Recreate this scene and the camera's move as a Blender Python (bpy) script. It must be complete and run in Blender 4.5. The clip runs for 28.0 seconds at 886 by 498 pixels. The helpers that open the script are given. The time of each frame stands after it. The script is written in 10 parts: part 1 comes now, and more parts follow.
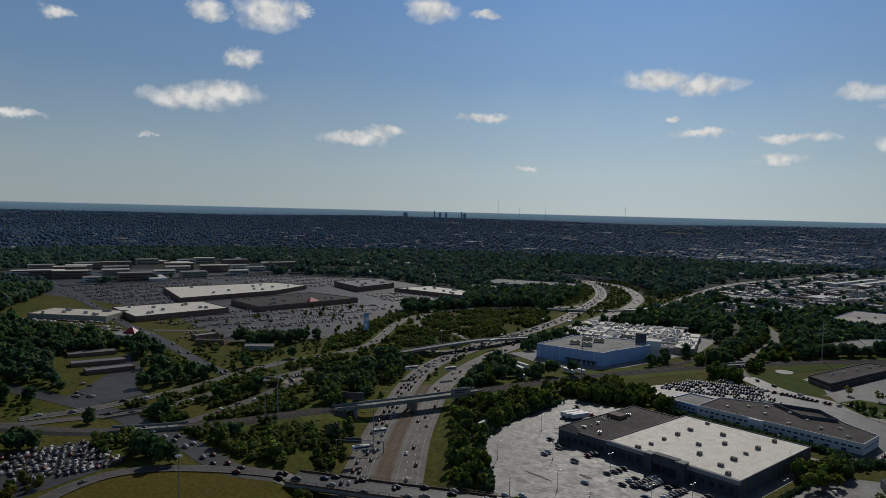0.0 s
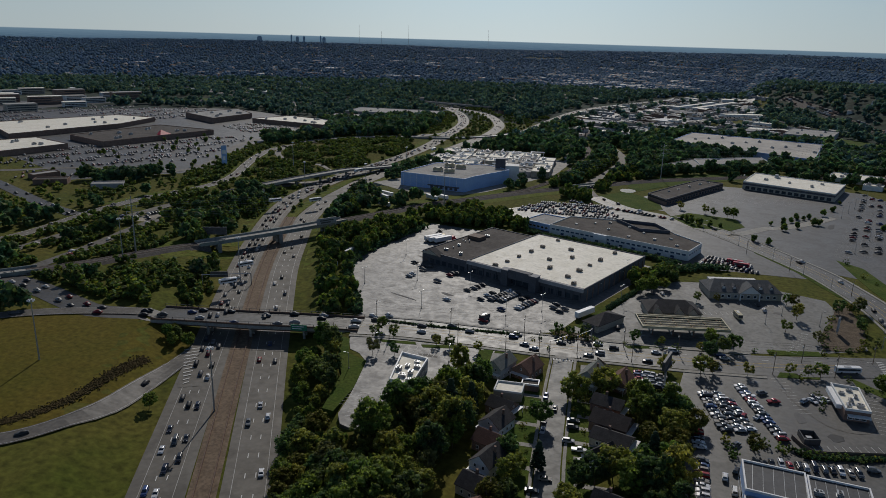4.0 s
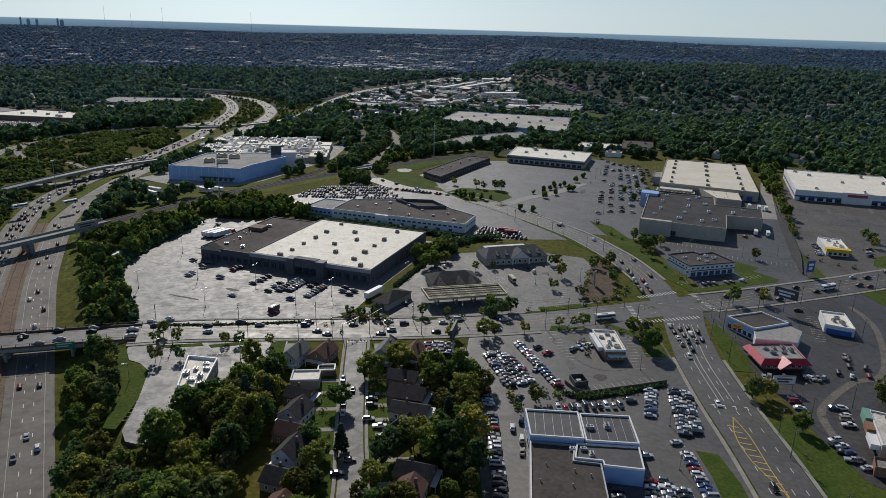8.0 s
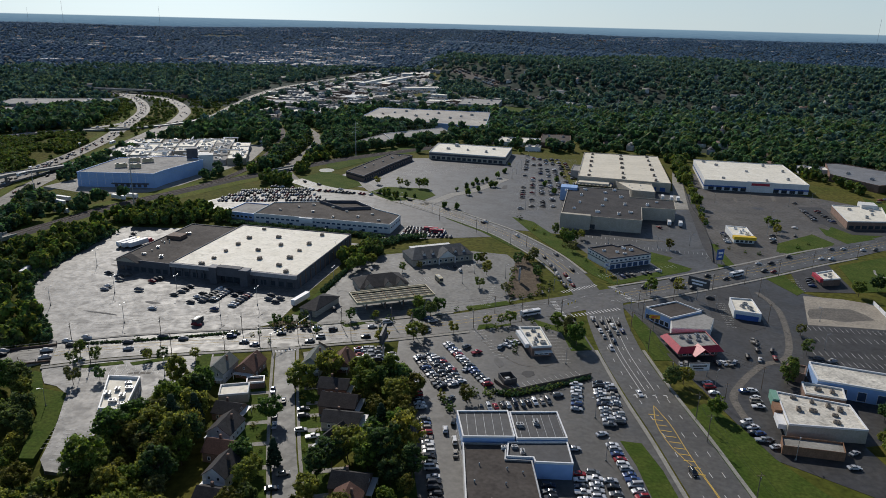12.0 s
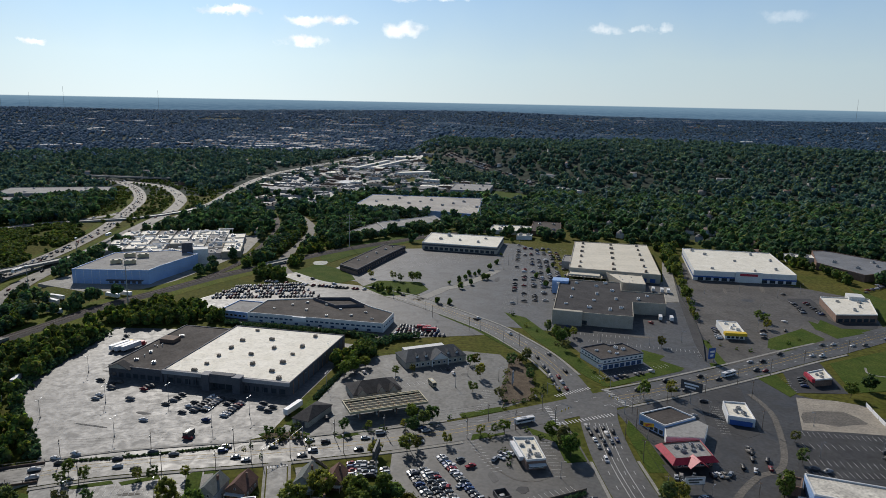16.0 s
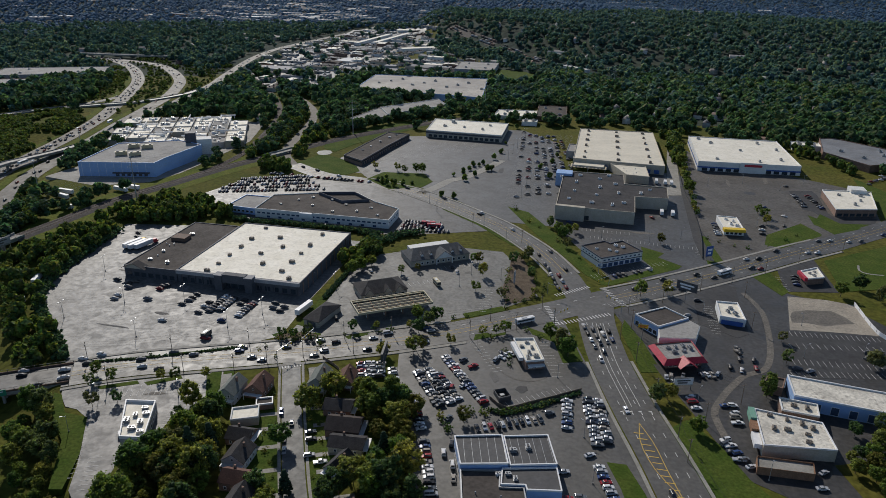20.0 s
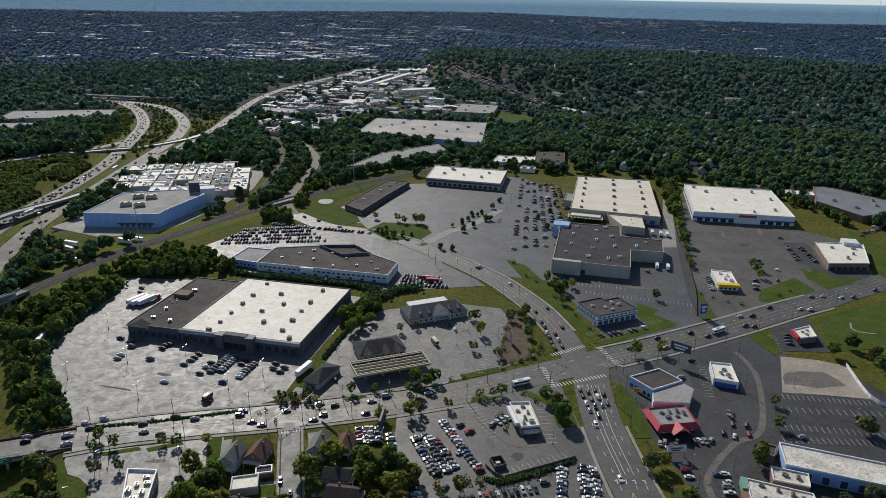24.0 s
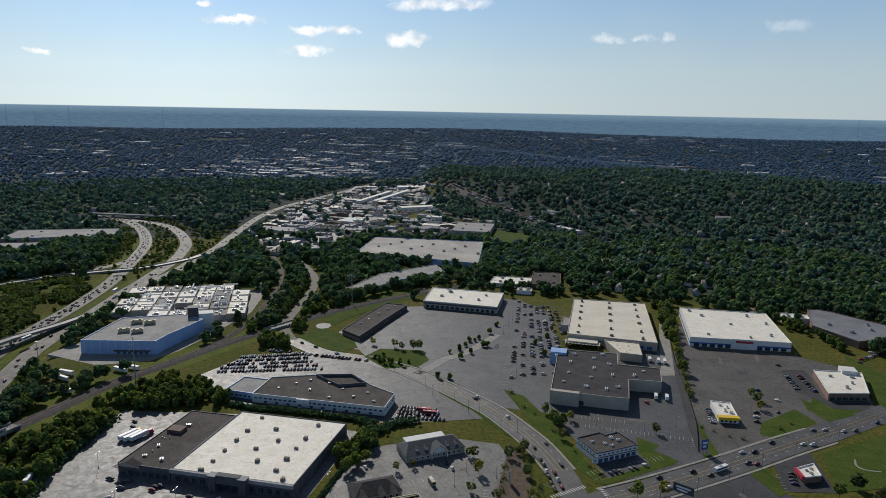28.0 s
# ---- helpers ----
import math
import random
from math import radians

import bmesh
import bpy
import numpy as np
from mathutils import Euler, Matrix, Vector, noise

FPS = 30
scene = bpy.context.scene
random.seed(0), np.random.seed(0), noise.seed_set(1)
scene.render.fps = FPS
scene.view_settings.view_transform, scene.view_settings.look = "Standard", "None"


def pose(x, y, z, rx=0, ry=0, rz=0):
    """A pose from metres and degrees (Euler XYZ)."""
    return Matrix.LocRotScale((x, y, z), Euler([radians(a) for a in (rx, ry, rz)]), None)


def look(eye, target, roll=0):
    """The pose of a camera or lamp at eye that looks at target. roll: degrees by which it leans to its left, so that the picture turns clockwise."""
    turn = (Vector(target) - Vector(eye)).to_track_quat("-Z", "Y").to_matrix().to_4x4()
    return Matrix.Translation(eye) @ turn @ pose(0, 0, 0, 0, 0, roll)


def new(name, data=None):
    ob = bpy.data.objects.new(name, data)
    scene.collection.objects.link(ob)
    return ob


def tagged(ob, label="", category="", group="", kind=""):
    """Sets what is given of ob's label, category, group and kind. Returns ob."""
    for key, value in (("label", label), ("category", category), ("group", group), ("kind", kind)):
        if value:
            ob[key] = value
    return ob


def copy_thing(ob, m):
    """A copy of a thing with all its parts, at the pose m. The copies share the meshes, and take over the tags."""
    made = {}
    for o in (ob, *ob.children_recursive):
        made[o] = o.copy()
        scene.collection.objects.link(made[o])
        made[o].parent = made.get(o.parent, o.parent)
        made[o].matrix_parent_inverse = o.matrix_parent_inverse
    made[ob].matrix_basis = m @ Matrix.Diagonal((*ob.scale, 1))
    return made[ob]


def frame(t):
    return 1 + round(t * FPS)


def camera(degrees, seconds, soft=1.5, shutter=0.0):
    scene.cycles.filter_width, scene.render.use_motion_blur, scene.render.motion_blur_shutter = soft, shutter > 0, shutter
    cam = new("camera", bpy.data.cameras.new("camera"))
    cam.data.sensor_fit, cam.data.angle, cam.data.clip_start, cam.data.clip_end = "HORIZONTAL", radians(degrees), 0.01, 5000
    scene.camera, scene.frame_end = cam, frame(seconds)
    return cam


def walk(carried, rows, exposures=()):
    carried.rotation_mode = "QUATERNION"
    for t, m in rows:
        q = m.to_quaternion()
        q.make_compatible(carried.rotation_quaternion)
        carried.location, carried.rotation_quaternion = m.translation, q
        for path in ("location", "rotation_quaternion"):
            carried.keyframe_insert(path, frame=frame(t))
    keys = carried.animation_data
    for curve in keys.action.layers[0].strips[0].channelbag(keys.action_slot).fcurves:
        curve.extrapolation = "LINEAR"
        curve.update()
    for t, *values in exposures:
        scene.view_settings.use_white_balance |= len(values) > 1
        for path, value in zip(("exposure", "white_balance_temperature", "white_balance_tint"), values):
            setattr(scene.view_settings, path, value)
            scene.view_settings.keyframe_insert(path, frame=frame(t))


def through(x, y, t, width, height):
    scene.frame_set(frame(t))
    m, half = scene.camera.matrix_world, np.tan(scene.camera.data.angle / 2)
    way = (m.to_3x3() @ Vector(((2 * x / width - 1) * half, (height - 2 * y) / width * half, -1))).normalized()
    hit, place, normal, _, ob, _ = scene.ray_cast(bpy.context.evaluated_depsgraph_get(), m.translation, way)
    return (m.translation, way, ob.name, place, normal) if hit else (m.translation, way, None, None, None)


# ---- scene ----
cam = camera(64.25, 28.0, soft=0.45)

# seconds, eye, target, roll
PATH = [
    (0, (-2.64, 2.26, 138.58), (-60.45, 83.67, 133.06), 1.44),
    (0.5, (-2.86, 1.86, 138.15), (-60.25, 82.78, 125.52), 1.44),
    (1, (-2.86, 1.75, 138.03), (-59.38, 81.39, 116.53), 1.47),
    (1.5, (-2.77, 1.93, 138.21), (-58.49, 80.45, 111.20), 1.52),
    (2, (-2.76, 2.17, 138.55), (-58.38, 80.56, 110.95), 1.55),
    (2.5, (-2.40, 2.24, 138.68), (-56.35, 81.68, 110.78), 1.59),
    (3, (-1.88, 2.16, 138.73), (-50.73, 84.74, 110.55), 1.66),
    (3.5, (-1.37, 1.93, 138.67), (-44.26, 87.68, 110.25), 1.77),
    (5.5, (0.59, 2.18, 138.79), (-31.10, 92.42, 109.59), 1.31),
    (6, (0.79, 1.95, 138.87), (-26.28, 93.62, 109.47), 1.36),
    (6.5, (0.74, 1.52, 138.94), (-23.19, 94.02, 109.40), 1.39),
    (7, (0.78, 1.17, 139.05), (-18.94, 94.60, 109.37), 1.49),
    (7.5, (0.70, 0.75, 139.16), (-13.31, 95.17, 109.34), 1.59),
    (8, (0.41, 0.60, 139.35), (-9.55, 95.47, 109.36), 1.65),
    (8.5, (0.28, 0.39, 139.68), (-5.53, 95.55, 109.50), 1.72),
    (9, (0.18, 0.10, 139.80), (-2.65, 95.37, 109.53), 1.70),
    (9.5, (0.03, 0.03, 139.78), (-1.53, 95.30, 109.44), 1.64),
    (10, (-0.01, 0.08, 139.81), (-0.88, 95.32, 109.36), 1.61),
    (10.5, (0.01, 0.03, 140.04), (-0.39, 95.24, 109.47), 1.55),
    (11, (0.00, 0.00, 140.80), (-0.01, 95.19, 110.16), 1.54),
    (11.5, (-0.00, 0.03, 142.43), (0.33, 95.21, 111.76), 1.49),
    (12, (-0.02, 0.05, 144.64), (0.57, 95.23, 113.98), 1.45),
    (12.5, (-0.04, -0.09, 146.86), (0.73, 95.10, 116.23), 1.38),
    (14.5, (0.11, -0.24, 155.67), (1.19, 94.98, 125.13), 1.21),
    (15, (0.03, -0.05, 158.06), (1.16, 95.17, 127.51), 1.19),
    (15.5, (0.01, 0.16, 160.60), (1.21, 96.54, 133.96), 1.12),
    (16, (0.04, 0.22, 162.78), (1.36, 98.08, 142.24), 1.10),
    (16.5, (-0.06, -0.01, 164.71), (1.29, 98.05, 145.19), 1.10),
    (17, (-0.15, -0.31, 166.50), (1.21, 97.76, 146.95), 1.06),
    (17.5, (-0.23, -0.65, 168.52), (1.04, 96.52, 144.93), 1.07),
    (18, (-0.21, -0.70, 171.01), (0.90, 94.00, 138.89), 1.01),
    (18.5, (-0.17, -0.55, 173.96), (0.78, 92.21, 136.62), 1.04),
    (19, (-0.18, -0.34, 176.75), (0.77, 92.27, 139.04), 1.03),
    (19.5, (-0.25, -0.33, 179.26), (0.71, 92.26, 141.50), 1.03),
    (20, (-0.26, -0.38, 181.66), (0.73, 92.18, 143.83), 1.03),
    (20.5, (-0.26, -0.38, 184.07), (0.70, 92.16, 146.20), 1.05),
    (21, (-0.37, -0.39, 186.63), (0.61, 92.68, 150.05), 1.01),
    (21.5, (-0.36, -0.56, 189.10), (0.66, 93.40, 154.89), 1.05),
    (23.5, (1.00, -1.59, 199.33), (1.83, 92.45, 165.32), 1.10),
    (24, (1.22, -1.55, 201.84), (2.01, 92.53, 167.94), 1.07),
    (24.5, (1.25, -1.48, 204.24), (2.04, 93.31, 172.39), 1.04),
    (25, (1.17, -1.49, 206.55), (2.01, 94.17, 177.44), 1.05),
    (25.5, (1.06, -1.42, 208.83), (1.90, 94.33, 179.99), 1.10),
    (26, (0.93, -1.33, 211.09), (1.77, 94.73, 183.31), 1.07),
    (26.5, (0.85, -1.30, 213.33), (1.69, 94.89, 186.00), 1.11),
    (27, (0.85, -1.34, 215.67), (1.71, 94.88, 188.46), 1.09),
    (27.5, (0.94, -1.44, 218.16), (1.80, 95.76, 194.68), 1.09),
    (28, (1.16, -1.60, 220.59), (2.04, 96.50, 201.25), 1.08),
]
EXPOSURES = [(0.0, -0.95), (1.0, -1.12), (3.0, -0.84), (6.5, -0.32), (12.0, -0.06), (17.2, -0.08), (18.0, -0.5), (19.0, -0.28), (20.0, -0.13), (24.0, 0.06), (28.0, -0.2)]
walk(cam, [(t, look(eye, target, roll)) for t, eye, target, roll in PATH], EXPOSURES)

# ------------------------------------------------------------------ light
SUN_EL, SUN_AZ = 34.0, 19.6      # degrees above the ground; degrees to the left of +y
world = bpy.data.worlds.new("sky")
scene.world = world
world.use_nodes = True


def build_world():
    nt = world.node_tree
    nt.nodes.clear()
    N, L = nt.nodes.new, nt.links.new

    def math_node(op, a, b=None, c=None, clamp=False):
        n = N("ShaderNodeMath")
        n.operation, n.use_clamp = op, clamp
        for k, v in enumerate((a, b, c)):
            if v is None:
                continue
            if isinstance(v, (int, float)):
                n.inputs[k].default_value = v
            else:
                L(v, n.inputs[k])
        return n.outputs[0]

    def mix(fac, a, b, blend="MIX"):
        n = N("ShaderNodeMix")
        n.data_type, n.blend_type = "RGBA", blend
        for sock, v in ((n.inputs[0], fac), (n.inputs[6], a), (n.inputs[7], b)):
            if isinstance(v, (int, float, tuple)):
                sock.default_value = v
            else:
                L(v, sock)
        return n.outputs[2]

    out = N("ShaderNodeOutputWorld")
    back = N("ShaderNodeBackground")
    back.inputs[1].default_value = 0.07
    L(back.outputs[0], out.inputs[0])
    sky = N("ShaderNodeTexSky")
    sky.sky_type, sky.sun_disc = "NISHITA", False
    sky.sun_elevation, sky.sun_rotation = radians(SUN_EL), radians(-SUN_AZ)
    sky.air_density, sky.dust_density, sky.ozone_density, sky.altitude = 1.0, 0.6, 1.6, 250.0
    coord = N("ShaderNodeTexCoord")
    sep = N("ShaderNodeSeparateXYZ")
    L(coord.outputs["Generated"], sep.inputs[0])
    x, y, z = sep.outputs
    azim = math_node("ARCTAN2", math_node("MULTIPLY", x, -1.0), y)
    elev = math_node("ARCSINE", z)
    # cumulus: degrees to the left of +y, degrees up, half width, half height
    flat = N("ShaderNodeCombineXYZ")
    L(math_node("MULTIPLY", azim, 57.2958), flat.inputs[0])
    L(math_node("MULTIPLY", elev, 57.2958), flat.inputs[1])
    wob = N("ShaderNodeTexNoise")
    wob.inputs["Scale"].default_value, wob.inputs["Detail"].default_value = 0.75, 9.0
    wob.inputs["Roughness"].default_value = 0.62
    L(flat.outputs[0], wob.inputs["Vector"])
    shift = N("ShaderNodeVectorMath")
    shift.operation = "MULTIPLY_ADD"
    L(wob.outputs["Color"], shift.inputs[0])
    shift.inputs[1].default_value, shift.inputs[2].default_value = (3.0, 1.5, 0.0), (-1.5, -0.75, 0.0)
    moved = N("ShaderNodeVectorMath")
    moved.operation = "ADD"
    L(flat.outputs[0], moved.inputs[0])
    L(shift.outputs[0], moved.inputs[1])
    near = None
    for a, e, w, h in CLOUDS:
        d = N("ShaderNodeVectorMath")
        d.operation = "SUBTRACT"
        L(moved.outputs[0], d.inputs[0])
        d.inputs[1].default_value = (a, e, 0)
        s = N("ShaderNodeVectorMath")
        s.operation = "MULTIPLY"
        L(d.outputs[0], s.inputs[0])
        s.inputs[1].default_value = (1 / w, 1 / h, 0)
        ln = N("ShaderNodeVectorMath")
        ln.operation = "LENGTH"
        L(s.outputs[0], ln.inputs[0])
        near = ln.outputs["Value"] if near is None else math_node("MINIMUM", near, ln.outputs["Value"])
    cover = math_node("MULTIPLY_ADD", near, -1.35, 1.6, clamp=True)
    thin = N("ShaderNodeTexNoise")
    thin.inputs["Scale"].default_value, thin.inputs["Detail"].default_value = 0.9, 8.0
    L(flat.outputs[0], thin.inputs["Vector"])
    cover = math_node("MULTIPLY", cover, math_node("MULTIPLY_ADD", thin.outputs[0], 1.5, 0.25, clamp=True), clamp=True)
    # the clouds thin out away from the sun's side
    cover = math_node("MULTIPLY", cover, math_node("MULTIPLY_ADD", azim, 1.15, 0.72, clamp=True))
    veil = N("ShaderNodeTexNoise")
    veil.inputs["Scale"].default_value, veil.inputs["Detail"].default_value = 0.16, 6.0
    L(flat.outputs[0], veil.inputs["Vector"])
    # clear air above, pale towards the horizon
    up = N("ShaderNodeMapRange")
    up.inputs[1].default_value, up.inputs[2].default_value = 0.0, 30.0
    L(math_node("MULTIPLY_ADD", math_node("SUBTRACT", veil.outputs[0], 0.5), 2.0, math_node("MULTIPLY", elev, 57.2958)), up.inputs[0])
    tone = N("ShaderNodeValToRGB")
    steps = ((0.0, (9.6, 11.45, 12.1)), (0.1, (8.9, 11.23, 12.42)), (0.2, (7.1, 10.01, 12.74)), (0.35, (4.66, 8.0, 12.8)), (0.55, (3.5, 6.84, 13.0)), (1.0, (2.16, 4.66, 9.99)))
    while len(tone.color_ramp.elements) < len(steps):
        tone.color_ramp.elements.new(0.5)
    for k, (at, c) in enumerate(steps):
        tone.color_ramp.elements[k].position, tone.color_ramp.elements[k].color = at, (*c, 1)
    L(up.outputs[0], tone.inputs[0])
    high = math_node("MULTIPLY_ADD", elev, -5.0, 2.4, clamp=True)
    # brighter round the sun's side
    aside = math_node("MULTIPLY_ADD", azim, 57.2958 / 24.0, -SUN_AZ / 24.0)
    glow = math_node("DIVIDE", 0.52, math_node("MULTIPLY_ADD", aside, aside, 1.0))
    toned = mix(1.0, tone.outputs[0], math_node("ADD", glow, 0.76), "MULTIPLY")
    sky_col = mix(math_node("MULTIPLY", high, 0.9), mix(1.0, sky.outputs[0], (0.76, 0.76, 0.78, 1), "MULTIPLY"), toned)
    puff = mix(math_node("MULTIPLY_ADD", thin.outputs[0], 3.2, -1.1, clamp=True), (12.4, 13.1, 13.9, 1), (19.8, 19.7, 19.2, 1))
    sky_col = mix(cover, sky_col, puff)
    # land past the ground sheet, a plain far distance; blue haze is in its colours
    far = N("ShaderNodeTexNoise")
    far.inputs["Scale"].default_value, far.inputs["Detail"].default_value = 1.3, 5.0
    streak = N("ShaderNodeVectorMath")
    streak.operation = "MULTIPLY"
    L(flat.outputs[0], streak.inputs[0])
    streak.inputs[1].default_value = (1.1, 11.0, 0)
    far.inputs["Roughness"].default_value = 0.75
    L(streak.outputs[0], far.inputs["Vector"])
    hazed_woods_tone = mix(math_node("MULTIPLY_ADD", far.outputs[0], 6.0, -2.6, clamp=True), (1.35, 2.45, 3.7, 1), (1.8, 3.0, 4.3, 1))
    land = mix(math_node("MULTIPLY_ADD", elev, 75.0, 0.95, clamp=True), hazed_woods_tone, (3.2, 5.0, 6.6, 1))
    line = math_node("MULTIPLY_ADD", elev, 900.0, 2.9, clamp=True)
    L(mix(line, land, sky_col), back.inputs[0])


CLOUDS = [(54.0, 14.3, 1.5, 0.73), (49.6, 14.6, 2.3, 1.3), (46.9, 15.1, 0.73, 0.6), (36.9, 15.6, 1.93, 1.0), (32.2, 15.2, 1.1, 0.4), (51.4, 11.2, 1.5, 0.64), (55.5, 7.9, 3.3, 0.8), (52.6, 8.5, 2.6, 0.85), (19.0, 10.3, 2.6, 0.8), (15.6, 9.8, 2.8, 0.7),
          (4.9, 8.8, 1.84, 0.6), (42.9, 5.6, 2.6, 0.55), (40.4, 6.1, 1.8, 0.5), (32.4, 7.4, 1.97, 0.36), (15.6, 6.3, 2.2, 0.33), (10.0, 5.8, 1.5, 0.42), (7.6, 5.9, 1.3, 0.36), (10.2, 4.3, 1.7, 0.4), (58.1, 5.1, 0.7, 0.2), (66.7, 5.9, 1.84, 0.37)]
CLOUDS += [(64.2, 13.0, 1.1, 0.46), (28.9, 3.5, 0.9, 0.25), (17.6, 7.3, 0.64, 0.2), (1.6, 7.9, 2.2, 0.5), (-1.4, 8.0, 2.4, 0.45), (2.6, 5.4, 1.8, 0.55), (-12.7, 5.5, 1.4, 0.32), (-15.4, 5.5, 0.73, 0.26), (-17.3, 5.55, 0.73, 0.38), (-25.4, 6.25, 1.6, 0.4)]
build_world()
sun = new("sun", bpy.data.lights.new("sun", "SUN"))
sun.data.energy, sun.data.angle, sun.data.color = 3.7, radians(0.53), (1.0, 0.945, 0.87)
az, el = radians(SUN_AZ), radians(SUN_EL)
SUN_WAY = Vector((-math.sin(az) * math.cos(el), math.cos(az) * math.cos(el), math.sin(el)))
sun.matrix_world = look(SUN_WAY * 900, (0, 0, 0))

# ------------------------------------------------------------------ materials


def material(name, color, color2=None, scale=0.2, rough=0.9, metal=0.0, bump=0.0, fine=None, spec=0.3, rand=None, island=False, stain=0.0):
    """Two-scale procedural surface. color to color2 by broad noise, fine grain over it; rand: list of colours picked per object or island."""
    m = bpy.data.materials.new(name)
    m.use_nodes = True
    nt = m.node_tree
    N, L = nt.nodes.new, nt.links.new
    b = nt.nodes["Principled BSDF"]
    b.inputs["Roughness"].default_value, b.inputs["Metallic"].default_value = rough, metal
    b.inputs["Specular IOR Level"].default_value = spec
    geo = N("ShaderNodeNewGeometry")
    n1 = N("ShaderNodeTexNoise")
    n1.inputs["Scale"].default_value, n1.inputs["Detail"].default_value = scale, 5.0
    n1.inputs["Roughness"].default_value = 0.6
    L(geo.outputs["Position"], n1.inputs["Vector"])
    ramp = N("ShaderNodeValToRGB")
    c2 = color2 or tuple(v * 0.8 for v in color)
    ramp.color_ramp.elements[0].position, ramp.color_ramp.elements[1].position = 0.36, 0.64
    ramp.color_ramp.elements[0].color, ramp.color_ramp.elements[1].color = (*color, 1), (*c2, 1)
    L(n1.outputs[0], ramp.inputs[0])
    col = ramp.outputs[0]

    def mixed(fac, a, bb, blend):
        n = N("ShaderNodeMix")
        n.data_type, n.blend_type = "RGBA", blend
        if isinstance(fac, float):
            n.inputs[0].default_value = fac
        else:
            L(fac, n.inputs[0])
        for k, v in ((6, a), (7, bb)):
            if isinstance(v, tuple):
                n.inputs[k].default_value = v
            else:
                L(v, n.inputs[k])
        return n.outputs[2]

    if rand:
        pick = N("ShaderNodeValToRGB")
        pick.color_ramp.interpolation = "CONSTANT"
        els = pick.color_ramp.elements
        while len(els) < len(rand):
            els.new(0.5)
        for k, c in enumerate(rand):
            els[k].position, els[k].color = k / len(rand), (*c, 1)
        if island:
            L(geo.outputs["Random Per Island"], pick.inputs[0])
        else:
            info = N("ShaderNodeObjectInfo")
            L(info.outputs["Random"], pick.inputs[0])
        col = mixed(1.0, pick.outputs[0], col, "MULTIPLY") if color2 else pick.outputs[0]
    if fine:
        n2 = N("ShaderNodeTexNoise")
        n2.inputs["Scale"].default_value, n2.inputs["Detail"].default_value = fine[0], 4.0
        L(geo.outputs["Position"], n2.inputs["Vector"])
        r2 = N("ShaderNodeMapRange")
        r2.inputs[1].default_value, r2.inputs[2].default_value = 0.3, 0.7
        r2.inputs[3].default_value, r2.inputs[4].default_value = 1 - fine[1], 1 + fine[1]
        L(n2.outputs[0], r2.inputs[0])
        col = mixed(1.0, col, r2.outputs[0], "MULTIPLY")
    if stain:
        n3 = N("ShaderNodeTexNoise")
        n3.inputs["Scale"].default_value, n3.inputs["Detail"].default_value = scale * 3.3, 8.0
        n3.inputs["Distortion"].default_value = 1.2
        L(geo.outputs["Position"], n3.inputs["Vector"])
        r3 = N("ShaderNodeMapRange")
        r3.inputs[1].default_value, r3.inputs[2].default_value = 0.52, 0.72
        r3.inputs[3].default_value, r3.inputs[4].default_value = 0.0, stain
        L(n3.outputs[0], r3.inputs[0])
        r5 = N("ShaderNodeMapRange")       # stains are duller than clean ground
        r5.inputs[1].default_value, r5.inputs[2].default_value = 0.3, 0.7
        r5.inputs[3].default_value, r5.inputs[4].default_value = rough - 0.05, min(1.0, rough + 0.1)
        L(n3.outputs[0], r5.inputs[0])
        L(r5.outputs[0], b.inputs["Roughness"])
        col = mixed(r3.outputs[0], col, tuple(v * 0.45 for v in c2) + (1,), "MIX")
    L(col, b.inputs["Base Color"])
    if bump:
        bp = N("ShaderNodeBump")
        bp.inputs["Strength"].default_value = bump
        bp.inputs["Distance"].default_value = 0.3
        n4 = N("ShaderNodeTexNoise")
        n4.inputs["Scale"].default_value, n4.inputs["Detail"].default_value = (fine[0] if fine else 1.0), 3.0
        L(geo.outputs["Position"], n4.inputs["Vector"])
        L(n4.outputs[0], bp.inputs["Height"])
        L(bp.outputs[0], b.inputs["Normal"])
    return m



def leafy(m, vary, through=0.42, glow=(1.0, 1.0, 1.0), haze_sheen=0.0):
    """Leaves let light through and differ clump by clump."""
    nt = m.node_tree
    N, L = nt.nodes.new, nt.links.new
    b = nt.nodes["Principled BSDF"]
    col = b.inputs["Base Color"].links[0].from_socket
    geo = N("ShaderNodeNewGeometry")
    r = N("ShaderNodeMapRange")
    r.inputs[3].default_value, r.inputs[4].default_value = 1 - vary, 1 + vary
    L(geo.outputs["Random Per Island"], r.inputs[0])
    mul = N("ShaderNodeMix")
    mul.data_type, mul.blend_type = "RGBA", "MULTIPLY"
    mul.inputs[0].default_value = 1.0
    L(col, mul.inputs[6])
    L(r.outputs[0], mul.inputs[7])
    L(mul.outputs[2], b.inputs["Base Color"])
    # blue-tinted sheen imitates haze over the woods, strongest far off
    b.inputs["Sheen Weight"].default_value, b.inputs["Sheen Roughness"].default_value = haze_sheen, 0.45
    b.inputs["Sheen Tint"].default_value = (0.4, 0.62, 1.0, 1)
    warm = N("ShaderNodeMix")
    warm.data_type, warm.blend_type = "RGBA", "MULTIPLY"
    warm.inputs[0].default_value, warm.inputs[7].default_value = 1.0, (*glow, 1)
    L(mul.outputs[2], warm.inputs[6])
    t = N("ShaderNodeBsdfTranslucent")
    L(warm.outputs[2], t.inputs[0])
    add = N("ShaderNodeMixShader")
    add.inputs[0].default_value = through
    L(b.outputs[0], add.inputs[1])
    L(t.outputs[0], add.inputs[2])
    L(add.outputs[0], nt.nodes["Material Output"].inputs[0])
    return m


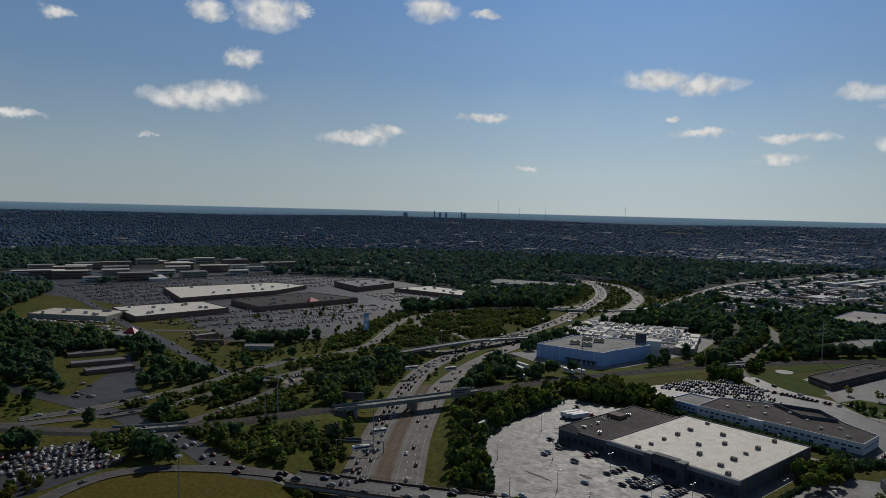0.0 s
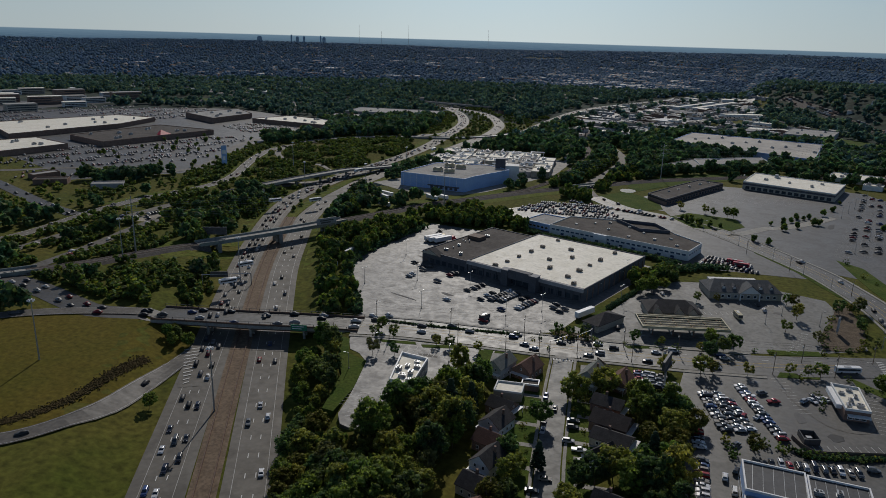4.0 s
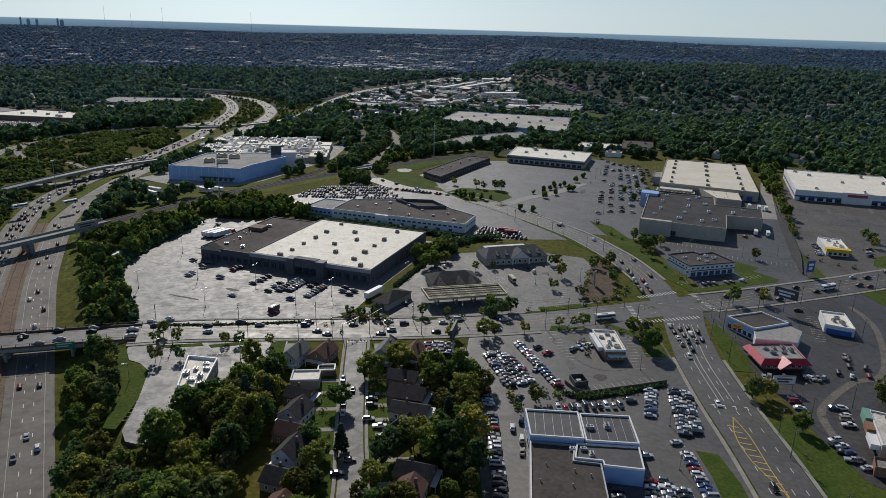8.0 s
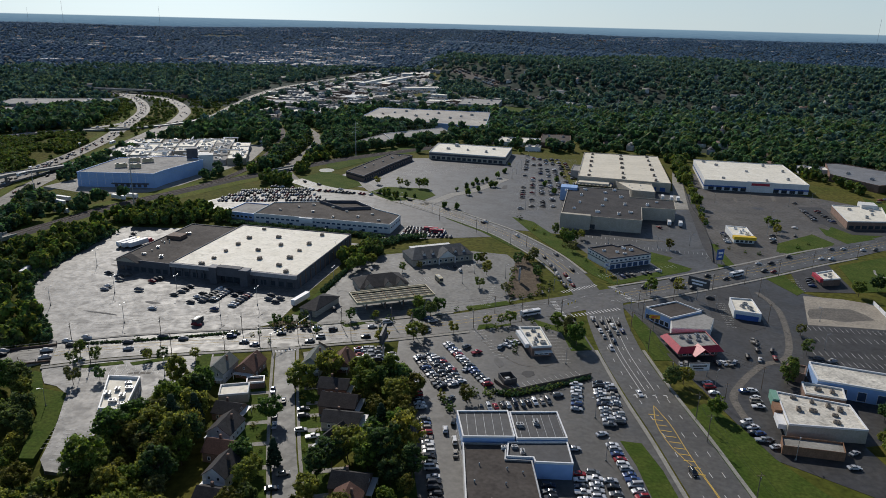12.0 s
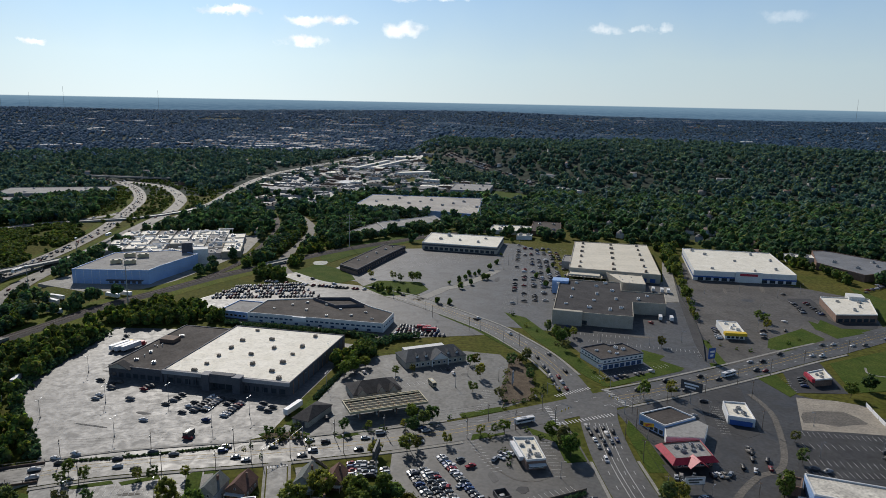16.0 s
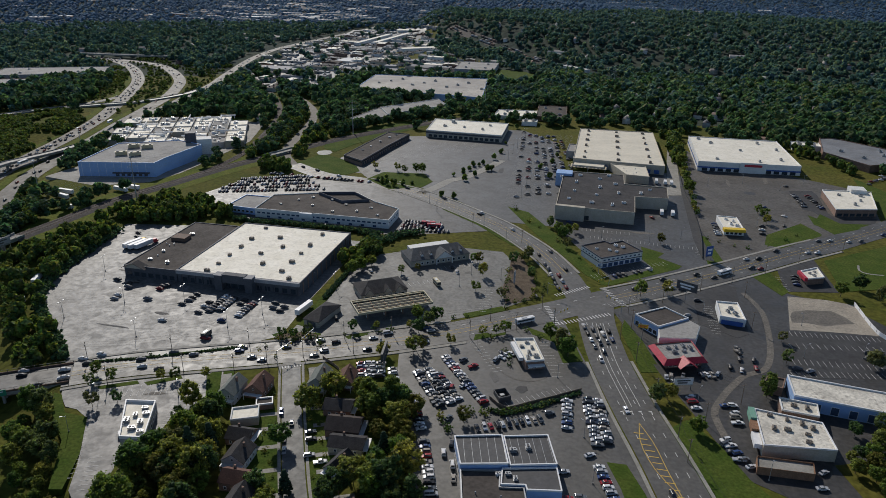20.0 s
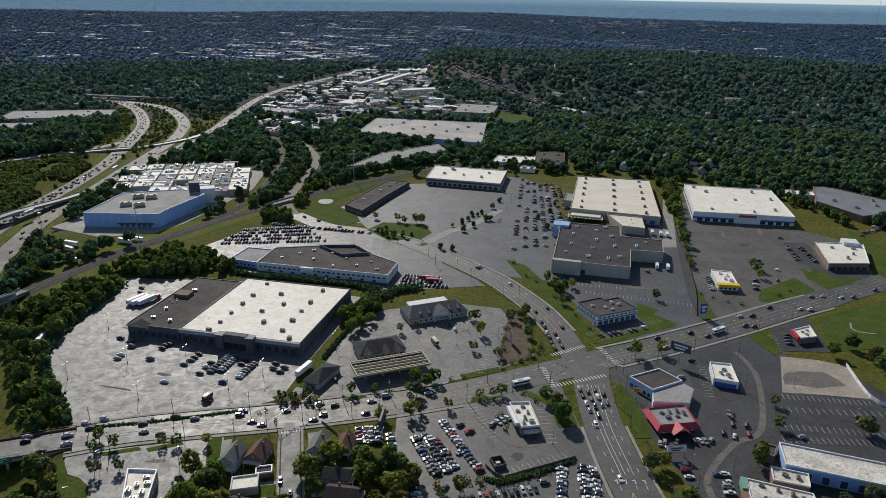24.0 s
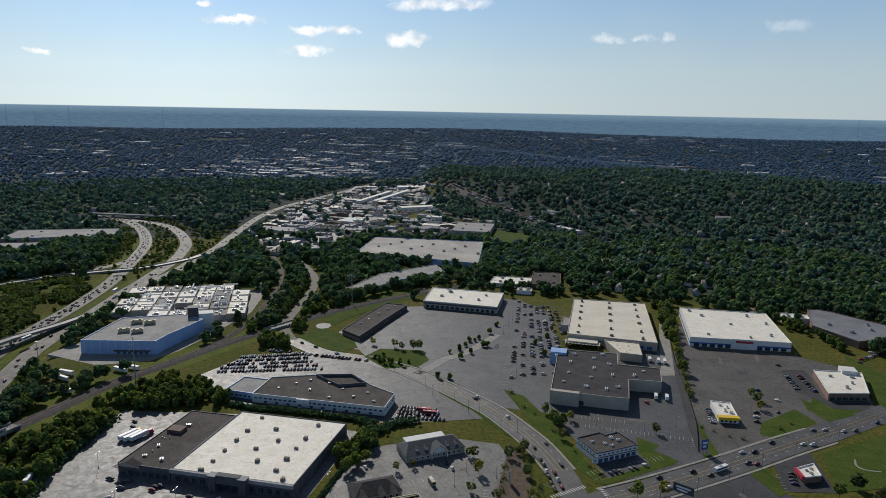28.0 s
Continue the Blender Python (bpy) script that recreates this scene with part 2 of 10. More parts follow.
M = {}
M["grass"] = material("grass", (0.086, 0.079, 0.010), (0.116, 0.088, 0.014), 0.02, 1.0, fine=(0.45, 0.3), bump=0.6, spec=0.1, stain=0.15)
M["lawn"] = material("lawn", (0.045, 0.078, 0.011), (0.074, 0.098, 0.018), 0.08, 1.0, fine=(0.8, 0.3), bump=0.4, spec=0.1)
M["bank_grass"] = material("grassy_bank", (0.075, 0.105, 0.015), (0.12, 0.128, 0.026), 0.05, 1.0, fine=(0.5, 0.35), bump=0.6, spec=0.1)
M["ground"] = material("ground_cover", (0.066, 0.080, 0.012), (0.105, 0.096, 0.02), 0.02, 1.0, fine=(0.35, 0.38), bump=0.7, spec=0.1)
M["asphalt"] = material("asphalt", (0.034, 0.033, 0.032), (0.058, 0.055, 0.053), 0.04, 0.55, fine=(0.5, 0.35), spec=0.42, stain=0.5)
M["road_asphalt"] = material("sun_bleached_road", (0.066, 0.063, 0.058), (0.10, 0.095, 0.087), 0.05, 0.54, fine=(0.5, 0.25), spec=0.45, stain=0.4)
M["blue_asphalt"] = material("bluish_asphalt", (0.05, 0.051, 0.053), (0.074, 0.075, 0.077), 0.03, 0.58, fine=(0.5, 0.3), spec=0.4, stain=0.5)
M["brown_asphalt"] = material("brown_asphalt", (0.075, 0.068, 0.060), (0.112, 0.102, 0.09), 0.025, 0.66, fine=(0.5, 0.3), spec=0.3, stain=0.5)
M["pale_asphalt"] = material("pale_worn_asphalt", (0.115, 0.113, 0.105), (0.16, 0.157, 0.146), 0.04, 0.62, fine=(0.5, 0.25), spec=0.35, stain=0.45)
M["worn_track"] = material("worn_pale_asphalt", (0.16, 0.145, 0.125), (0.12, 0.11, 0.097), 0.15, 0.8, fine=(0.9, 0.3), spec=0.25)
M["highway"] = material("highway_concrete", (0.098, 0.088, 0.074), (0.132, 0.12, 0.102), 0.04, 0.72, fine=(0.5, 0.15), spec=0.38, stain=0.35)
M["dark_asphalt"] = material("dark_asphalt", (0.034, 0.034, 0.037), (0.05, 0.05, 0.051), 0.06, 0.75, fine=(0.6, 0.2), spec=0.35, stain=0.3)
M["old_asphalt"] = material("bleached_asphalt", (0.125, 0.121, 0.115), (0.19, 0.184, 0.174), 0.05, 0.58, fine=(0.5, 0.35), spec=0.4, stain=0.6)
M["concrete"] = material("concrete", (0.24, 0.23, 0.205), (0.32, 0.305, 0.275), 0.1, 0.8, fine=(1.2, 0.15), stain=0.3)
M["paint_white"] = material("road_paint_white", (0.7, 0.7, 0.68), (0.5, 0.5, 0.48), 0.5, 0.7)
M["paint_yellow"] = material("road_paint_yellow", (0.62, 0.42, 0.08), (0.5, 0.33, 0.08), 0.5, 0.7)
M["roof_white"] = material("white_membrane_roof", (0.82, 0.775, 0.67), (0.73, 0.685, 0.57), 0.09, 0.7, fine=(0.5, 0.08), stain=0.3)
M["roof_dark"] = material("dark_tar_roof", (0.065, 0.057, 0.052), (0.10, 0.088, 0.08), 0.07, 0.85, fine=(0.7, 0.2), stain=0.3, spec=0.12)
M["roof_grey"] = material("grey_gravel_roof", (0.28, 0.27, 0.26), (0.36, 0.35, 0.33), 0.06, 0.85, fine=(0.7, 0.15), stain=0.3, spec=0.12)
M["wall_tan"] = material("tan_block_wall", (0.40, 0.36, 0.29), (0.46, 0.42, 0.35), 0.2, 0.9, fine=(1.5, 0.1))
M["wall_white"] = material("white_painted_wall", (0.72, 0.72, 0.70), (0.64, 0.64, 0.62), 0.15, 0.75, fine=(1.0, 0.06))
M["wall_brick"] = material("brown_brick_wall", (0.20, 0.13, 0.10), (0.26, 0.17, 0.13), 0.3, 0.9, fine=(2.0, 0.2))
M["wall_grey"] = material("grey_block_wall", (0.30, 0.30, 0.31), (0.38, 0.37, 0.37), 0.2, 0.9, fine=(1.5, 0.1))
M["wall_blue"] = material("pale_blue_metal_wall", (0.27, 0.42, 0.70), (0.32, 0.47, 0.74), 0.1, 0.5, fine=(0.6, 0.05))
M["wall_dark"] = material("dark_facade", (0.07, 0.075, 0.09), (0.10, 0.10, 0.12), 0.2, 0.7, fine=(1.0, 0.1))
M["trim_white"] = material("white_metal_trim", (0.8, 0.8, 0.8), (0.72, 0.72, 0.72), 0.4, 0.5)
M["metal"] = material("galvanised_metal", (0.42, 0.43, 0.44), (0.34, 0.35, 0.36), 0.6, 0.45, metal=0.6)
M["dark_metal"] = material("dark_painted_metal", (0.06, 0.06, 0.065), (0.09, 0.09, 0.09), 0.6, 0.5)
M["wood_pole"] = material("weathered_wood", (0.16, 0.12, 0.09), (0.22, 0.17, 0.13), 0.8, 0.9)
M["trunk"] = material("bark", (0.10, 0.075, 0.055), (0.14, 0.11, 0.085), 1.2, 0.95)
M["glass"] = material("window_glass", (0.03, 0.04, 0.05), (0.05, 0.06, 0.07), 0.3, 0.08, spec=0.8)
GREENS = [(0.232, 0.24, 0.058), (0.054, 0.101, 0.039), (0.136, 0.153, 0.069), (0.14, 0.204, 0.049), (0.204, 0.233, 0.058), (0.075, 0.146, 0.039), (0.122, 0.174, 0.043), (0.082, 0.153, 0.058), (0.164, 0.204, 0.049), (0.092, 0.168, 0.039), (0.083, 0.124, 0.046), (0.118, 0.182, 0.039), (0.136, 0.189, 0.069)]
M["leaf"] = leafy(material("foliage", (0.75, 0.78, 0.8), (1.25, 1.2, 1.0), 0.25, 0.8, fine=(1.6, 0.45), bump=0.9, spec=0.25, rand=GREENS), 0.5, 0.5, (1.55, 1.4, 0.9))
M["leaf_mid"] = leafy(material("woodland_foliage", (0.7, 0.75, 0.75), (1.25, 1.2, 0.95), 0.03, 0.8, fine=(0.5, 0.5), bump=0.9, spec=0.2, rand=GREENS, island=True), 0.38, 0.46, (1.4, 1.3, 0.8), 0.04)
HILL_GREENS = [(0.118, 0.165, 0.066), (0.052, 0.112, 0.07), (0.078, 0.13, 0.086), (0.085, 0.165, 0.07), (0.115, 0.175, 0.07), (0.062, 0.13, 0.07), (0.075, 0.148, 0.066), (0.06, 0.132, 0.08), (0.092, 0.158, 0.068), (0.13, 0.14, 0.062)]
M["leaf_hill"] = leafy(material("hillside_foliage", (0.75, 0.8, 0.85), (1.2, 1.15, 0.95), 0.012, 0.8, fine=(0.4, 0.5), bump=0.9, spec=0.15, rand=HILL_GREENS, island=True), 0.38, 0.5, (1.2, 1.3, 1.0), 0.04)
# some blue haze of the middle distance is mixed into these greens
M["leaf_valley_haze"] = leafy(material("hazed_valley_foliage", (0.8, 0.88, 0.95), (1.15, 1.12, 1.0), 0.01, 0.8, fine=(0.3, 0.4), bump=0.6, spec=0.2, rand=[(0.112, 0.195, 0.155), (0.062, 0.132, 0.148), (0.08, 0.153, 0.168), (0.09, 0.175, 0.146), (0.10, 0.182, 0.15), (0.068, 0.148, 0.148), (0.115, 0.195, 0.15), (0.14, 0.19, 0.115), (0.15, 0.195, 0.10)], island=True), 0.3, 0.48, (1.2, 1.2, 0.95), 0.06)
# pale blue distance haze is put into these leaf colours
M["leaf_far_haze"] = leafy(material("hazed_far_foliage", (0.85, 0.92, 1.0), (1.12, 1.1, 1.05), 0.003, 0.85, fine=(0.1, 0.18), bump=0.2, spec=0.3, rand=[(0.094, 0.185, 0.285), (0.105, 0.195, 0.285), (0.087, 0.176, 0.28), (0.115, 0.2, 0.265), (0.096, 0.185, 0.29), (0.118, 0.194, 0.25)], island=True), 0.14, 0.45, (1.0, 1.0, 1.0), 0.1)
# dark green floor, darkened further so gaps between trees read as shadow
M["shaded_forest_floor"] = material("shaded_forest_floor", (0.03, 0.045, 0.04), (0.05, 0.062, 0.045), 0.006, 1.0, fine=(0.07, 0.5), bump=1.0, spec=0.1)
M["dirt"] = material("pale_gravel", (0.36, 0.32, 0.26), (0.28, 0.25, 0.21), 0.08, 0.95, fine=(0.9, 0.2), stain=0.35)
M["median"] = material("rusty_median_gravel", (0.14, 0.10, 0.068), (0.185, 0.135, 0.092), 0.12, 0.95, fine=(0.8, 0.3), stain=0.3)
M["ballast"] = material("rail_ballast", (0.075, 0.066, 0.06), (0.11, 0.098, 0.09), 0.3, 0.95, fine=(1.5, 0.3))
M["rust"] = material("rusty_steel", (0.17, 0.10, 0.07), (0.11, 0.08, 0.065), 0.6, 0.8, fine=(2.0, 0.2))
M["bridge"] = material("weathered_bridge_concrete", (0.27, 0.26, 0.24), (0.34, 0.33, 0.30), 0.12, 0.85, fine=(0.9, 0.15), stain=0.4)
M["shingle"] = material("dark_shingles", (0.034, 0.033, 0.035), (0.056, 0.053, 0.054), 0.4, 0.9, fine=(2.5, 0.25), stain=0.2)
M["shingle_grey"] = material("grey_shingles", (0.085, 0.09, 0.095), (0.12, 0.125, 0.13), 0.4, 0.85, fine=(2.5, 0.2), stain=0.2)
M["shingle_brown"] = material("brown_shingles", (0.105, 0.055, 0.042), (0.14, 0.076, 0.058), 0.4, 0.9, fine=(2.5, 0.25))
M["shingle_dusk"] = material("dusky_brown_shingles", (0.048, 0.038, 0.035), (0.07, 0.056, 0.05), 0.4, 0.9, fine=(2.5, 0.25))
M["shingle_green"] = material("grey_green_shingles", (0.13, 0.145, 0.13), (0.17, 0.18, 0.165), 0.4, 0.9, fine=(2.5, 0.2))
M["red"] = material("red_metal_roof", (0.42, 0.035, 0.06), (0.48, 0.05, 0.07), 0.3, 0.45, fine=(0.8, 0.1))
M["yellow"] = material("yellow_roof_panel", (0.75, 0.50, 0.03), (0.68, 0.45, 0.03), 0.3, 0.5)
M["blue"] = material("deep_blue_panel", (0.04, 0.10, 0.32), (0.05, 0.12, 0.36), 0.4, 0.5)
M["green_sign"] = material("green_road_sign", (0.02, 0.20, 0.12), (0.03, 0.22, 0.13), 0.5, 0.5)
M["teal"] = material("green_copper_roof", (0.15, 0.32, 0.24), (0.2, 0.36, 0.28), 0.5, 0.6)
M["cream"] = material("cream_canopy", (0.5, 0.44, 0.29), (0.42, 0.37, 0.25), 0.4, 0.6)
M["black"] = material("black_rubber", (0.02, 0.02, 0.02), (0.03, 0.03, 0.03), 1.0, 0.8)
M["brown_wood"] = material("brown_timber", (0.22, 0.12, 0.07), (0.27, 0.15, 0.09), 0.6, 0.8, fine=(2.0, 0.2))
CAR_COLOURS = [(0.75, 0.75, 0.76), (0.45, 0.46, 0.48), (0.02, 0.02, 0.022), (0.16, 0.17, 0.18), (0.7, 0.7, 0.7), (0.03, 0.035, 0.045), (0.05, 0.09, 0.22), (0.55, 0.56, 0.58), (0.30, 0.02, 0.025), (0.10, 0.11, 0.12), (0.78, 0.78, 0.78), (0.34, 0.31, 0.27), (0.025, 0.03, 0.05), (0.42, 0.43, 0.45)]
M["car"] = material("car_paint", (1, 1, 1), None, 0.3, 0.25, 0.1, spec=0.7, rand=CAR_COLOURS)
# darker than the near cars: their backlit shade is put into the paint
M["car_far"] = material("shaded_distant_car_paint", (1, 1, 1), None, 0.3, 0.5, 0.0, spec=0.3, rand=[(0.30, 0.30, 0.31), (0.05, 0.05, 0.055), (0.02, 0.02, 0.022), (0.10, 0.10, 0.11), (0.62, 0.62, 0.62), (0.03, 0.035, 0.045), (0.55, 0.55, 0.56), (0.04, 0.06, 0.14), (0.16, 0.16, 0.17), (0.18, 0.02, 0.025), (0.06, 0.065, 0.07), (0.04, 0.04, 0.042), (0.12, 0.11, 0.10)], island=True)
M["far_roof"] = material("far_roofs", (0.85, 0.85, 0.85), (1.1, 1.1, 1.1), 0.05, 0.8, rand=[(0.58, 0.58, 0.57), (0.12, 0.12, 0.13), (0.28, 0.28, 0.29), (0.62, 0.62, 0.62), (0.16, 0.16, 0.17), (0.38, 0.38, 0.38), (0.1, 0.1, 0.11), (0.22, 0.2, 0.19)], island=True)
M["house_roof"] = material("house_roofs", (0.85, 0.85, 0.85), (1.1, 1.1, 1.1), 0.05, 0.85, rand=[(0.10, 0.095, 0.095), (0.16, 0.12, 0.10), (0.22, 0.21, 0.2), (0.13, 0.13, 0.14), (0.2, 0.13, 0.1), (0.3, 0.29, 0.28)], island=True)
M["house_wall"] = material("house_walls", (0.9, 0.9, 0.9), (1.05, 1.05, 1.05), 0.1, 0.85, rand=[(0.62, 0.61, 0.58), (0.45, 0.4, 0.33), (0.28, 0.17, 0.13), (0.55, 0.55, 0.53), (0.38, 0.4, 0.43), (0.66, 0.63, 0.55)], island=True)
M["rust_unit"] = material("brown_roof_unit", (0.20, 0.17, 0.14), (0.26, 0.22, 0.18), 0.6, 0.7)
M["white_unit"] = M["trim_white"]
M["blue_glass"] = material("blue_tinted_glass", (0.05, 0.08, 0.14), (0.07, 0.10, 0.17), 0.3, 0.1, spec=0.8)
M["roof_dirty"] = material("stained_white_roof", (0.72, 0.68, 0.59), (0.5, 0.47, 0.41), 0.12, 0.75, fine=(0.8, 0.2), stain=0.75)
# tower colour is lightened and blued to imitate haze
M["far_tower"] = material("hazed_tower_cladding", (0.272, 0.374, 0.476), (0.34, 0.442, 0.544), 0.05, 0.6, fine=(0.3, 0.2))
M["roof_slate"] = material("weathered_slate_roof", (0.15, 0.155, 0.165), (0.21, 0.215, 0.225), 0.06, 0.7, fine=(0.7, 0.15), stain=0.3)
M["roof_white_cream"] = material("cream_membrane_roof", (0.70, 0.64, 0.52), (0.62, 0.57, 0.46), 0.06, 0.7, fine=(0.5, 0.06), stain=0.2)
M["roof_black"] = material("black_rubber_roof", (0.045, 0.043, 0.045), (0.065, 0.062, 0.062), 0.08, 0.8, fine=(0.7, 0.2), stain=0.25, spec=0.12)
M["roof_two"] = material("patched_metal_roof", (0.45, 0.42, 0.37), (0.30, 0.28, 0.26), 0.012, 0.8, fine=(0.3, 0.1), stain=0.2)
M["roof_ribbed"] = material("ribbed_dark_roof", (0.06, 0.06, 0.063), (0.075, 0.075, 0.078), 0.2, 0.6, fine=(0.6, 0.12), stain=0.2)
M["house_grey"] = material("grey_clapboard", (0.36, 0.39, 0.41), (0.42, 0.45, 0.47), 0.4, 0.8, fine=(1.5, 0.08))
M["girder_steel"] = material("green_grey_girder", (0.20, 0.23, 0.22), (0.26, 0.28, 0.26), 0.3, 0.6, fine=(1.0, 0.15), stain=0.4)
M["paint_faint"] = material("worn_bay_paint", (0.42, 0.41, 0.39), (0.30, 0.29, 0.28), 0.3, 0.7)
M["conifer"] = material("spruce_needles", (0.022, 0.04, 0.022), (0.035, 0.055, 0.032), 0.6, 0.9, fine=(1.5, 0.4), bump=0.8, spec=0.1)
M["leaf_yellow"] = leafy(material("turning_foliage", (0.165, 0.145, 0.028), (0.105, 0.12, 0.022), 0.25, 0.8, fine=(1.6, 0.4), bump=0.9, spec=0.2), 0.5)
M["mulch"] = material("brown_mulch", (0.10, 0.078, 0.058), (0.145, 0.115, 0.085), 0.3, 1.0, fine=(1.6, 0.3), spec=0.1)
M["wall_slate"] = material("dark_slate_facade", (0.085, 0.088, 0.10), (0.115, 0.118, 0.13), 0.2, 0.8, fine=(1.2, 0.12))
M["reeds"] = material("dry_reeds", (0.085, 0.062, 0.03), (0.06, 0.05, 0.022), 0.4, 1.0, fine=(1.5, 0.4), spec=0.05)

# ------------------------------------------------------------------ geometry helpers


def mesh_of(name, verts, faces, mat, smooth=False):
    me = bpy.data.meshes.new(name)
    me.from_pydata([tuple(v) for v in verts], [], [tuple(f) for f in faces])
    for m in (mat if isinstance(mat, (list, tuple)) else [mat]):
        me.materials.append(m)
    if smooth:
        me.polygons.foreach_set("use_smooth", np.ones(len(me.polygons), bool))
    return me


def fast_mesh(name, verts, tris, mat):
    """A triangle mesh from arrays."""
    me = bpy.data.meshes.new(name)
    verts, tris = np.asarray(verts, np.float32), np.asarray(tris, np.int32)
    me.vertices.add(len(verts))
    me.vertices.foreach_set("co", verts.ravel())
    me.loops.add(tris.size)
    me.loops.foreach_set("vertex_index", tris.ravel())
    me.polygons.add(len(tris))
    me.polygons.foreach_set("loop_start", np.arange(0, tris.size, 3, dtype=np.int32))
    me.update(calc_edges=True)
    me.materials.append(mat)
    return me


def put(name, data, parent=None, label="", category="", group="", kind=""):
    ob = new(name, data)
    if parent is not None:
        ob.parent = parent
    return tagged(ob, label, category, group, kind)


class Solid:
    """Collects boxes, prisms and tubes into one mesh."""

    def __init__(self):
        self.v, self.f = [], []

    def add(self, verts, faces):
        k = len(self.v)
        self.v += [tuple(p) for p in verts]
        self.f += [tuple(i + k for i in f) for f in faces]
        return self

    def box(self, x0, y0, z0, x1, y1, z1, m=None):
        p = [Vector((x, y, z)) for z in (z0, z1) for y in (y0, y1) for x in (x0, x1)]
        if m is not None:
            p = [m @ q for q in p]
        return self.add(p, [(0, 2, 3, 1), (4, 5, 7, 6), (0, 1, 5, 4), (1, 3, 7, 5), (3, 2, 6, 7), (2, 0, 4, 6)])

    def prism(self, poly, z0, z1):
        """Upright walls and a lid and floor over a polygon."""
        n = len(poly)
        if sum(poly[i][0] * poly[(i + 1) % n][1] - poly[(i + 1) % n][0] * poly[i][1] for i in range(n)) < 0:
            poly = poly[::-1]
        p = [(x, y, z0) for x, y in poly] + [(x, y, z1) for x, y in poly]
        f = [(i, (i + 1) % n, n + (i + 1) % n, n + i) for i in range(n)]
        return self.add(p, f + [tuple(range(n, 2 * n)), tuple(range(n - 1, -1, -1))])

    def tube(self, a, b, r0, r1=None, n=8):
        a, b = Vector(a), Vector(b)
        r1 = r0 if r1 is None else r1
        q = (b - a).to_track_quat("Z", "Y")
        ring = [Vector((math.cos(2 * math.pi * i / n), math.sin(2 * math.pi * i / n), 0)) for i in range(n)]
        p = [a + q @ (r0 * v) for v in ring] + [b + q @ (r1 * v) for v in ring]
        f = [(i, (i + 1) % n, n + (i + 1) % n, n + i) for i in range(n)]
        return self.add(p, f + [tuple(range(n - 1, -1, -1)), tuple(range(n, 2 * n))])

    def wall_ring(self, poly, z0, z1, thick):
        """A closed wall along a polygon, standing inwards."""
        inner = inset(poly, thick)
        n = len(poly)
        p = [(x, y, z0) for x, y in poly] + [(x, y, z1) for x, y in poly] + [(x, y, z1) for x, y in inner] + [(x, y, z0) for x, y in inner]
        f = []
        for i in range(n):
            j = (i + 1) % n
            f += [(i, j, n + j, n + i), (n + i, n + j, 2 * n + j, 2 * n + i), (2 * n + i, 2 * n + j, 3 * n + j, 3 * n + i)]
        return self.add(p, f)

    def mesh(self, name, mat, smooth=False):
        return mesh_of(name, self.v, self.f, mat, smooth)


def ccw(poly):
    n = len(poly)
    area = sum(poly[i][0] * poly[(i + 1) % n][1] - poly[(i + 1) % n][0] * poly[i][1] for i in range(n))
    return list(poly) if area > 0 else list(poly)[::-1]


def inset(poly, d):
    """The polygon (counter-clockwise) moved inwards by d."""
    n, out = len(poly), []
    for i in range(n):
        a, b, c = Vector(poly[i - 1]), Vector(poly[i]), Vector(poly[(i + 1) % n])
        u, w = (b - a).normalized(), (c - b).normalized()
        nu, nw = Vector((-u.y, u.x)), Vector((-w.y, w.x))
        k = nu + nw
        k = k / max(k.dot(nu), 0.3)
        out.append(tuple(b + k * d))
    return out


def part(name, solid, mat, parent, label=""):
    return put(name, solid.mesh(name, mat), parent, label)


def smooth_line(points, step=8.0):
    """A Catmull-Rom line through the points, sampled about every step metres."""
    p = [np.array(q, float) for q in points]
    p = [2 * p[0] - p[1]] + p + [2 * p[-1] - p[-2]]
    out = []
    for i in range(1, len(p) - 2):
        n = max(1, int(np.linalg.norm(p[i + 1] - p[i]) / step))
        for k in range(n):
            s = k / n
            out.append(0.5 * (2 * p[i] + (p[i + 1] - p[i - 1]) * s + (2 * p[i - 1] - 5 * p[i] + 4 * p[i + 1] - p[i + 2]) * s * s
                              + (3 * p[i] - p[i - 1] - 3 * p[i + 1] + p[i + 2]) * s**3))
    out.append(p[-2])
    return np.array(out)


def side_of(line):
    """Unit vectors to the left of a line at its points."""
    d = np.gradient(line[:, :2], axis=0)
    d /= np.linalg.norm(d, axis=1)[:, None]
    return np.stack([-d[:, 1], d[:, 0]], 1)


def inside(px, py, poly):
    """Which points lie in the polygon."""
    px, py = np.asarray(px, float), np.asarray(py, float)
    hit = np.zeros(px.shape, bool)
    n = len(poly)
    for i in range(n):
        (x0, y0), (x1, y1) = poly[i], poly[(i + 1) % n]
        if y0 == y1:
            continue
        hit ^= ((y0 > py) != (y1 > py)) & (px < (x1 - x0) * (py - y0) / (y1 - y0) + x0)
    return hit


def far_from(px, py, line):
    """Distance of points from a polyline."""
    best = np.full(np.shape(px), 1e9)
    for a, b in zip(line[:-1], line[1:]):
        ax, ay, bx, by = a[0], a[1], b[0], b[1]
        dx, dy = bx - ax, by - ay
        s = np.clip(((px - ax) * dx + (py - ay) * dy) / (dx * dx + dy * dy + 1e-9), 0, 1)
        best = np.minimum(best, np.hypot(px - ax - s * dx, py - ay - s * dy))
    return best


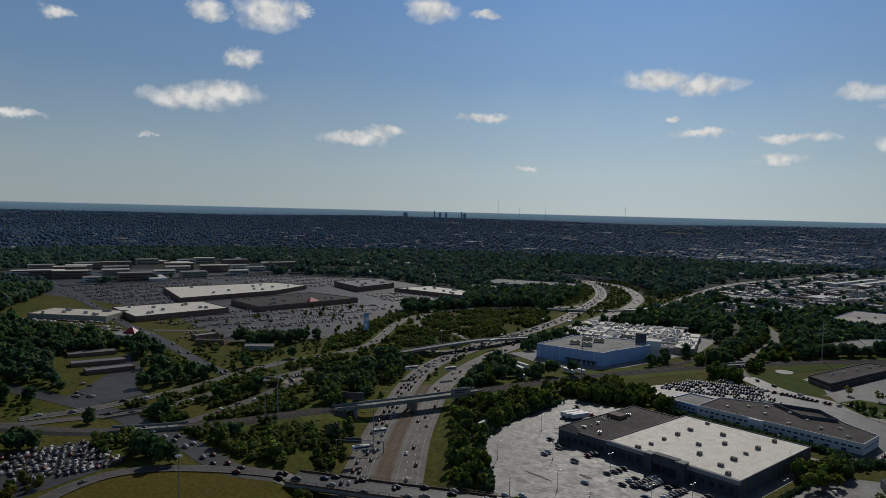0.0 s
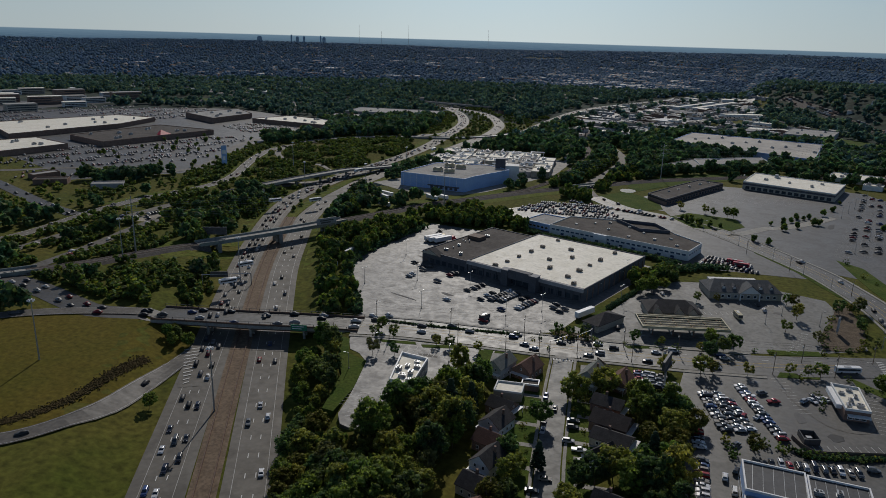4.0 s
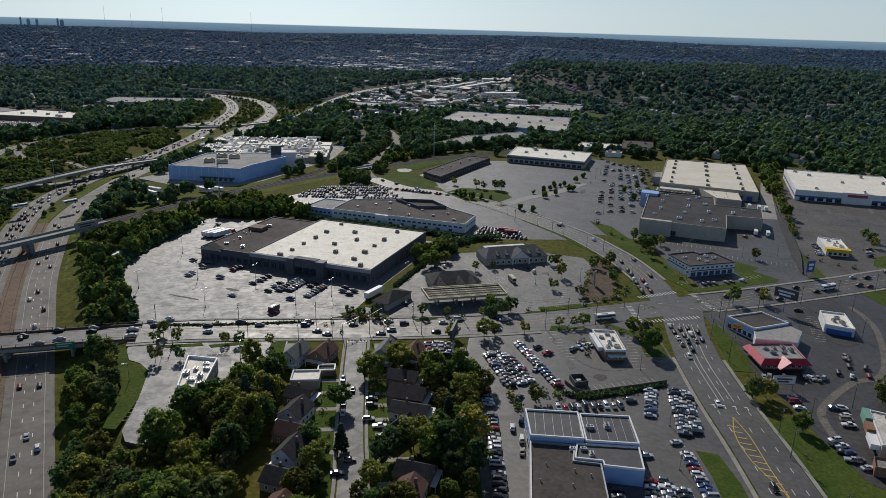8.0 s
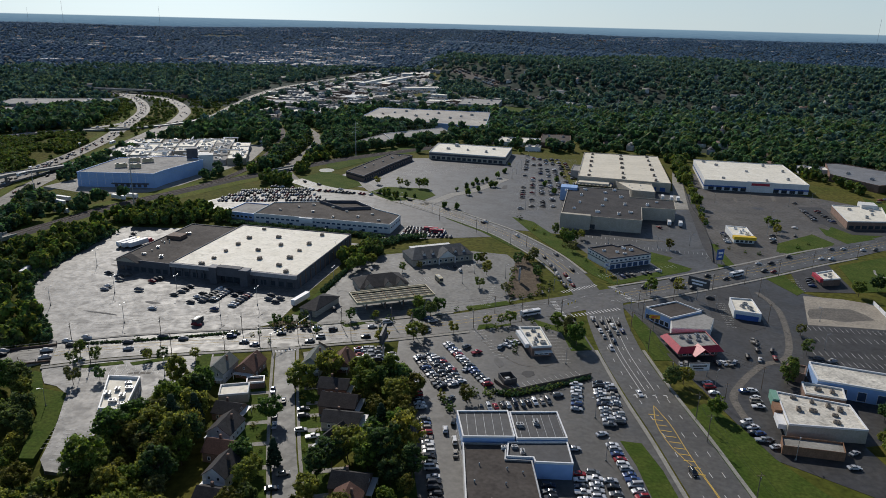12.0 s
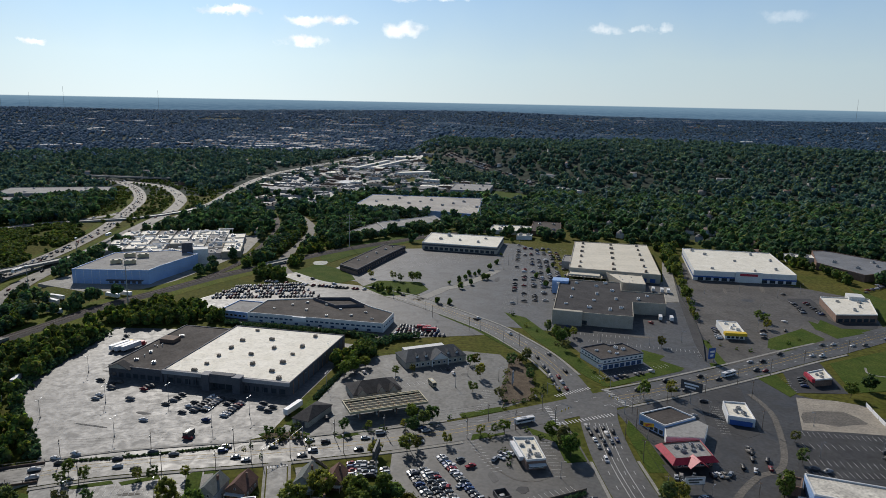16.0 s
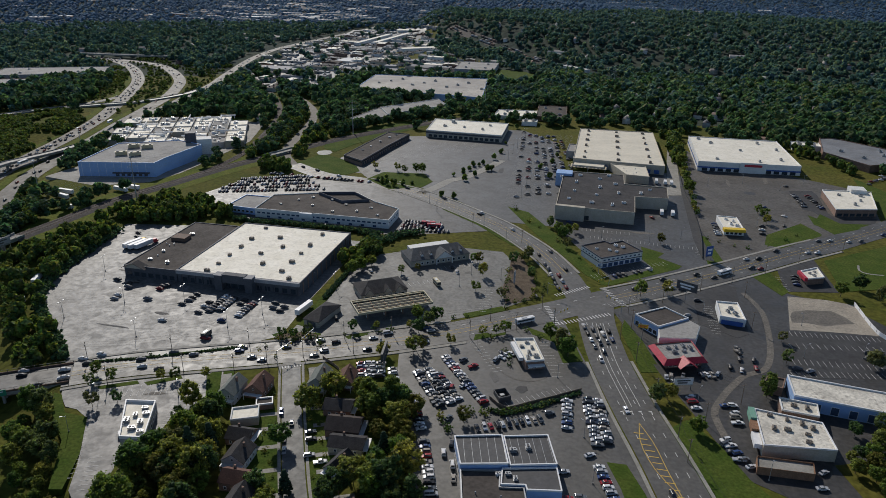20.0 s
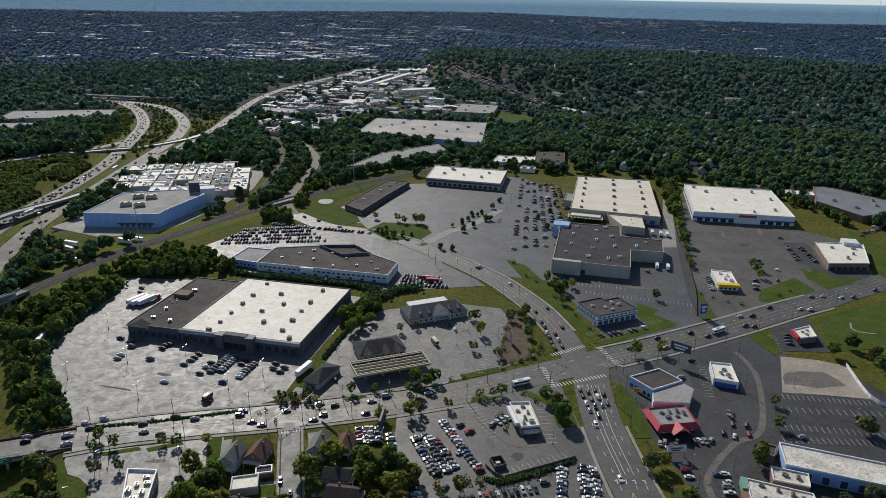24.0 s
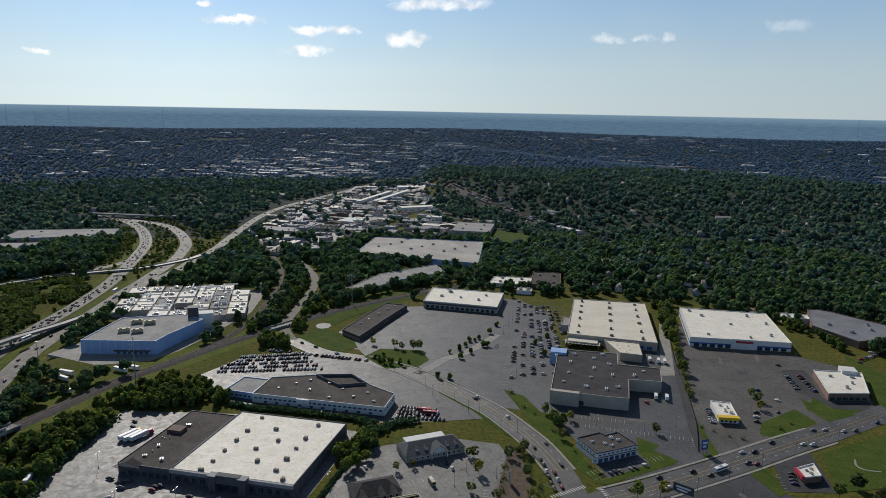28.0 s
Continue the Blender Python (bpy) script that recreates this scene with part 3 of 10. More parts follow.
# ------------------------------------------------------------------ plan
MAIN = [(-262, 250), (-246, 255), (-196, 275), (-173, 282), (-148, 291), (-116, 298), (-73, 306), (-48, 312), (-20, 319), (12, 329), (49, 346), (81, 361), (104, 372), (133, 385), (165, 401), (201, 420), (242, 443), (275, 460), (312, 481), (380, 520), (520, 600)]
MAIN_WEST = [(-262, 250), (-297, 236), (-319, 238), (-345, 243), (-372, 246), (-407, 248), (-437, 250), (-520, 240), (-640, 215)]
AVE_S = [(92, 362), (88, 340), (86, 300), (88, 261), (91, 227), (93, 195), (96, 150), (100, 60), (104, -60)]
AVE_N = [(88, 352), (85, 370), (81, 404), (72, 437), (60, 465), (46, 492), (28, 516), (5, 544), (-22, 573), (-64, 600), (-103, 616), (-137, 650), (-151, 684), (-155, 723), (-152, 785), (-153, 868), (-166, 928), (-200, 1010)]
HWY_L = [(-40, -50), (-101, 49), (-162, 141), (-193, 188), (-227, 240), (-283, 327), (-318, 385), (-362, 467), (-389, 536), (-401, 610), (-408, 700), (-409, 780), (-412, 860), (-425, 945), (-444, 1030), (-467, 1115), (-508, 1210), (-550, 1282), (-592, 1334), (-640, 1372), (-700, 1400)]
HWY_R = [(-10, -30), (-75, 64), (-136, 155), (-164, 196), (-196, 243), (-236, 303), (-268, 352), (-294, 397), (-331, 466), (-352, 527), (-364, 580), (-374, 641), (-377, 729), (-378, 822), (-375, 910), (-377, 990), (-394, 1085), (-412, 1142), (-448, 1217), (-492, 1283), (-529, 1315), (-560, 1335), (-630, 1366)]
R3 = [(-372, 850), (-354, 925), (-350, 1010), (-346, 1093), (-352, 1191), (-360, 1408), (-345, 1560), (-315, 1668), (-240, 1900), (-160, 2150)]
RAIL = [(-640, 120), (-540, 158), (-473, 185), (-410, 224), (-370, 279), (-349, 326), (-324, 373), (-301, 422), (-290, 450), (-276, 485), (-257, 535), (-229, 583), (-195, 640), (-156, 691), (-118, 742), (-60, 800), (30, 870), (160, 930)]
RAIL_2 = [(-225, 590), (-205, 640), (-194, 690), (-192, 763), (-197, 864), (-218, 963), (-271, 1101), (-340, 1250)]
RAMP_1 = [(-470, 205), (-460, 240), (-458, 270), (-457, 307), (-460, 334), (-468, 369), (-473, 403), (-473, 436), (-468, 467), (-466, 495), (-469, 526), (-484, 564), (-509, 609), (-531, 652), (-548, 695), (-553, 736), (-547, 787), (-535, 826), (-499, 882), (-450, 955), (-430, 1040)]
RAMP_2 = [(-520, 150), (-466, 193), (-450, 220), (-435, 251), (-429, 285), (-432, 316), (-434, 351), (-437, 403), (-437, 441), (-431, 479), (-426, 521), (-417, 572), (-408, 612), (-396, 657), (-386, 700), (-381, 740)]
RAMP_3 = [(-381, 240), (-386, 262), (-390, 290), (-396, 321), (-405, 356), (-411, 388)]
MALL_STREET = [(-1459, 674), (-1129, 551), (-952, 503), (-772, 447), (-668, 422), (-601, 402), (-523, 377), (-474, 366)]
MALL_RING = [(-697, 441), (-673, 459), (-650, 488), (-615, 512), (-570, 522), (-540, 546), (-552, 605), (-604, 706), (-620, 776), (-600, 820)]
RAMP_4 = [(-405, 640), (-430, 650), (-459, 652), (-485, 654), (-512, 672), (-534, 698), (-545, 722), (-549, 752)]
LOOP = [(-232, 238), (-224, 200), (-217, 172), (-218, 155), (-226, 138), (-242, 125), (-262, 117), (-285, 117), (-308, 125), (-326, 142), (-338, 166), (-341, 190), (-332, 209), (-314, 225), (-289, 240), (-261, 252)]
RAMP_BL = [(-330, 30), (-262, 66), (-236, 83), (-225, 96), (-208, 106), (-189, 111), (-165, 110), (-140, 90)]
STREET = [(-70, 300), (-69, 293), (-63, 262), (-53, 215), (-45, 180), (-36, 120)]
PLAZA_ROAD = [(-14, 566), (-2, 583), (12, 606), (24, 615), (39, 635), (52, 656), (63, 677)]
# name, line, width, height over the ground, material
ROADS = [("highway_southbound", HWY_L, 19, 0.25, "highway"), ("highway_northbound", HWY_R, 18, 0.25, "highway"),
         ("valley_road", R3, 15, 0.3, "highway"), ("avenue_north", AVE_N[:12], 17, 0.20, "road_asphalt"), ("underpass_road", AVE_N[11:], 10, 0.2, "worn_track"), ("plaza_drive", PLAZA_ROAD, 9, 0.2, "concrete"), ("plaza_lane", [(-30, 572), (-52, 600), (-64, 622), (-72, 646)], 8, 0.19, "concrete"), ("avenue_south", AVE_S, 20, 0.24, "road_asphalt"),
         ("main_road_west", MAIN_WEST, 15, 0.16, "asphalt"), ("ramp_flyover", RAMP_1, 11, 0.30, "highway"), ("ramp_merge", RAMP_2, 9, 0.34, "highway"), ("slip_road", RAMP_3, 9, 0.26, "brown_asphalt"), ("mall_street", MALL_STREET, 12, 0.3, "asphalt"), ("mall_ring_road", MALL_RING, 9, 0.28, "highway"), ("return_ramp", RAMP_4, 7, 0.38, "highway"),
         ("loop_ramp", LOOP, 9, 0.55, "brown_asphalt"), ("ramp_south", RAMP_BL, 9, 0.3, "brown_asphalt"), ("residential_street", STREET, 8.5, 0.14, "pale_asphalt")]

# paved yards and car parks
LOTS = [("store_car_park", [(-176, 293), (-200, 325), (-226, 362), (-232, 400), (-228, 450), (-224, 480), (-140, 478), (-50, 455), (-72, 365), (-80, 322), (-97, 312), (-130, 304)], "old_asphalt"),
        ("drive_through_car_park", [(-168, 272), (-166, 266), (-160, 257.5), (-154, 255.5), (-147, 249.5), (-140.5, 231), (-136.5, 218), (-133.5, 205.6), (-128.8, 199.5), (-123, 198.4), (-118, 200), (-119, 206), (-122, 212), (-122.5, 225), (-123.5, 229.5), (-114, 229), (-112, 250), (-102.5, 257), (-95, 267), (-100, 287), (-150, 276)], "old_asphalt"),
        ("filling_station_yard", [(-78, 318), (-58, 400), (-37, 433), (4, 450), (45, 440), (58, 400), (60, 372), (32, 352), (0, 338)], "pale_asphalt"),
        ("plaza_car_park", [(-110, 640), (-60, 770), (0, 778), (75, 815), (140, 805), (122, 690), (119.6, 621), (87.6, 490.5), (50, 500), (20, 545), (-20, 590), (-70, 625)], "blue_asphalt"),
        ("supply_store_car_park", [(272, 776), (250, 700), (196, 490), (190, 425), (240, 452), (339, 500), (392, 633), (368, 700)], "brown_asphalt"),
        ("grey_store_yard", [(88, 490), (100, 440), (110, 392), (150, 405), (186, 425), (192, 490), (222, 600), (240, 690), (215, 640), (120, 620)], "blue_asphalt"),
        ("dealer_car_park", [(-18, 312), (14, 320), (70, 345), (74, 300), (77, 260), (80, 215), (84, 150), (-20, 150), (-18, 250)], "road_asphalt"),
        ("east_car_park", [(100, 356), (140, 378), (200, 408), (212, 380), (240, 360), (255, 318), (206, 225), (150, 190), (120, 215), (108, 290)], "asphalt"),
        ("blue_plant_yard", [(-345, 600), (-330, 640), (-325, 720), (-345, 845), (-205, 835), (-200, 740), (-225, 640), (-240, 590), (-290, 575)], "concrete"),
        ("low_block_yard", [(-195, 555), (-170, 600), (-130, 615), (-60, 590), (-20, 560), (12, 530), (40, 480), (-30, 468), (-150, 500)], "asphalt"),
        ("mall_yard", [(-900, 350), (-790, 360), (-690, 385), (-640, 410), (-600, 440), (-560, 500), (-525, 540), (-540, 600), (-590, 700), (-610, 790), (-580, 870), (-600, 900), (-690, 1010), (-900, 1060), (-1150, 950), (-1150, 560), (-950, 400)], "asphalt"),
        ("apartment_yard", [(-1480, 610), (-1360, 560), (-1160, 580), (-1155, 950), (-1120, 1080), (-1250, 1130), (-1450, 1080)], "asphalt"), ("wrecking_yard", [(-420, 150), (-345, 150), (-352, 200), (-400, 212)], "asphalt"),
        ("depot_yard", [(-640, 300), (-600, 285), (-552, 262), (-466, 244), (-466, 293), (-492, 296), (-536, 331), (-623, 366)], "asphalt"), ("contractor_yard", [(-429, 374), (-428, 405), (-420, 424), (-415, 395), (-412, 378)], "dirt")]

# houses standing in small clearings of the woods behind the big stores
HOMES = np.array([(391, 1001), (353, 887), (331, 895), (283, 1015), (277, 891), (325, 846), (413, 1034), (488, 1086), (232, 862), (207, 876), (237, 939), (449, 1044), (618, 954), (560, 880), (349, 973), (288, 959), (319, 1009), (305, 925), (258, 905), (372, 942), (420, 960), (455, 985), (520, 1010), (575, 1040), (640, 1010), (600, 1130), (410, 1120), (340, 1090), (540, 1180), (690, 1100), (265, 1085), (215, 1010), (460, 900), (505, 940)], float)
CORE = [(-235, 240), (-120, 120), (-60, 90), (190, 60), (330, 300), (420, 520), (420, 700), (290, 800), (60, 850), (-60, 790), (-170, 700), (-190, 620), (-240, 560), (-300, 440)]
FIELDS = [(-345, 110), (-215, 90), (-150, 105), (-200, 190), (-240, 245), (-330, 225), (-350, 190)]
VERGES = [[(-490, 240), (-484, 440), (-478, 520), (-560, 700), (-640, 800), (-560, 640), (-500, 540), (-560, 440), (-640, 410), (-500, 330)], [(-462, 250), (-424, 250), (-424, 480), (-462, 500)], [(-395, 200), (-420, 420), (-385, 420), (-345, 300), (-360, 200)], [(-345, 245), (-262, 255), (-290, 330), (-330, 330)], [(-480, 680), (-400, 660), (-420, 900), (-500, 860)], [(-350, 560), (-290, 535), (-225, 585), (-222, 650), (-350, 605)]]
SIDINGS = np.array([(30, 1850), (74, 1740), (134, 1600), (200, 1420), (240, 1310), (300, 1180)], float)
INDUSTRY = [(-261, 1035), (-335, 1372), (-325, 1581), (-260, 1769), (-210, 1960), (-74, 2030), (0, 1909), (-20, 1621), (33, 1447), (114, 1394), (96, 1208), (-30, 1190), (-131, 1209), (-163, 1099), (-196, 1041)]
HWY_LINE = [smooth_line(HWY_L, 25), smooth_line(HWY_R, 25)]


def bell(x, y, cx, cy, sx, sy, turn=0.0):
    c, s = math.cos(radians(turn)), math.sin(radians(turn))
    u, w = (x - cx) * c + (y - cy) * s, -(x - cx) * s + (y - cy) * c
    return np.exp(-(u / sx) ** 2 - (w / sy) ** 2)


def step01(v):
    v = np.clip(v, 0, 1)
    return v * v * (3 - 2 * v)


def terrain(x, y):
    """Height of the land."""
    x, y = np.asarray(x, float), np.asarray(y, float)
    r = np.hypot(x, y)
    s = (x - 300) * 0.845 + (y - 1230) * 0.534       # how far behind the rail yard
    z = 52 * step01((s - 12) / 170) * (1 - step01((s - 720) / 620)) * step01((y - 1120) / 560) * step01((x + 90) / 110) * (0.9 + 0.1 * np.sin(x / 190 + 0.6) * np.cos(y / 230))
    z = z + 14 * bell(x, y, 1100, 1300, 500, 500)
    z = z + 22 * step01((r - 1300) / 2500) * (1 + 0.5 * np.sin(x / 610 + 1.3) * np.cos(y / 840))
    z = z + 62 * step01((r - 3200) / 1600) * (0.94 + 0.05 * np.sin(np.arctan2(x, y) * 9 + 2) + 0.03 * np.sin(np.arctan2(x, y) * 23))
    z = z + 10 * bell(x, y, -900, 100, 260, 200)
    d = np.minimum(far_from(x, y, HWY_LINE[0]), far_from(x, y, HWY_LINE[1]))
    cut = step01(1 - (d - 13) / 26) * step01((980 - y) / 260)
    return z - 7.0 * cut


# ------------------------------------------------------------------ ground and roads


def spaced(lo, hi, fine_lo, fine_hi, fine):
    out, v, s = list(np.arange(fine_lo, fine_hi + 0.1, fine)), fine_hi, fine
    while v < hi:
        s *= 1.13
        v = min(v + s, hi)
        out.append(v)
    v, s = fine_lo, fine
    while v > lo:
        s *= 1.13
        v = max(v - s, lo)
        out.insert(0, v)
    return np.array(out)


def build_ground():
    xs, ys = spaced(-4800, 4800, -640, 300, 7), spaced(-4000, 4800, 40, 900, 7)
    gx, gy = np.meshgrid(xs, ys)
    r = np.hypot(gx, gy)
    k = np.minimum(1, 4850 / np.maximum(r, 1))
    gx, gy = gx * k, gy * k
    z = terrain(gx, gy)
    v = np.stack([gx, gy, z], -1).reshape(-1, 3)
    nx = len(xs)
    i = (np.arange(len(ys) - 1)[:, None] * nx + np.arange(nx - 1)[None]).ravel()
    tris = np.concatenate([np.stack([i, i + 1, i + nx + 1], 1), np.stack([i, i + nx + 1, i + nx], 1)])
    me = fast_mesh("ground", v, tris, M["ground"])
    me.materials.append(M["shaded_forest_floor"])
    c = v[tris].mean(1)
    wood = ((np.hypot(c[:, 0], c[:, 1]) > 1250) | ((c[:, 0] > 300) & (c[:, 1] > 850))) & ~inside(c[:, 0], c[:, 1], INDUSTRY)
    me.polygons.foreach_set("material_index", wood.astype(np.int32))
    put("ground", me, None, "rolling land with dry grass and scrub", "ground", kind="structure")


def ribbon(line, width, lift, mat, name, offset=0.0, parent=None, level=None, **tags):
    """A strip of road along a line that follows the land."""
    side = side_of(line)
    mid = line[:, :2] + side * offset
    verts, faces = [], []
    cols = 5 if width > 6 else 2
    for c in range(cols):
        p = mid + side * width * (0.5 - c / (cols - 1))
        z = (terrain(p[:, 0], p[:, 1]) if level is None else np.zeros(len(p)) + level) + lift
        verts.append(np.column_stack([p, z]))
    verts = np.stack(verts, 1).reshape(-1, 3).tolist()
    for k in range(len(line) - 1):
        for c in range(cols - 1):
            a = k * cols + c
            faces.append((a, a + 1, a + cols + 1, a + cols))
    me = mesh_of(name, verts, faces, M[mat])
    if me.polygons and me.polygons[0].normal.z < 0:
        me.flip_normals()
    return put(name, me, parent, **tags)


build_ground()
for n, line, w, lift, mat in ROADS:
    ribbon(smooth_line(line, 6), w, lift, mat, n, label="worn asphalt carriageway with faded lane lines", category="road", kind="structure")
ribbon(smooth_line([(-208, 205), (-219, 219), (-233, 238)], 4), 9, 0.34, "highway", "ramp_gore", label="paved gore between the ramp and the highway", category="road", kind="structure")
ribbon(smooth_line(MAIN[3:], 6), 21, 0.18, "road_asphalt", "main_road", label="wide worn asphalt road with turning lanes", category="road", kind="structure")


def yard(name, poly, mat, lift=0.08, label="", thick=0.0, category="car park"):
    """A flat paved or planted area, as a thin slab."""
    poly = ccw(poly)
    z = float(np.median(terrain(np.array([p[0] for p in poly]), np.array([p[1] for p in poly]))))
    z = max(0.0, z)
    s = Solid().prism(poly, z - 2.5, z + lift + thick)
    return put(name, s.mesh(name, M[mat]), None, label, category, kind="structure")


for n, poly, mat in LOTS:
    yard(n, poly, mat, 0.08 + (0.03 if "low_block" in n else 0), "cracked sun-bleached paving with stains and patches")

LAWNS = [[(97.6, 245.5), (108.9, 251.8), (114.7, 236.4), (116.2, 215), (119.7, 189.8), (118, 150), (107, 150), (104, 200)],
         [(68, 224.5), (75.5, 223.1), (78.5, 206.7), (79.5, 188.2), (70.7, 187.8), (70.1, 209.5)],
         [(49.1, 334.8), (58.2, 327.7), (71, 325), (73, 300), (62.7, 298.3), (61.4, 318.8), (51.2, 326.5)],
         [(19.8, 319.7), (37.1, 326.2), (37.5, 331.1), (21, 325.8)], [(99.5, 317.8), (106, 318), (107.5, 290.7), (99, 290.5)],
         [(191.4, 477.3), (199.9, 466.4), (221.3, 447.9), (184, 426)], [(240.9, 479.3), (278.2, 504.9), (281.6, 479), (240, 453), (231.3, 460.3)],
         [(142, 453.4), (154.5, 441.4), (146.6, 431.9), (139.8, 440.9)],
         [(56.7, 535.5), (72, 522.3), (87.6, 470), (94, 444.4), (104, 400.5), (103.7, 387.3), (94, 404), (83, 440), (71.2, 476)],
         [(4.9, 536), (30, 508), (46, 478), (57.7, 450), (52, 452), (30.5, 492), (4.8, 526)],
         [(258.9, 432), (321.6, 462), (400, 500), (360, 420), (284.7, 390.2), (246, 383.7)], [(198.9, 408), (214, 414), (213, 382.7), (206.1, 377.2)],
         [(288, 505), (304.4, 527.9), (308.9, 506), (339.2, 504), (292, 482)],
         [(-134.6, 656.5), (-114.8, 693.7), (-93.1, 673), (-68, 635), (-84, 618), (-119.5, 630)],
         [(-119.4, 750.3), (-68.1, 830.4), (-9.9, 867.4), (-9.4, 830.5), (-58, 776), (-88.5, 731.9), (-104, 700), (-118, 715)],
         [(15, 349.1), (37.9, 359), (39.3, 353.7), (16.6, 344)], [(-47.4, 322), (-28.1, 330.5), (-24.1, 329.5), (-44.8, 319)],
         [(-154.2, 273), (-137.1, 278.4), (-135.1, 275.8), (-150.6, 271)], [(-133.4, 277), (-119, 283.5), (-117, 280.5), (-131, 274.5)],
         [(-170, 268), (-165.8, 266.3), (-158, 253), (-147, 250), (-139, 226), (-136, 206), (-141, 206), (-150, 234), (-163, 252)],
         [(-106.7, 284), (-101.1, 289), (-96.5, 268), (-101, 262)], [(-84.9, 322.8), (-83, 324.5), (-60.1, 325), (-59.1, 321), (-78, 315.8)],
         [(-165, 295.6), (-128.6, 303.2), (-100.8, 309.5), (-100.2, 307.5), (-126.2, 301.2), (-164, 294)],
         [(-74, 334), (-58, 402.9), (-54.2, 400.5), (-69.5, 332)], [(89, 1163), (108, 1308), (150, 1290), (190, 1217), (131, 1126)], [(188, 466), (197, 449), (218, 450), (218, 443), (178, 423)], [(231, 456), (246, 479), (267, 479), (278, 506), (283, 482)], [(293, 525), (303, 502), (313, 497), (298, 489), (287, 502)], [(133, 449), (146, 437), (160, 420), (156, 415), (107, 389), (99, 390), (140, 415)], [(387, 632), (395, 577), (350, 506), (352, 526)], [(-1262, 585), (-1310, 632), (-1252, 686), (-1187, 645), (-1200, 578)], [(-1132, 1051), (-1157, 1177), (-1031, 1224), (-1038, 1088)], [(-290, 842), (-225, 846), (-228, 862), (-292, 858)]]
for poly in LAWNS:
    yard("lawn", poly, "lawn", 0.12, "mown green grass verge with worn patches", 0.06, "lawn")
for poly in ([(-57, 262), (-46, 264), (-40, 230), (-34, 200), (-28, 170), (-22, 120), (-31, 120), (-39, 170), (-45, 200), (-50, 230)], [(-74, 268), (-69, 258), (-63, 235), (-57, 207), (-49, 172), (-42, 125), (-60, 125), (-68, 172), (-76, 207), (-84, 240)], [(-100, 292), (-96, 292), (-93, 278), (-84, 255), (-97, 262)], [(-30, 262), (-12, 266), (-8, 215), (0, 150), (-22, 150), (-28, 215)]):
    yard("front_lawn", poly, "lawn", 0.1, "green front lawns along the residential street", 0.04, "lawn")
for x, y in ((-54, 259), (-51, 247), (-49.5, 238), (-47, 228), (-45, 218), (-41, 203), (-38.5, 190)):
    yard("driveway", [(x, y), (x + 12, y + 2.5), (x + 12.5, y + 0.2), (x + 0.5, y - 2.4)], "concrete", 0.18, "pale concrete driveway beside a lawn", 0.02, "driveway")
for x, y in ((-66, 253), (-64, 243), (-61.5, 231), (-58.5, 217), (-55, 203)):
    yard("driveway", [(x, y), (x - 11, y - 2), (x - 11.5, y + 0.3), (x - 0.5, y + 2.4)], "concrete", 0.18, "pale concrete driveway beside a lawn", 0.02, "driveway")
yard("driveway", [(-60.5, 291), (-55, 292.5), (-51, 275), (-56.5, 273)], "concrete", 0.16, "wide pale concrete parking pad", 0.02, "driveway")
yard("driveway", [(-100, 284), (-95.5, 285.5), (-92, 262), (-96, 261)], "concrete", 0.16, "pale concrete lane beside the grey house", 0.02, "driveway")
put("pond", Solid().prism([(-121, 703), (-115, 706), (-109, 705), (-106.5, 698), (-108, 690), (-114, 687), (-119, 689), (-122, 696)], -0.3, 0.2).mesh("pond", material("pond_water", (0.06, 0.075, 0.055), (0.085, 0.10, 0.075), 0.1, 0.5, spec=0.25)), None, "small still pond in a grassy hollow", "pond", kind="structure")
yard("gravel_lot", [(209.2, 376.7), (230, 372.5), (243, 366), (236.7, 329.4), (214, 333), (191.5, 335.1)], "dirt", 0.14, "bare pale gravel lot with dark patch", 0, "gravel lot")
yard("striped_lot", [(190.8, 334), (236, 328.5), (250, 318), (221, 287), (166, 287.3), (181.6, 321.9)], "dark_asphalt", 0.12, "fresh dark asphalt car park with white bay lines")
yard("restaurant_lot", [(156.8, 387.3), (175.5, 395.4), (182.4, 388.1), (172, 348), (167.3, 329.8), (159.4, 325.4), (144, 340.7), (150, 365)], "dark_asphalt", 0.13, "dark resurfaced restaurant car park")
yard("restaurant_lot", [(220.5, 416), (253, 434), (243.1, 382.7), (211.2, 383.5)], "dark_asphalt", 0.17, "dark resurfaced car park round a small restaurant")
yard("worn_patch", [(202.8, 356.8), (212, 358.8), (225.8, 358.2), (229.5, 351), (231.1, 343.1), (222, 341.8), (213.3, 339.6), (205, 343), (196.6, 343.7), (199, 351)], "worn_track", 0.145, "dark worn patch on the pale gravel lot", 0.012, "worn patch")
yard("store_lot", [(307.2, 588.5), (328, 589.9), (327, 578), (312, 530), (312, 518), (345, 518), (335, 505), (305.8, 486.9), (296.6, 484.2), (301.6, 510), (301.6, 533.2), (295.7, 538.6)], "dark_asphalt", 0.13, "dark resurfaced car park beside the brick store")
yard("concrete_strip", [(246.7, 742.5), (253.3, 742.9), (232, 660), (207.8, 571), (195.8, 570.5), (221.1, 658.5)], "concrete", 0.15, "pale concrete service strip beside the warehouse store", 0, "paving")
ribbon(smooth_line([(184.3, 380.9), (185.2, 357.3), (177.8, 330.1), (168.1, 306), (159.6, 293.7), (148.8, 288.9), (137, 277.6), (128.3, 267), (122.4, 257.1), (121, 240)], 3), 3.2, 0.155, "worn_track", "worn_track", label="pale worn track across the old car park", category="track", kind="structure")
ribbon(smooth_line([(278.1, 424.9), (274.3, 416.4), (276.6, 411.6), (282.2, 409.7), (286, 409)], 2), 1.3, 0.26, "concrete", "garden_path", label="curved pale path on the lawn", category="path", kind="structure")
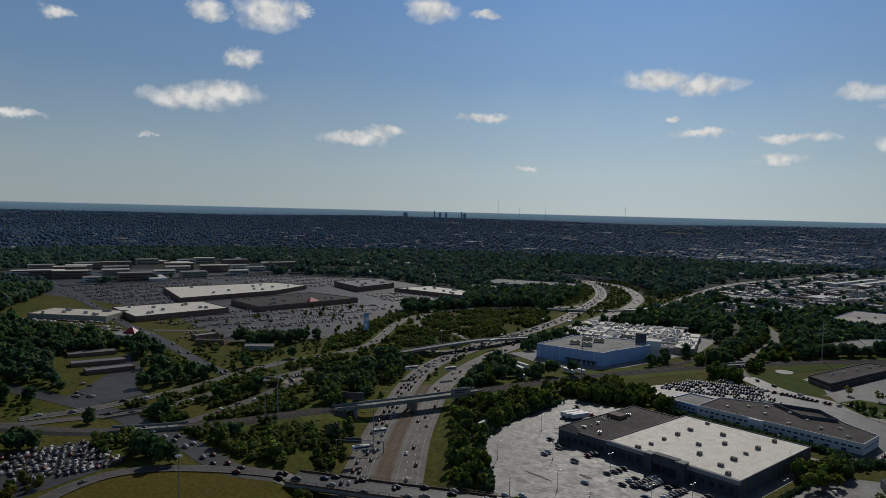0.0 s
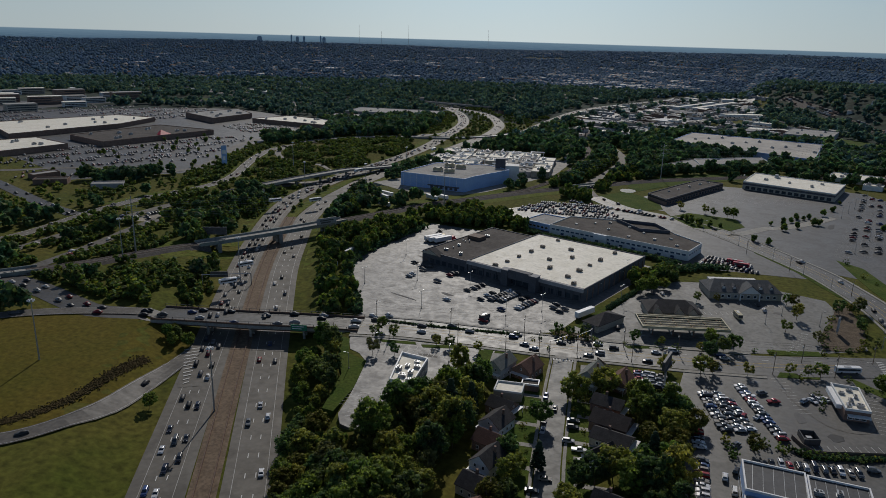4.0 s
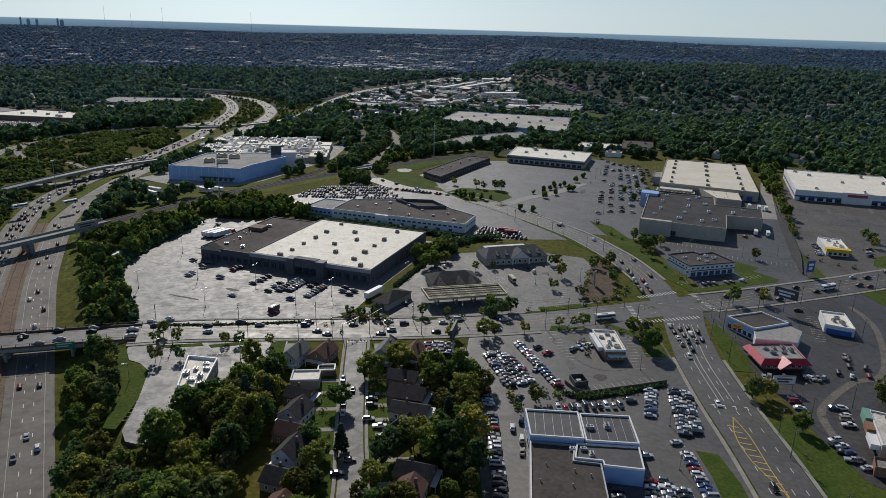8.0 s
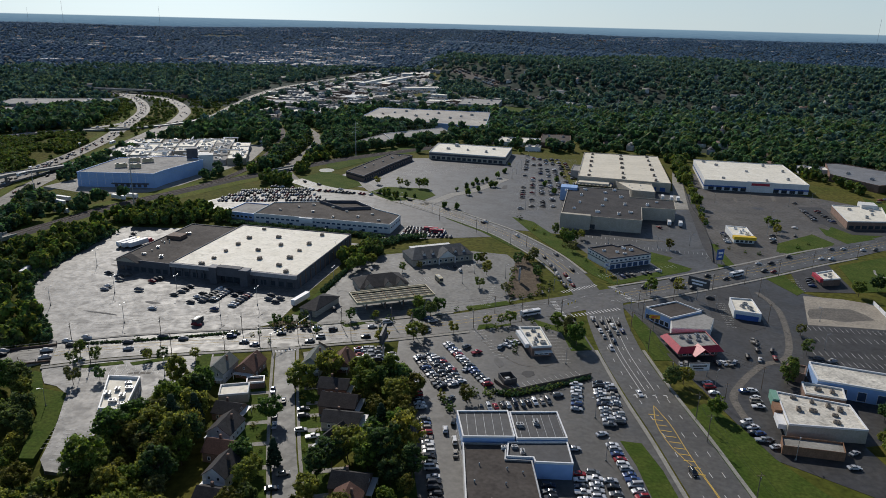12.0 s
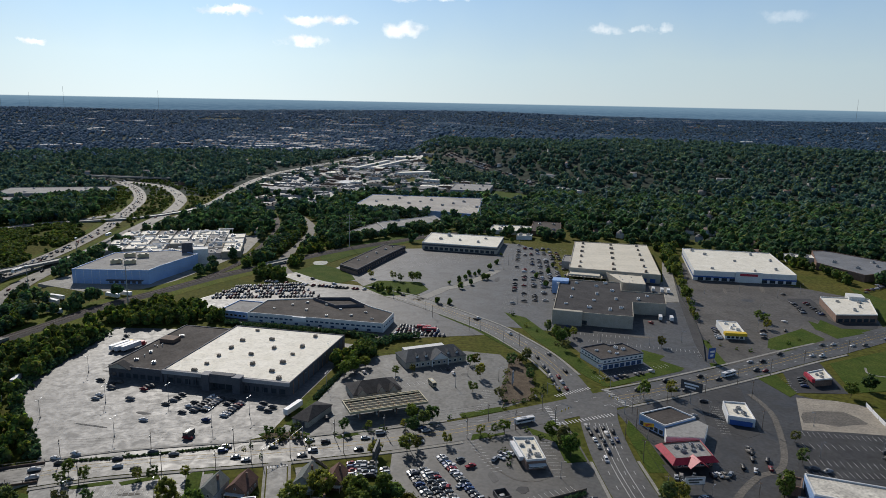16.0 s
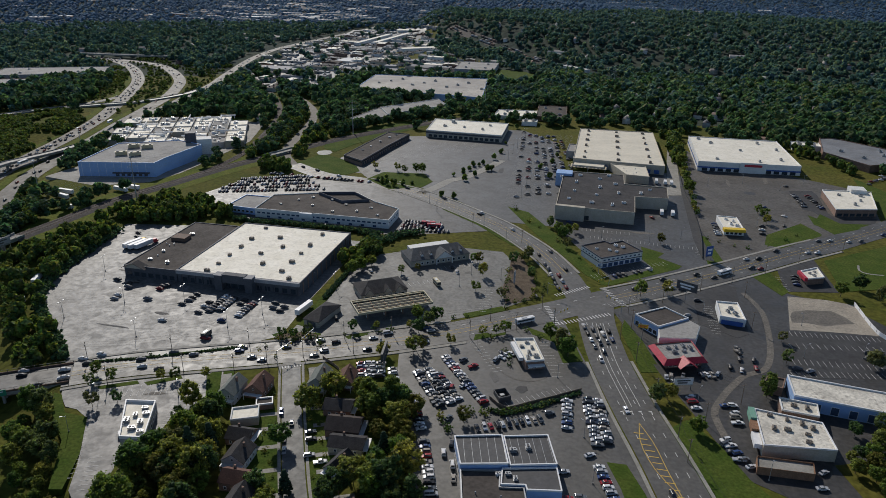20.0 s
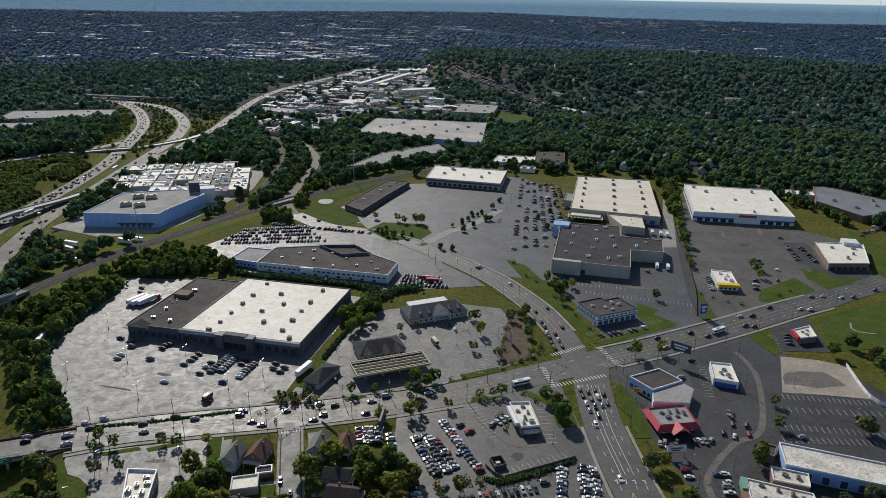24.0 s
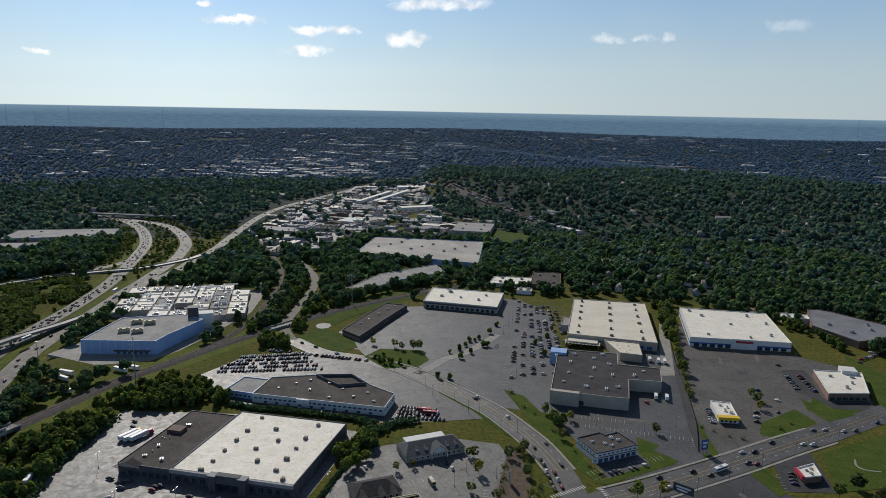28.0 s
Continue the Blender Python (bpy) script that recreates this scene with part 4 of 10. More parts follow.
for k, (x, y, w, d, h) in enumerate([(-150, 345, 9, 3, -14), (-190, 400, 16, 2.2, -20), (-120, 335, 4, 4, 10), (-170, 330, 22, 1.6, -14), (40, 385, 8, 3, 60), (20, 405, 5, 4, 30), (60, 640, 18, 5, 80), (300, 620, 30, 4, 70), (270, 580, 12, 9, 20), (300, 660, 26, 5, -8), (262, 610, 22, 3, 75), (28, 285, 10, 4, 100), (40, 275, 6, 6, 10), (150, 480, 18, 4, -10), (160, 450, 8, 6, 20), (-130, 250, 7, 2, 75), (-125, 268, 9, 2.5, 5), (100, 720, 20, 6, 80)]):
    c, n = np.array((x, y)), np.random.default_rng(k)
    q = [c + np.array((math.cos(radians(h)) * math.cos(a) * w / 2 - math.sin(radians(h)) * math.sin(a) * d / 2, math.sin(radians(h)) * math.cos(a) * w / 2 + math.cos(radians(h)) * math.sin(a) * d / 2)) * n.uniform(0.8, 1.15) for a in np.linspace(0, 6.283, 13)[:-1]]
    yard("asphalt_patch", [tuple(map(float, p)) for p in q], ("dark_asphalt", "worn_track", "asphalt")[k % 3], 0.135, "repaired patch in the paving", 0, "asphalt patch")
ribbon(smooth_line([(-225, 1045), (-238, 1250), (-200, 1500), (-150, 1750), (-130, 1990)], 30), 205, 0.45, "blue_asphalt", "works_yard", label="paved yards between the works buildings", category="paving", kind="structure")
ribbon(smooth_line([(60, 1200), (20, 1330), (-40, 1440)], 30), 90, 0.4, "blue_asphalt", "works_yard", label="paved yards beside the warehouses", category="paving", kind="structure")
ribbon(smooth_line([(30, 1850), (74, 1740), (134, 1600), (200, 1420), (240, 1310), (300, 1180)], 20), 26, 0.6, "ballast", "rail_yard", label="rail yard of ballast and sidings along the wooded hill", category="railway", kind="structure")
yard("lawn", [(105, 150), (101, 200), (99, 246), (109, 253), (117, 236), (121, 215), (129, 196), (150, 176), (185, 158), (190, 120), (110, 120)], "lawn", 0.1, "wide mown grass bank beside the avenue", 0.04, "lawn")
yard("lawn", [(99, 300), (99, 330), (104, 345), (108, 320), (109, 298)], "lawn", 0.1, "mown grass strip beside the avenue", 0.04, "lawn")
yard("median_strip", [(207.8, 569.6), (214, 600), (222, 600), (212, 560), (196, 480), (184, 428), (177.4, 432), (184, 470)], "dark_asphalt", 0.16, "dark gravel strip beside a fence")
yard("gravel_lot", [(-306, 1013), (-271, 990), (-258, 918), (-305, 916)], "dirt", 0.3, "bare gravel lot beyond the plant", 0, "gravel lot")
yard("lawn", [(-312, 898), (-260, 912), (-250, 892), (-306, 876)], "lawn", 0.25, "bright grass strip beyond the plant", 0.04, "lawn")
yard("truck_apron", [(-182, 455), (-228, 470), (-226, 484), (-140, 481)], "old_asphalt", 0.1, "patched asphalt truck apron")


for line, o, w in ((RAIL[5:14], 13, 12), (RAIL[5:14], -13, 12), (HWY_R[6:14], -16, 9), (HWY_R[6:17], 14, 8), (HWY_L[6:17], 15, 8), (RAMP_1[6:16], 10, 7), (RAMP_1[6:16], -10, 7)):
    ribbon(smooth_line(line, 8), w, 0.16, "bank_grass", "grass_bank", offset=o, label="rough green grass on the bank", category="grass", kind="structure")
PLAZA_LAWN = [(-63, 606), (-41, 577), (-13, 584), (-4, 601), (-12, 626), (-50, 629)]
yard("lawn", PLAZA_LAWN, "lawn", 0.2, "planted lawn at the plaza's entrance", 0.05, "lawn")


def field():
    """The mown bowl inside the loop ramp."""
    line = smooth_line(LOOP, 10)
    c = line.mean(0)
    rings, verts = 9, []
    for r in range(rings):
        k = r / (rings - 1)
        ring = c + (line - c) * (1 - 0.045 - 0.955 * k * 0.98)
        verts.append(np.column_stack([ring, terrain(ring[:, 0], ring[:, 1]) + 0.14]))
    n = len(line)
    v = np.concatenate(verts).tolist()
    f = [(r * n + i, r * n + (i + 1) % n, (r + 1) * n + (i + 1) % n, (r + 1) * n + i) for r in range(rings - 1) for i in range(n)]
    f.append(tuple((rings - 1) * n + i for i in range(n)))
    me = mesh_of("loop_field", v, f, M["grass"], True)
    if me.polygons[0].normal.z < 0:
        me.flip_normals()
    put("loop_field", me, None, "dry mown grass inside the loop ramp", "grass field", kind="structure")


field()

# ------------------------------------------------------------------ buildings
FOOT = []       # footprints, kept free of trees
SHARED = {}     # meshes used more than once


def rect(a, b, c):
    """A counter-clockwise rectangle from three corners a, b, c (b in the middle)."""
    a, b, c = Vector(a), Vector(b), Vector(c)
    u = (a - b)
    n = Vector((-u.y, u.x)).normalized()
    w = n * (c - b).dot(n)
    return ccw([tuple(a), tuple(b), tuple(b + w), tuple(a + w)])


def wall_at(p0, p1, s=0.0, z=0.0, out=0.0):
    """A place on a wall from p0 to p1 of a counter-clockwise plan: x along it, y outwards."""
    p0, p1 = Vector(p0), Vector(p1)
    u = (p1 - p0).normalized()
    o = p0 + u * s + Vector((u.y, -u.x)) * out
    return Matrix(((u.x, u.y, 0, o.x), (u.y, -u.x, 0, o.y), (0, 0, 1, z), (0, 0, 0, 1)))


def placed(name, me, m, parent, label=""):
    ob = put(name, me, parent, label)
    ob.matrix_local = m
    return ob


def windows(body, p0, p1, n, w, h, z, margin=1.0, name="window", frame="trim_white", glass="glass", deep=0.12):
    """A row of n framed panes on one wall; each a part with its pane."""
    key = (name, w, h, frame, glass)
    if key not in SHARED:
        f = Solid()
        t = min(0.18, w * 0.12)
        for x0, z0, x1, z1 in ((-w / 2, 0, w / 2, t), (-w / 2, h - t, w / 2, h), (-w / 2, t, -w / 2 + t, h - t), (w / 2 - t, t, w / 2, h - t)):
            f.box(x0, -0.05, z0, x1, deep, z1)
        g = Solid().box(-w / 2 + t, -0.02, t, w / 2 - t, deep * 0.4, h - t)
        SHARED[key] = f.mesh(name, M[frame]), g.mesh("pane", M[glass])
    fm, gm = SHARED[key]
    length = (Vector(p1) - Vector(p0)).length
    for k in range(n):
        s = margin + (length - 2 * margin) * (k + 0.5) / n
        ob = placed(name, fm, wall_at(p0, p1, s, z), body)
        put("pane", gm, ob)


def roof_unit(body, x, y, z, size=1.0, turn=0.0, mat="metal"):
    """A rooftop air unit on its curb, with a fan hood."""
    key = ("unit", mat)
    if key not in SHARED:
        s = Solid().box(-1.5, -1.1, 0, 1.5, 1.1, 0.3).box(-1.35, -0.95, 0.3, 1.35, 0.95, 1.5).box(-1.45, -1.05, 1.42, 1.45, 1.05, 1.56)
        s.box(1.35, -0.7, 0.5, 1.9, 0.7, 1.2).box(-1.6, -0.5, 0.4, -1.35, 0.5, 1.3)
        h = Solid().tube((-0.55, 0, 1.56), (-0.55, 0, 1.85), 0.6, 0.55, 10).tube((0.75, 0, 1.56), (0.75, 0, 1.75), 0.45, 0.4, 10)
        SHARED[key] = s.mesh("roof_unit", M[mat]), h.mesh("fan_hood", M["dark_metal"])
    a, b = SHARED[key]
    ob = placed("roof_unit", a, pose(x, y, z, 0, 0, turn) @ Matrix.Diagonal((size, size, size, 1)), body)
    put("fan_hood", b, ob)
    return ob


def units(body, points, z, size=1.0, turn=0.0, mat="metal", seed=1):
    rng = random.Random(seed)
    for x, y in points:
        roof_unit(body, x, y, z, size * rng.uniform(0.8, 1.15), turn + rng.choice((0, 90)), mat)


def bay(poly, u, v):
    """A point in a four-cornered plan at fractions u, v."""
    a, b, c, d = (Vector(p) for p in poly[:4])
    p = (a * (1 - u) + b * u) * (1 - v) + (d * (1 - u) + c * u) * v
    return p.x, p.y


def block(name, poly, h, wall, roof, label, category="building", parapet=0.7, base=0.0, trim=None, band=None):
    """A flat-roofed building: walls, sunken roof, parapet with cap, optional coloured band."""
    poly = ccw(poly)
    FOOT.append(poly)
    body = put(name, Solid().prism(poly, base - 0.5, base + h - parapet).mesh("walls", M[wall]), None, label, category)
    part("roof", Solid().prism(inset(poly, 0.35), base + h - parapet - 0.1, base + h - parapet + 0.12), M[roof], body)
    part("parapet", Solid().wall_ring(poly, base + h - parapet, base + h, 0.35), M[trim or wall], body)
    part("coping", Solid().wall_ring(inset(poly, -0.06), base + h, base + h + 0.1, 0.5), M[trim or wall], body)
    if band:
        z0, z1, mat = band
        part("band", Solid().wall_ring(inset(poly, -0.12), base + z0, base + z1, 0.2), M[mat], body)
    return body


def piers(body, p0, p1, n, w, h, out, mat, z=0.0, name="pier"):
    me = Solid().box(-w / 2, -0.05, 0, w / 2, out, h).mesh(name, M[mat])
    length = (Vector(p1) - Vector(p0)).length
    for k in range(n):
        placed(name, me, wall_at(p0, p1, length * (k + 0.5) / n, z), body)


def gable_roof(w, d, h0, h1, over=0.4, thick=0.2):
    """Two pitched slabs over a plan w by d (ridge along y), from h0 to h1."""
    x, y = w / 2 + over, d / 2 + over
    e = h0 - over * (h1 - h0) / (w / 2)
    s = Solid()
    for sg in (-1, 1):
        p = [(sg * x, -y, e), (sg * x, y, e), (0, y, h1), (0, -y, h1)]
        q = [(a, b, c + thick) for a, b, c in p]
        f = [(0, 1, 2, 3), (7, 6, 5, 4), (0, 4, 5, 1), (1, 5, 6, 2), (2, 6, 7, 3), (3, 7, 4, 0)]
        s.add(p + q, f if sg > 0 else [t[::-1] for t in f])
    return s


def hip_roof(w, d, h0, h1, ridge, over=0.5):
    """A hipped roof over w by d with a ridge of that length along x."""
    x, y, r = w / 2 + over, d / 2 + over, ridge / 2
    p = [(-x, -y, h0), (x, -y, h0), (x, y, h0), (-x, y, h0), (-r, 0, h1), (r, 0, h1),
         (-x, -y, h0 - 0.25), (x, -y, h0 - 0.25), (x, y, h0 - 0.25), (-x, y, h0 - 0.25)]
    return Solid().add(p, [(0, 1, 5, 4), (1, 2, 5), (2, 3, 4, 5), (3, 0, 4), (6, 7, 1, 0), (7, 8, 2, 1), (8, 9, 3, 2), (9, 6, 0, 3), (9, 8, 7, 6)])


# -- the big store
STORE = ccw([(-135, 468), (-58.6, 451), (-78.3, 369), (-155, 386)])
store = block("supermarket", STORE, 8.3, "wall_slate", "roof_white", "dark-walled store with a wide white membrane roof", parapet=0.5, trim="wall_slate")
units(store, [(-133, 395.7), (-129.9, 409.4), (-126.4, 423.6), (-123.1, 437.5), (-118.4, 457.8), (-106.2, 396.6), (-111.2, 412.6), (-99.6, 423.9), (-104.7, 440.2), (-92.3, 385.4), (-89, 399.5), (-85.9, 413.5), (-82.5, 427.5), (-77.5, 447.3), (-136.8, 385), (-86, 375)], 7.9, 0.95, -12, "rust_unit")
F0, F1 = (-155, 386), (-78.3, 369)
piers(store, F0, F1, 17, 0.5, 6.4, 0.5, "wall_slate")
part("fascia", Solid().box(0, 0.1, 6.2, 78.4, 1.6, 8.4, wall_at(F0, F1)), M["wall_grey"], store, "grey sheet fascia over the walkway")
windows(store, F0, F1, 14, 3.4, 3.2, 0.6, 2.0, "shop_window", "dark_metal")
portico = part("portico", Solid().box(27, 0, 0, 31.5, 5, 9.6, wall_at(F0, F1)).box(46, 0, 0, 50.5, 5, 9.6, wall_at(F0, F1)).box(31.5, 0, 5, 46, 4.2, 10.2, wall_at(F0, F1)), M["wall_slate"], store, "projecting dark entrance portico")
part("doorway", Solid().box(33, -0.05, 0, 44.5, 0.3, 4, wall_at(F0, F1)), M["glass"], portico)
for x0 in (26.6, 45.6):
    part("portico_cap", Solid().box(x0, -0.1, 9.6, x0 + 5.3, 5.3, 9.9, wall_at(F0, F1)), M["wall_grey"], portico)
E0, E1 = (-78.3, 369), (-58.6, 451)
piers(store, E0, E1, 12, 0.6, 7.4, 0.35, "wall_brick", name="buttress")
for x0 in (20, 50, 74):
    part("wall_lamp", Solid().box(x0, 0, 6, x0 + 0.6, 0.5, 6.4, wall_at(E0, E1)), M["metal"], store)
# -- its older wing
WING = ccw([(-155.6, 386), (-190, 394), (-171, 470), (-138, 463)])
wing = block("store_wing", WING, 7.4, "wall_slate", "roof_dark", "older store wing with a patched dark tar roof", parapet=0.5, trim="wall_dark")
units(wing, [(-177.3, 402.7), (-173.9, 416.1), (-165, 398), (-165.4, 446)], 7.0, 0.9, 12)
part("penthouse", Solid().box(-5, -4, 0, 5, 4, 2.4, pose(-170, 438, 6.9, 0, 0, -13)), M["rust"], wing, "rust-brown plant room")
for x, y in ((-173.6, 426), (-176, 428), (-171, 427), (-174.9, 409), (-172, 430)):
    part("vent", Solid().tube((x, y, 6.9), (x, y, 7.9), 0.3).tube((x, y, 7.9), (x, y, 8.1), 0.5, 0.2), M["metal"], wing)
W0, W1 = (-190, 394), (-155.6, 386)
gable = gable_roof(15, 5, 6.6, 10.0, 0.5)
part("gable", Solid().add([wall_at(W0, W1, 8, 0) @ Vector(p) for p in gable.v], gable.f), M["shingle"], wing, "low gabled entrance roof")
part("gable_front", Solid().add([wall_at(W0, W1, 8, 0) @ Vector(p) for p in ((-7.5, 2.2, 6.6), (7.5, 2.2, 6.6), (0, 2.2, 9.9), (-7.5, 1.9, 6.6), (7.5, 1.9, 6.6), (0, 1.9, 9.9))], [(0, 1, 2), (5, 4, 3), (0, 3, 4, 1), (1, 4, 5, 2), (2, 5, 3, 0)]), M["wall_tan"], wing)
windows(wing, W0, W1, 7, 3.4, 3.0, 0.5, 1.0, "shop_window", "dark_metal")

# -- the long workshop behind it
LOW = ccw([(-137, 503), (-130, 537), (-99, 543), (-64, 545), (-49, 524), (-29, 507), (-35, 481)])
low = block("low_workshop", LOW, 7, "wall_white", "roof_dark", "long low workshop with a dark roof and white walls", trim="wall_white")
windows(low, (-137, 503), (-35, 481), 26, 3.0, 1.6, 3.2, 1.0, "strip_window", "trim_white", "blue_glass")
windows(low, (-137, 503), (-35, 481), 10, 3.0, 2.0, 0.3, 6.0, "strip_window", "trim_white", "blue_glass")
windows(low, (-35, 481), (-29, 507), 6, 3.0, 1.6, 3.2, 1.0, "strip_window", "trim_white", "blue_glass")
units(low, [(-120, 515), (-108, 525), (-95, 512), (-82, 526), (-70, 515), (-60, 500), (-50, 508), (-78, 498), (-98, 532), (-44, 492)], 6.4, 0.7, -12)
part("white_canopy", Solid().box(36, -0.02, 3.2, 46, 1.5, 6.9, wall_at((-137, 503), (-35, 481))), M["trim_white"], low, "white entrance bay")
part("dark_upstand", Solid().wall_ring(inset(ccw([(-96, 541), (-66, 543), (-52, 524), (-74, 519)]), 0.5), 6.3, 8.6, 0.4), M["wall_dark"], low, "dark raised roof edge")
lw = block("workshop_wing", [(-161, 514), (-153, 541), (-131.5, 536), (-138.2, 507)], 5.4, "wall_blue", "roof_grey", "pale flat-roofed wing of the workshop")
windows(lw, (-161, 514), (-138.2, 507), 6, 2.6, 1.8, 1.4)

# -- the blue plant and its works
plant = block("blue_plant", [(-316, 603), (-249, 603), (-246, 620), (-229, 672), (-256, 688), (-309, 672)], 13, "wall_blue", "roof_grey", "large pale blue cold store with a grey roof", trim="wall_blue")
for x, y in ((-275.5, 628), (-288.4, 629), (-274.7, 655), (-287.7, 656)):
    cool = part("cooling_unit", Solid().box(-5, -1.6, 0.5, 5, 1.6, 3.4, pose(x, y, 12.5, 0, 0, 25)).box(-5.3, -1.9, 3.3, 5.3, 1.9, 3.6, pose(x, y, 12.5, 0, 0, 25)), M["cream"], plant, "cream cooling tower box")
    part("fan", Solid().tube((x - 2.5, y - 1.2, 16.1), (x - 2.5, y - 1.2, 16.7), 1.2, 1.1, 12).tube((x + 2.5, y + 1.2, 16.1), (x + 2.5, y + 1.2, 16.7), 1.2, 1.1, 12), M["dark_metal"], cool)
for k in range(9):
    part("panel_seam", Solid().box(7 * k + 3, 0, 0, 7 * k + 3.2, 0.08, 12.2, wall_at((-316, 603), (-249, 603))), M["trim_white"], plant)
part("loading_dock", Solid().box(30, 0, 3.4, 62, 2.5, 4.2, wall_at((-316, 603), (-249, 603))), M["wall_dark"], plant, "dark dock canopy")
for k in range(6):
    part("dock_door", Solid().box(32 + 5 * k, -0.05, 0.6, 35 + 5 * k, 0.12, 3.2, wall_at((-316, 603), (-249, 603))), M["wall_dark"], plant)
part("tower", Solid().box(-5, -5, 0, 5, 5, 22, pose(-243, 684, 0, 0, 0, 18)), M["wall_dark"], plant, "dark lift tower")
part("tower_wing", Solid().box(-7, -6, 0, 7, 6, 15, pose(-232, 690, 0, 0, 0, 18)), M["wall_white"], plant)


def works():
    """The spread of white-roofed sheds, ducts and tanks behind the plant."""
    rng = random.Random(12)
    base = pose(-280, 765, 0, 0, 0, 12)
    for ix in range(7):
        for iy in range(5):
            x, y = -60 + ix * 19.8 + rng.uniform(-0.1, 0.1), -52 + iy * 27 + rng.uniform(-0.2, 0.2)
            if rng.random() < 0.08 or (ix < 2 and iy < 1):
                continue
            w, d, h = rng.uniform(17.5, 19.5), rng.uniform(23, 26.5), rng.choice((5.2, 5.6, 6.0, 6.6))
            p = [base @ Vector((x + a * w / 2, y + b * d / 2, 0)) for a, b in ((-1, -1), (1, -1), (1, 1), (-1, 1))]
            b = block("plant_shed", [(q.x, q.y) for q in p], h, rng.choice(("wall_white", "wall_tan", "wall_grey")), rng.choice(("roof_white", "roof_white", "roof_white", "roof_white", "roof_grey")), "white-roofed processing shed of the food plant", parapet=0.5)
            for k in range(rng.randint(3, 5)):
                q = base @ Vector((x + rng.uniform(-w, w) * 0.3, y + rng.uniform(-d, d) * 0.3, 0))
                roof_unit(b, q.x, q.y, h - 0.4, rng.uniform(0.7, 1.5), rng.choice((12, 102)), rng.choice(("metal", "white_unit")))
    for k in range(16):
        x, y, n = rng.uniform(-55, 45), rng.uniform(-45, 62), rng.uniform(9, 26)
        dx, dy = (n, 0) if k % 2 else (0, n)
        s = Solid().tube(base @ Vector((x, y, 8.2)), base @ Vector((x + dx, y + dy, 8.2)), 0.7, 0.7, 8)
        for e in (0.08, 0.92):
            q = base @ Vector((x + dx * e, y + dy * e, 0))
            s.box(q.x - 0.2, q.y - 0.2, 4.5, q.x + 0.2, q.y + 0.2, 7.8)
        put("roof_duct", s.mesh("roof_duct", M["trim_white"]), None, "white insulated duct on legs over the plant roofs", "duct")


works()

# -- plaza
fs = block("plaza_store", [(82, 813), (69, 751), (-13, 773), (-3, 834)], 8, "wall_tan", "roof_white", "plaza supermarket with a white roof and tan front", trim="wall_white", band=(4.6, 6.4, "wall_dark"))
units(fs, [(20, 812), (30, 790), (50, 780), (8, 795), (60, 800)], 7.4, 1.2, -15)
windows(fs, (-13, 773), (69, 751), 14, 4.0, 3.0, 0.5, 2, "shop_window", "dark_metal")
part("roof_tank", Solid().tube((18, 815, 7.4), (18, 815, 11), 2.2, 1.8, 12), M["metal"], fs)
strip = block("shop_strip", [(-91, 669), (-72, 649), (-50, 712), (-31, 762), (-55, 769), (-72, 724)], 5.6, "wall_brick", "roof_dark", "angled strip of shops with a dark roof", trim="wall_dark", band=(3.2, 4.4, "shingle"))
windows(strip, (-72, 649), (-50, 712), 12, 3.6, 2.4, 0.4, 1, "shop_window", "dark_metal")
windows(strip, (-50, 712), (-31, 762), 9, 3.6, 2.4, 0.4, 1, "shop_window", "dark_metal")
units(strip, [(-75, 690), (-68, 705), (-60, 725), (-52, 745), (-45, 758)], 5, 0.8, 20)

CLUB = ccw([(161, 789), (239, 774), (211, 633), (130, 658)])
club = block("warehouse_club", CLUB, 8.8, "wall_tan", "roof_white_cream", "large warehouse store with a cream membrane roof", trim="wall_tan")
units(club, [bay(((130, 658), (211, 633), (239, 774), (161, 789)), u, v) for u in (0.12, 0.5, 0.85) for v in (0.06, 0.22, 0.42, 0.6, 0.78, 0.93)], 8.2, 1.1, -15, "rust_unit")
windows(club, (130, 658), (211, 633), 10, 5.0, 4.0, 0.4, 3, "dock_door", "wall_grey", "blue")
part("side_canopy", Solid().box(2, 0, 4.5, 30, 12, 5.6, wall_at((130, 658), (211, 633))), M["roof_white_cream"], club, "pale loading canopy")
annex = block("club_annex", [(163, 645), (169, 608), (188, 602), (194, 636)], 7.4, "wall_tan", "roof_white_cream", "pale-roofed tyre bay of the warehouse store")
units(annex, [(172, 620), (180, 616), (172, 630), (182, 628), (176, 611)], 7, 0.35, -15, "white_unit")
greens = put("garden_canopy", Solid().prism(ccw([(128, 655), (160, 646), (157, 634), (125, 643)]), 4.0, 4.3).mesh("canopy", M["cream"]), None, "open-sided garden centre canopy with pale slatted roof", "canopy")
for k in range(9):
    part("slat", Solid().box(3.4 * k + 1, -0.3, 4.3, 3.4 * k + 2.6, -11.5, 4.5, wall_at((125, 643), (157, 634))), M["wall_dark"], greens)
for x, y in ((128, 653), (125.6, 643.6), (156, 634.8), (159, 645), (141, 640), (144, 649)):
    part("post", Solid().tube((x, y, 0), (x, y, 4), 0.2), M["metal"], greens)
portal = block("club_entrance", [(129, 690), (137, 720), (152, 716), (144, 686)], 7.6, "wall_grey", "roof_grey", "grey flat-roofed store entrance")

